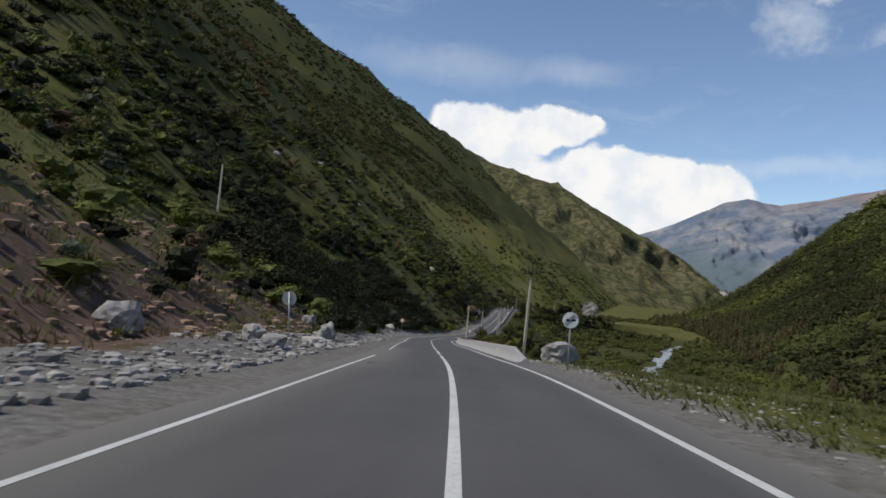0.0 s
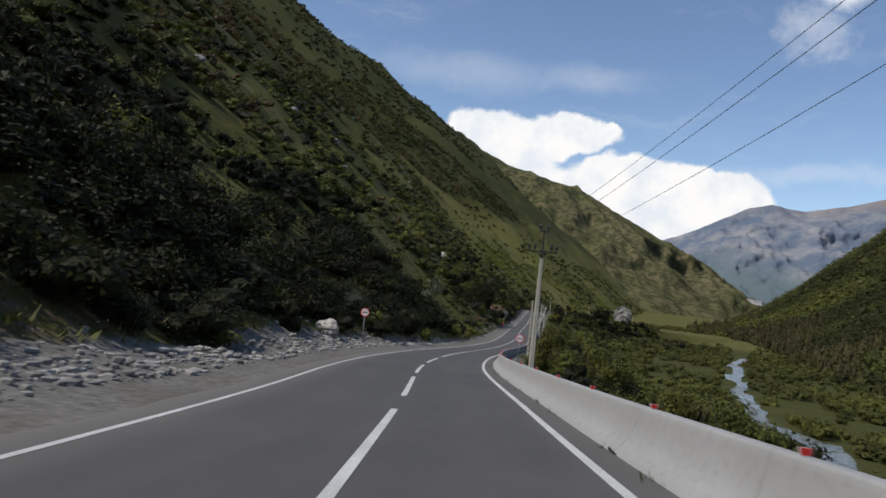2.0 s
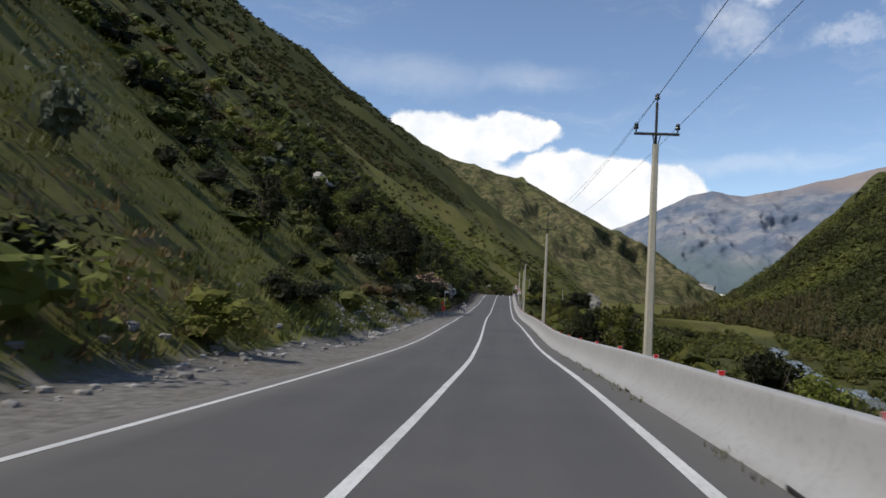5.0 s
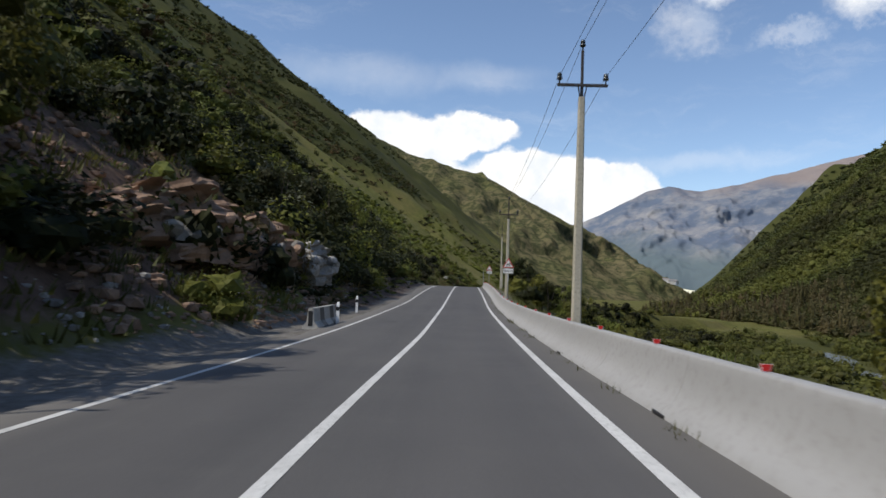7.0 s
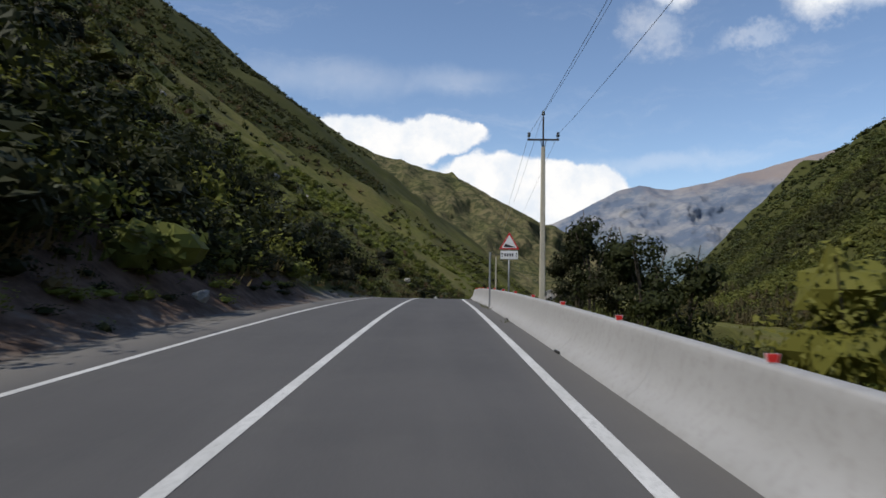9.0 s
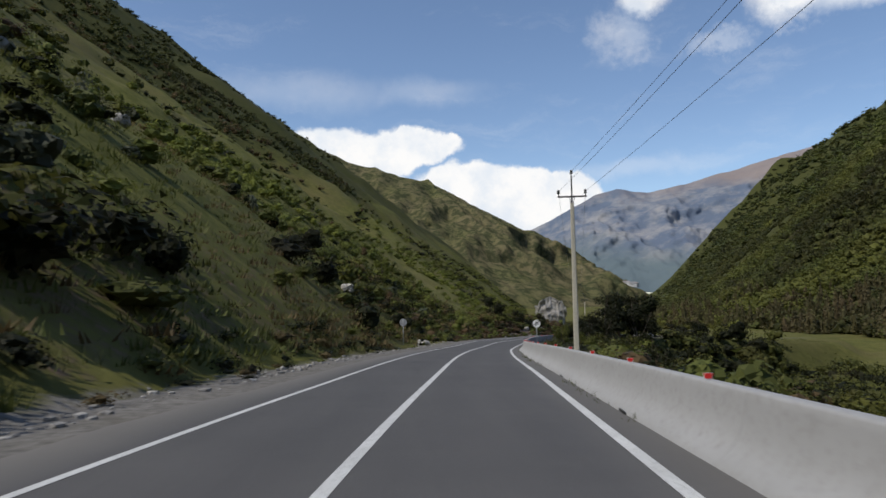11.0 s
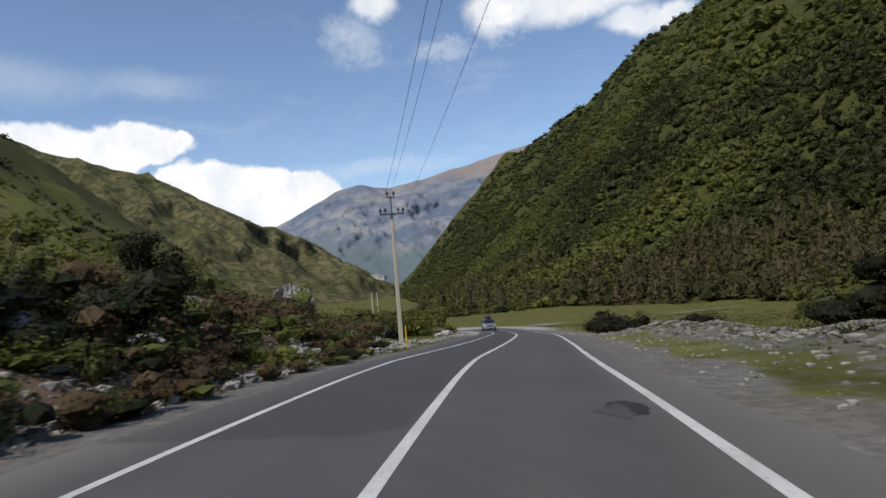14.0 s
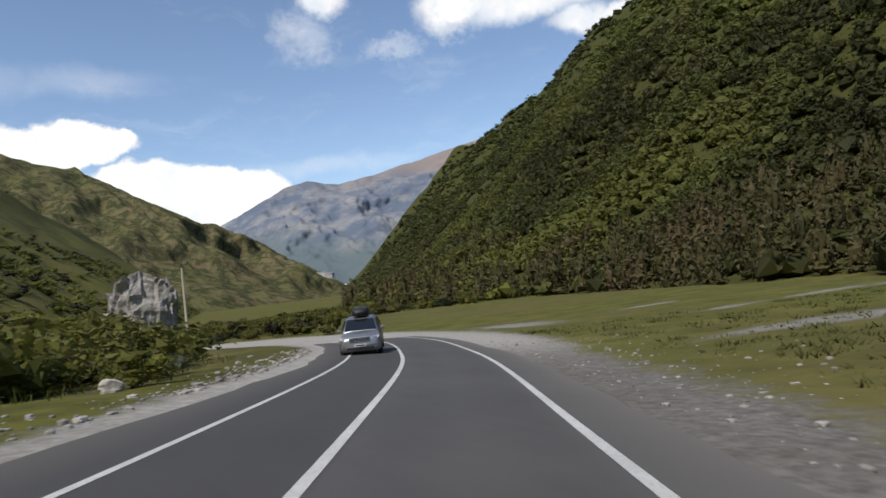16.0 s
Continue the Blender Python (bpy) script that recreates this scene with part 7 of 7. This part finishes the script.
round_sign(421.6, -7.0, over_ground(421.6, -7.0, 2.1), "back", "grey back of a round road sign on a post", 180, 0.34)


# ---- posts, old barrier block and rags on the left verge ----
def marker_post(s, d):
    p = on_road(s, d)
    ob = empty("marker_post", (p[0], p[1], ground_at(p[0], p[1])), heading(s))
    bm = bmesh.new()
    vs = []
    for z, w in ((-0.2, 0.06), (0.80, 0.06), (0.86, 0.045)):
        vs.append([bm.verts.new((x * w, y * w * 0.55, z + (0.05 * y if z > 0.8 else 0))) for x, y in ((-1, -1), (1, -1), (1, 1), (-1, 1))])
    for a, b in zip(vs, vs[1:]):
        for i in range(4):
            bm.faces.new((a[i], a[(i + 1) % 4], b[(i + 1) % 4], b[i]))
    bm.faces.new(vs[-1])
    bmesh.ops.recalc_face_normals(bm, faces=bm.faces)
    part("post", bm, MAT["white"], ob)
    bm = bmesh.new()
    add_box(bm, (0.126, 0.074, 0.16), (0, 0, 0.64), Matrix.Rotation(radians(8), 3, "Y"))
    part("band", bm, MAT["black"], ob, "black band")
    return tagged(ob, "white roadside marker post with a black band", "marker post", group="marker posts")


for s, d in ((263.1, -3.66), (272.8, -4.45)):
    marker_post(s, d)

p = on_road(262.0, -4.05)
block = empty("barrier_block", (p[0], p[1], ground_at(p[0], p[1])), heading(261.8))
bm = bmesh.new()
prof = [(-0.30, 0.0), (-0.30, 0.08), (-0.14, 0.28), (-0.09, 0.76), (0.09, 0.76), (0.14, 0.28), (0.30, 0.08), (0.30, 0.0)]
rings = [[bm.verts.new((x, y, z)) for x, z in prof] for y in (-2.0, 0.0, 2.0)]
for a, b in zip(rings, rings[1:]):
    for i in range(len(prof) - 1):
        bm.faces.new((a[i], b[i], b[i + 1], a[i + 1]))
bm.faces.new(rings[0])
bm.faces.new(rings[-1][::-1])
bmesh.ops.recalc_face_normals(bm, faces=bm.faces)
part("body", bm, MAT["old_concrete"], block)
for y0 in (-0.6, 1.2):
    bm = bmesh.new()
    q = [(0.305, 0.02), (0.305, 0.085), (0.148, 0.283), (0.098, 0.755)]
    a = [bm.verts.new((x, y0 - 0.35, z)) for x, z in q]
    b = [bm.verts.new((x, y0 + 0.35, z)) for x, z in q]
    for i in range(3):
        bm.faces.new((a[i], b[i], b[i + 1], a[i + 1]))
    bmesh.ops.recalc_face_normals(bm, faces=bm.faces)
    part("stripe", bm, MAT["black"], block, "faded black painted stripe")
bm = bmesh.new()
add_box(bm, (0.16, 0.012, 0.55), (0.0, -2.007, 0.40), None, 0.003)
part("end_board", bm, MAT["black"], block, "dark end plate")
tagged(block, "old grey concrete barrier block with black stripes", "barrier")


def small_post(s, d, h, mat, label, flag=False):
    p = on_road(s, d)
    ob = empty("post_sign" if flag else "marker_stake", (p[0], p[1], ground_at(p[0], p[1])), heading(s))
    bm = bmesh.new()
    add_rod(bm, (0, 0, -0.3), (0, 0, h), 0.04, 0.035, 10)
    part("post", bm, MAT[mat], ob)
    if flag:
        bm = bmesh.new()
        add_box(bm, (0.50, 0.03, 0.20), (0.20, 0, h), None, 0.006)
        part("board", bm, MAT["galvanised"], ob, "small grey board")
    return tagged(ob, label, "post")


small_post(242.7, -4.95, 2.85, "galvanised", "thin steel post with a small board under the trees", True)
small_post(500.6, -4.7, 1.1, "yellow", "short yellow painted stake in the dry grass")


def rag(s, d, h, size):
    """A crumpled piece of red cloth tied to a stick."""
    p = on_road(s, d)
    ob = empty("red_rag", (p[0], p[1], ground_at(p[0], p[1])), 20)
    bm = bmesh.new()
    add_rod(bm, (0, 0, -0.2), (0.03, 0, h), 0.018, 0.014, 7)
    part("stick", bm, MAT["bark"], ob)
    v, f = [], []
    for i in range(9):
        for j in range(7):
            u, w = i / 8 - 0.5, j / 6
            v.append((u * size * 0.7 * (1 - 0.3 * w) + 0.05, 0.06 * math.sin(u * 17 + w * 3), h - w * size + 0.04 * math.sin(u * 9)))
    f = [(i * 7 + j, i * 7 + j + 1, (i + 1) * 7 + j + 1, (i + 1) * 7 + j) for i in range(8) for j in range(6)]
    cl = mesh_obj("cloth", v, f, MAT["red"], ob)
    so = cl.modifiers.new("thick", "SOLIDIFY")
    so.thickness = 0.008
    return tagged(ob, "bright red cloth hung on a stick in the bushes", "cloth")


rag(239.8, -4.85, 1.25, 0.50)
rag(239.5, -4.95, 1.75, 0.32)


# ---- river ----
def build_river():
    """Shallow grey water with broken edges, winding along the valley bottom."""
    ys = np.arange(-60, 430, 3.0)
    v, f = [], []
    for k, y in enumerate(ys):
        xm = float(river_x(y)) + 1.6 * math.sin(y * 0.11) + 1.1 * math.sin(y * 0.047)
        half = 2.6 + 0.7 * math.sin(y * 0.17 + 1) + 0.5 * math.sin(y * 0.41)
        z = max(float(ground_height(np.array([xm]), np.array([y]))[0]), float(ground_height(np.array([xm + half * 0.7]), np.array([y]))[0])) + 0.10
        for j in range(7):
            u = j / 6 * 2 - 1
            v.append((xm + u * half, y + 0.25 * math.sin(5 * u + y), z + 0.05 * math.sin(3 * u + 0.7 * y)))
        if k:
            for j in range(6):
                a = (k - 1) * 7 + j
                f.append((a, a + 1, a + 8, a + 7))
    ob = mesh_obj("water", v, f, MAT["water"], smooth=True)
    tagged(ob, "shallow pale grey mountain river with broken water", "river", kind="structure")


build_river()


# ---- oncoming car ----
def skin(sections, outline):
    """A closed body: rings across, one for each section along the car, capped at both ends."""
    bm = bmesh.new()
    rings = [[bm.verts.new(p) for p in outline(*q)] for q in sections]
    for a, b in zip(rings, rings[1:]):
        n = len(a)
        for i in range(n):
            bm.faces.new((a[i], a[(i + 1) % n], b[(i + 1) % n], b[i]))
    bm.faces.new(rings[0])
    bm.faces.new(rings[-1][::-1])
    bmesh.ops.recalc_face_normals(bm, faces=bm.faces)
    return bm


def plate_between(pts, out, thick=0.012):
    """A pane over four or more corners, set off along out."""
    bm = bmesh.new()
    o = Vector(out).normalized()
    a = [bm.verts.new(Vector(p) + o * thick) for p in pts]
    b = [bm.verts.new(Vector(p) - o * 0.01) for p in pts]
    bm.faces.new(a)
    bm.faces.new(b[::-1])
    n = len(a)
    for i in range(n):
        bm.faces.new((a[i], b[i], b[(i + 1) % n], a[(i + 1) % n]))
    bmesh.ops.recalc_face_normals(bm, faces=bm.faces)
    return bm


def make_car(s, d):
    ob = empty("car", on_road(s, d), heading(s) - 2.0)

    def low(y, w, z0, z1, crown):
        half = [(w * 0.90, z0), (w, z0 + 0.14), (w * 1.0, (z0 + z1) / 2), (w * 0.985, z1 - 0.20), (w * 0.93, z1 - 0.06), (w * 0.80, z1), (w * 0.4, z1 + crown)]
        return [(x, y, z) for x, z in half] + [(-x, y, z) for x, z in half[::-1]]
    body = part("body", skin([(-2.37, 0.70, 0.44, 0.74, 0.02), (-2.33, 0.80, 0.34, 0.86, 0.03), (-2.18, 0.89, 0.27, 0.95, 0.05), (-1.8, 0.93, 0.25, 1.02, 0.05),
                              (-1.1, 0.94, 0.24, 1.09, 0.04), (0.0, 0.945, 0.24, 1.11, 0.02), (1.3, 0.945, 0.24, 1.14, 0.02), (2.05, 0.92, 0.27, 1.14, 0.02), (2.3, 0.84, 0.34, 1.06, 0.02), (2.36, 0.76, 0.42, 0.95, 0.0)], low),
                MAT["silver_paint"], ob, "silver metallic paint", True)

    def cab(y, w0, w1, z0, z1):
        half = [(w0, z0), (w0 * 0.4 + w1 * 0.6, z0 + (z1 - z0) * 0.6), (w1, z1 - 0.05), (w1 * 0.85, z1), (w1 * 0.4, z1 + 0.015)]
        return [(x, y, z) for x, z in half] + [(-x, y, z) for x, z in half[::-1]]
    part("cabin", skin([(-1.20, 0.84, 0.82, 1.00, 1.08), (-0.42, 0.86, 0.67, 1.02, 1.66), (0.2, 0.87, 0.69, 1.03, 1.725), (1.3, 0.86, 0.68, 1.05, 1.71), (1.9, 0.84, 0.64, 1.05, 1.62), (2.22, 0.80, 0.76, 1.05, 1.14)], cab),
         MAT["silver_paint"], ob, "", True)
    part("windscreen", plate_between([(-0.74, -1.12, 1.13), (0.74, -1.12, 1.13), (0.63, -0.47, 1.61), (-0.63, -0.47, 1.61)], (0, -0.6, 0.8), 0.03), MAT["dark_glass"], ob, "dark reflecting glass")
    part("rear_window", plate_between([(-0.68, 2.20, 1.18), (0.68, 2.20, 1.18), (0.58, 1.94, 1.57), (-0.58, 1.94, 1.57)], (0, 0.85, 0.5), 0.03), MAT["dark_glass"], ob, "dark reflecting glass")
    for sx in (-1, 1):
        for y0, y1 in ((-0.80, 0.12), (0.18, 1.05), (1.11, 1.85)):
            top0 = 0.0 if y0 > -0.5 else 0.38
            part("side_window", plate_between([(sx * 0.865, y0, 1.14), (sx * 0.865, y1, 1.15), (sx * 0.72, y1 - (0.1 if y1 > 1.5 else 0), 1.60), (sx * 0.72, y0 + top0, 1.60)], (sx, 0, 0.32), 0.035), MAT["dark_glass"], ob, "dark reflecting glass")
        bm = bmesh.new()
        add_box(bm, (0.20, 0.12, 0.15), (sx * 1.02, -0.82, 1.17), bevel=0.035)
        part("wing_mirror", bm, MAT["silver_paint"], ob)
        part("headlight", plate_between([(sx * 0.50, -2.345, 0.80), (sx * 0.84, -2.22, 0.83), (sx * 0.88, -2.10, 0.93), (sx * 0.58, -2.27, 0.915)], (sx * 0.3, -1, 0.25), 0.03), MAT["lens"], ob, "clear headlight lens")
        bm = bmesh.new()
        add_box(bm, (0.16, 0.03, 0.09), (sx * 0.66, -2.335, 0.50), bevel=0.02)
        part("fog_light", bm, MAT["lens"], ob)
        bm = bmesh.new()
        add_rod(bm, (sx * 0.62, -0.2, 1.76), (sx * 0.62, 1.5, 1.75), 0.02, 0.02, 8)
        part("roof_rail", bm, MAT["black"], ob)
        for y in (-1.45, 1.42):
            bm = bmesh.new()
            for k in range(28):
                a0, a1 = math.pi * (k / 28) - 0.15, math.pi * ((k + 1) / 28) - 0.15
                p = [(sx * 0.952, y + math.cos(a) * r, 0.36 + math.sin(a) * r) for a, r in ((a0, 0.36), (a1, 0.36), (a1, 0.43), (a0, 0.43))]
                vs = [bm.verts.new(q) for q in p]
                bm.faces.new(vs)
            part("wheel_arch", bm, MAT["black"], ob, "black plastic arch trim")
            wheel = empty("wheel", (sx * 0.84, y, 0.36))
            wheel.parent = ob
            turn = pose(0, 0, 0, 0, 90 * sx, 0)
            bm = bmesh.new()
            lathe(bm, [(0.24, -0.10), (0.33, -0.11), (0.36, -0.08), (0.36, 0.08), (0.33, 0.11), (0.24, 0.115)], (0, 0, 0), 28)
            bm.transform(turn)
            part("tyre", bm, MAT["tyre"], wheel, "black rubber tyre", True)
            bm = bmesh.new()
            lathe(bm, [(0.0, 0.07), (0.06, 0.09), (0.07, 0.075), (0.235, 0.08), (0.245, 0.11), (0.245, -0.08)], (0, 0, 0), 24)
            for k in range(5):
                a = k * 2 * math.pi / 5
                add_box(bm, (0.16, 0.05, 0.03), (0.14 * math.cos(a), 0.14 * math.sin(a), 0.095), Matrix.Rotation(a, 4, "Z"))
            bm.transform(turn)
            part("rim", bm, MAT["galvanised"], wheel, "grey alloy rim")
    bm = bmesh.new()
    add_box(bm, (0.92, 0.03, 0.20), (0, -2.365, 0.80), bevel=0.012)
    grille = part("grille", bm, MAT["black"], ob, "black grille with chrome bars")
    for z in (0.74, 0.80, 0.86):
        bm = bmesh.new()
        add_box(bm, (0.90, 0.02, 0.025), (0, -2.388, z), bevel=0.006)
        part("grille_bar", bm, MAT["chrome"], grille, "chrome bar")
    bm = bmesh.new()
    add_box(bm, (1.25, 0.05, 0.13), (0, -2.35, 0.43), bevel=0.02)
    part("air_intake", bm, MAT["black"], ob)
    bm = bmesh.new()
    add_box(bm, (0.52, 0.012, 0.112), (0, -2.388, 0.56), bevel=0.004)
    part("number_plate", bm, MAT["plate"], ob, "white plate with a plain dark bar")
    bm = bmesh.new()
    add_box(bm, (0.40, 0.004, 0.05), (0, -2.397, 0.56))
    part("plate_bar", bm, MAT["black"], ob)
    for y in (0.0, 1.1):
        bm = bmesh.new()
        add_box(bm, (1.26, 0.05, 0.03), (0, y, 1.785), bevel=0.008)
        part("cross_bar", bm, MAT["black"], ob)
    tagged(ob, "silver estate car with a dark roof box, facing the camera's way", "car")

    def tub(y, w, z0, z1):
        half = [(w * 0.85, z0), (w, z0 + 0.08), (w * 0.95, z1 - 0.08), (w * 0.75, z1)]
        return [(x, y, z) for x, z in half] + [(-x, y, z) for x, z in half[::-1]]
    bm = skin([(-0.55, 0.22, 1.86, 1.98), (-0.45, 0.34, 1.81, 2.08), (-0.1, 0.39, 1.80, 2.15), (1.2, 0.39, 1.80, 2.17), (1.45, 0.36, 1.81, 2.12), (1.52, 0.28, 1.88, 2.04)], tub)
    box = part("roof_box", bm, MAT["black"], ob, "dark grey plastic roof box", True)
    bm = bmesh.new()
    add_box(bm, (0.80, 1.8, 0.012), (0, 0.5, 1.955))
    part("lid_seam", bm, MAT["tyre"], box)
    ob["label"] = "silver estate car with a dark roof box on the road"


make_car(566.0, -1.75)


# ---- weeds along the foot of the barrier, black boxes for the shade in its drain gaps ----
def barrier_weeds():
    out = []
    for k in range(260):
        s = float(BARRIER_START + 4 + RNG.rand() * 425)
        if RNG.rand() > 0.35 + 0.65 * (shallow_noise(np.array(s), np.array(0.0), 14.0, 811) > 0):
            continue
        d = float(barrier_line(s)) - 0.02 - 0.06 * float(RNG.rand())
        base = Vector(on_road(s, d, 0.0))
        for j in range(14):
            a, h = RNG.rand() * 6.283, 0.03 + 0.09 * RNG.rand()
            w = 0.009
            o = Vector((RNG.normal() * 0.10, RNG.normal() * 0.18, 0))
            t = Vector((math.cos(a) * h * 0.7, math.sin(a) * h * 0.7, h))
            n = Vector((-math.sin(a) * w, math.cos(a) * w, 0))
            out.append([base + o - n, base + o + n, base + o + t])
    ob = new("barrier_weeds", tri_mesh("barrier_weeds", np.array(out), MAT["grass"]))
    tagged(ob, "sparse weeds growing along the foot of the barrier", "weeds", kind="stuff")


barrier_weeds()
for k in range(count):
    if k % 2 == 0 or k < 3:
        continue
    s = BARRIER_START + 4.0 * k
    bm = bmesh.new()
    # The barrier is not cut: a black box paints the hollow's shade.
    add_box(bm, (0.024, 0.42, 0.05), (0.006, 0, 0.022), bevel=0.008)
    bm.transform(Matrix.Translation(on_road(s, float(barrier_line(s)))) @ pose(0, 0, 0, 0, 0, heading(s)))
    tagged(part("drain_gap", bm, MAT["black"]), "black box standing for the dark hollow of a barrier drain gap", "drain gap", group="barrier drain gaps")


# ---- hamlet far down the valley ----
def make_house(x, y, z, w, l, h, turn):
    ob = empty("house", (x, y, z), turn)
    bm = bmesh.new()
    add_box(bm, (w, l, h + 4), (0, 0, h / 2 - 2))
    part("wall", bm, MAT["wall_white"], ob)
    bm = bmesh.new()
    e = 0.6
    vs = [bm.verts.new(p) for p in ((-w / 2 - e, -l / 2 - e, h - 0.2), (w / 2 + e, -l / 2 - e, h - 0.2), (w / 2 + e, l / 2 + e, h - 0.2), (-w / 2 - e, l / 2 + e, h - 0.2), (0, -l / 2 - e, h + w * 0.28), (0, l / 2 + e, h + w * 0.28))]
    for q in ((0, 1, 4), (1, 2, 5, 4), (2, 3, 5), (3, 0, 4, 5), (3, 2, 1, 0)):
        bm.faces.new([vs[i] for i in q])
    part("roof", bm, MAT["roof_grey"], ob)
    for sx in (-1, 1):
        for k in range(3):
            bm = bmesh.new()
            add_box(bm, (0.1, 1.4, 1.6), (sx * (w / 2 + 0.02), (k - 1) * l * 0.3, h * 0.55))
            part("window", bm, MAT["dark_glass"], ob)
    return tagged(ob, "white rendered house with a grey roof in the distance", "house", group="hamlet in the valley")


for dx, dy, w, l, h, turn in ((0, 0, 12, 34, 9, 70), (-30, 40, 11, 20, 7, 50), (34, 25, 11, 22, 7, 85), (60, 70, 10, 16, 6, 30), (-52, 15, 10, 16, 6, 20)):
    make_house(600 + dx, 2072 + dy, 4.0, w, l, h, turn)


# ---- dark stains and patches on the asphalt ----
MAT["stain"] = two_scale("tar_stain", (0.052, 0.051, 0.051), (0.066, 0.064, 0.064), (0.085, 0.082, 0.080), 1.2, 22.0, 0.8, 0.2, 0.004)
for k, (s, d, rs, rd) in enumerate(((477.6, 2.45, 0.55, 0.20), (527.0, 2.6, 0.6, 0.28), (264.5, -1.6, 0.7, 0.28), (389.0, -1.2, 0.9, 0.3), (24.0, -2.75, 0.5, 0.16), (334.0, 1.2, 0.6, 0.2))):
    rng = np.random.RandomState(700 + k)
    ring = []
    for j in range(26):
        a = j / 26 * 2 * math.pi
        r = 1 + 0.22 * math.sin(3 * a + k) + 0.14 * math.sin(7 * a + 2 * k) + 0.10 * rng.normal()
        ring.append(Vector(on_road(s + rs * r * math.cos(a), d + rd * r * math.sin(a), 0.0045)))
    mid = Vector(on_road(s, d, 0.0045))
    ob = mesh_obj("asphalt_stain", [mid] + ring, [(0, j + 1, (j + 1) % 26 + 1) for j in range(26)], MAT["stain"])
    tagged(ob, "dark tar stain on the worn asphalt", "road stain", group="stains on the asphalt", kind="structure")
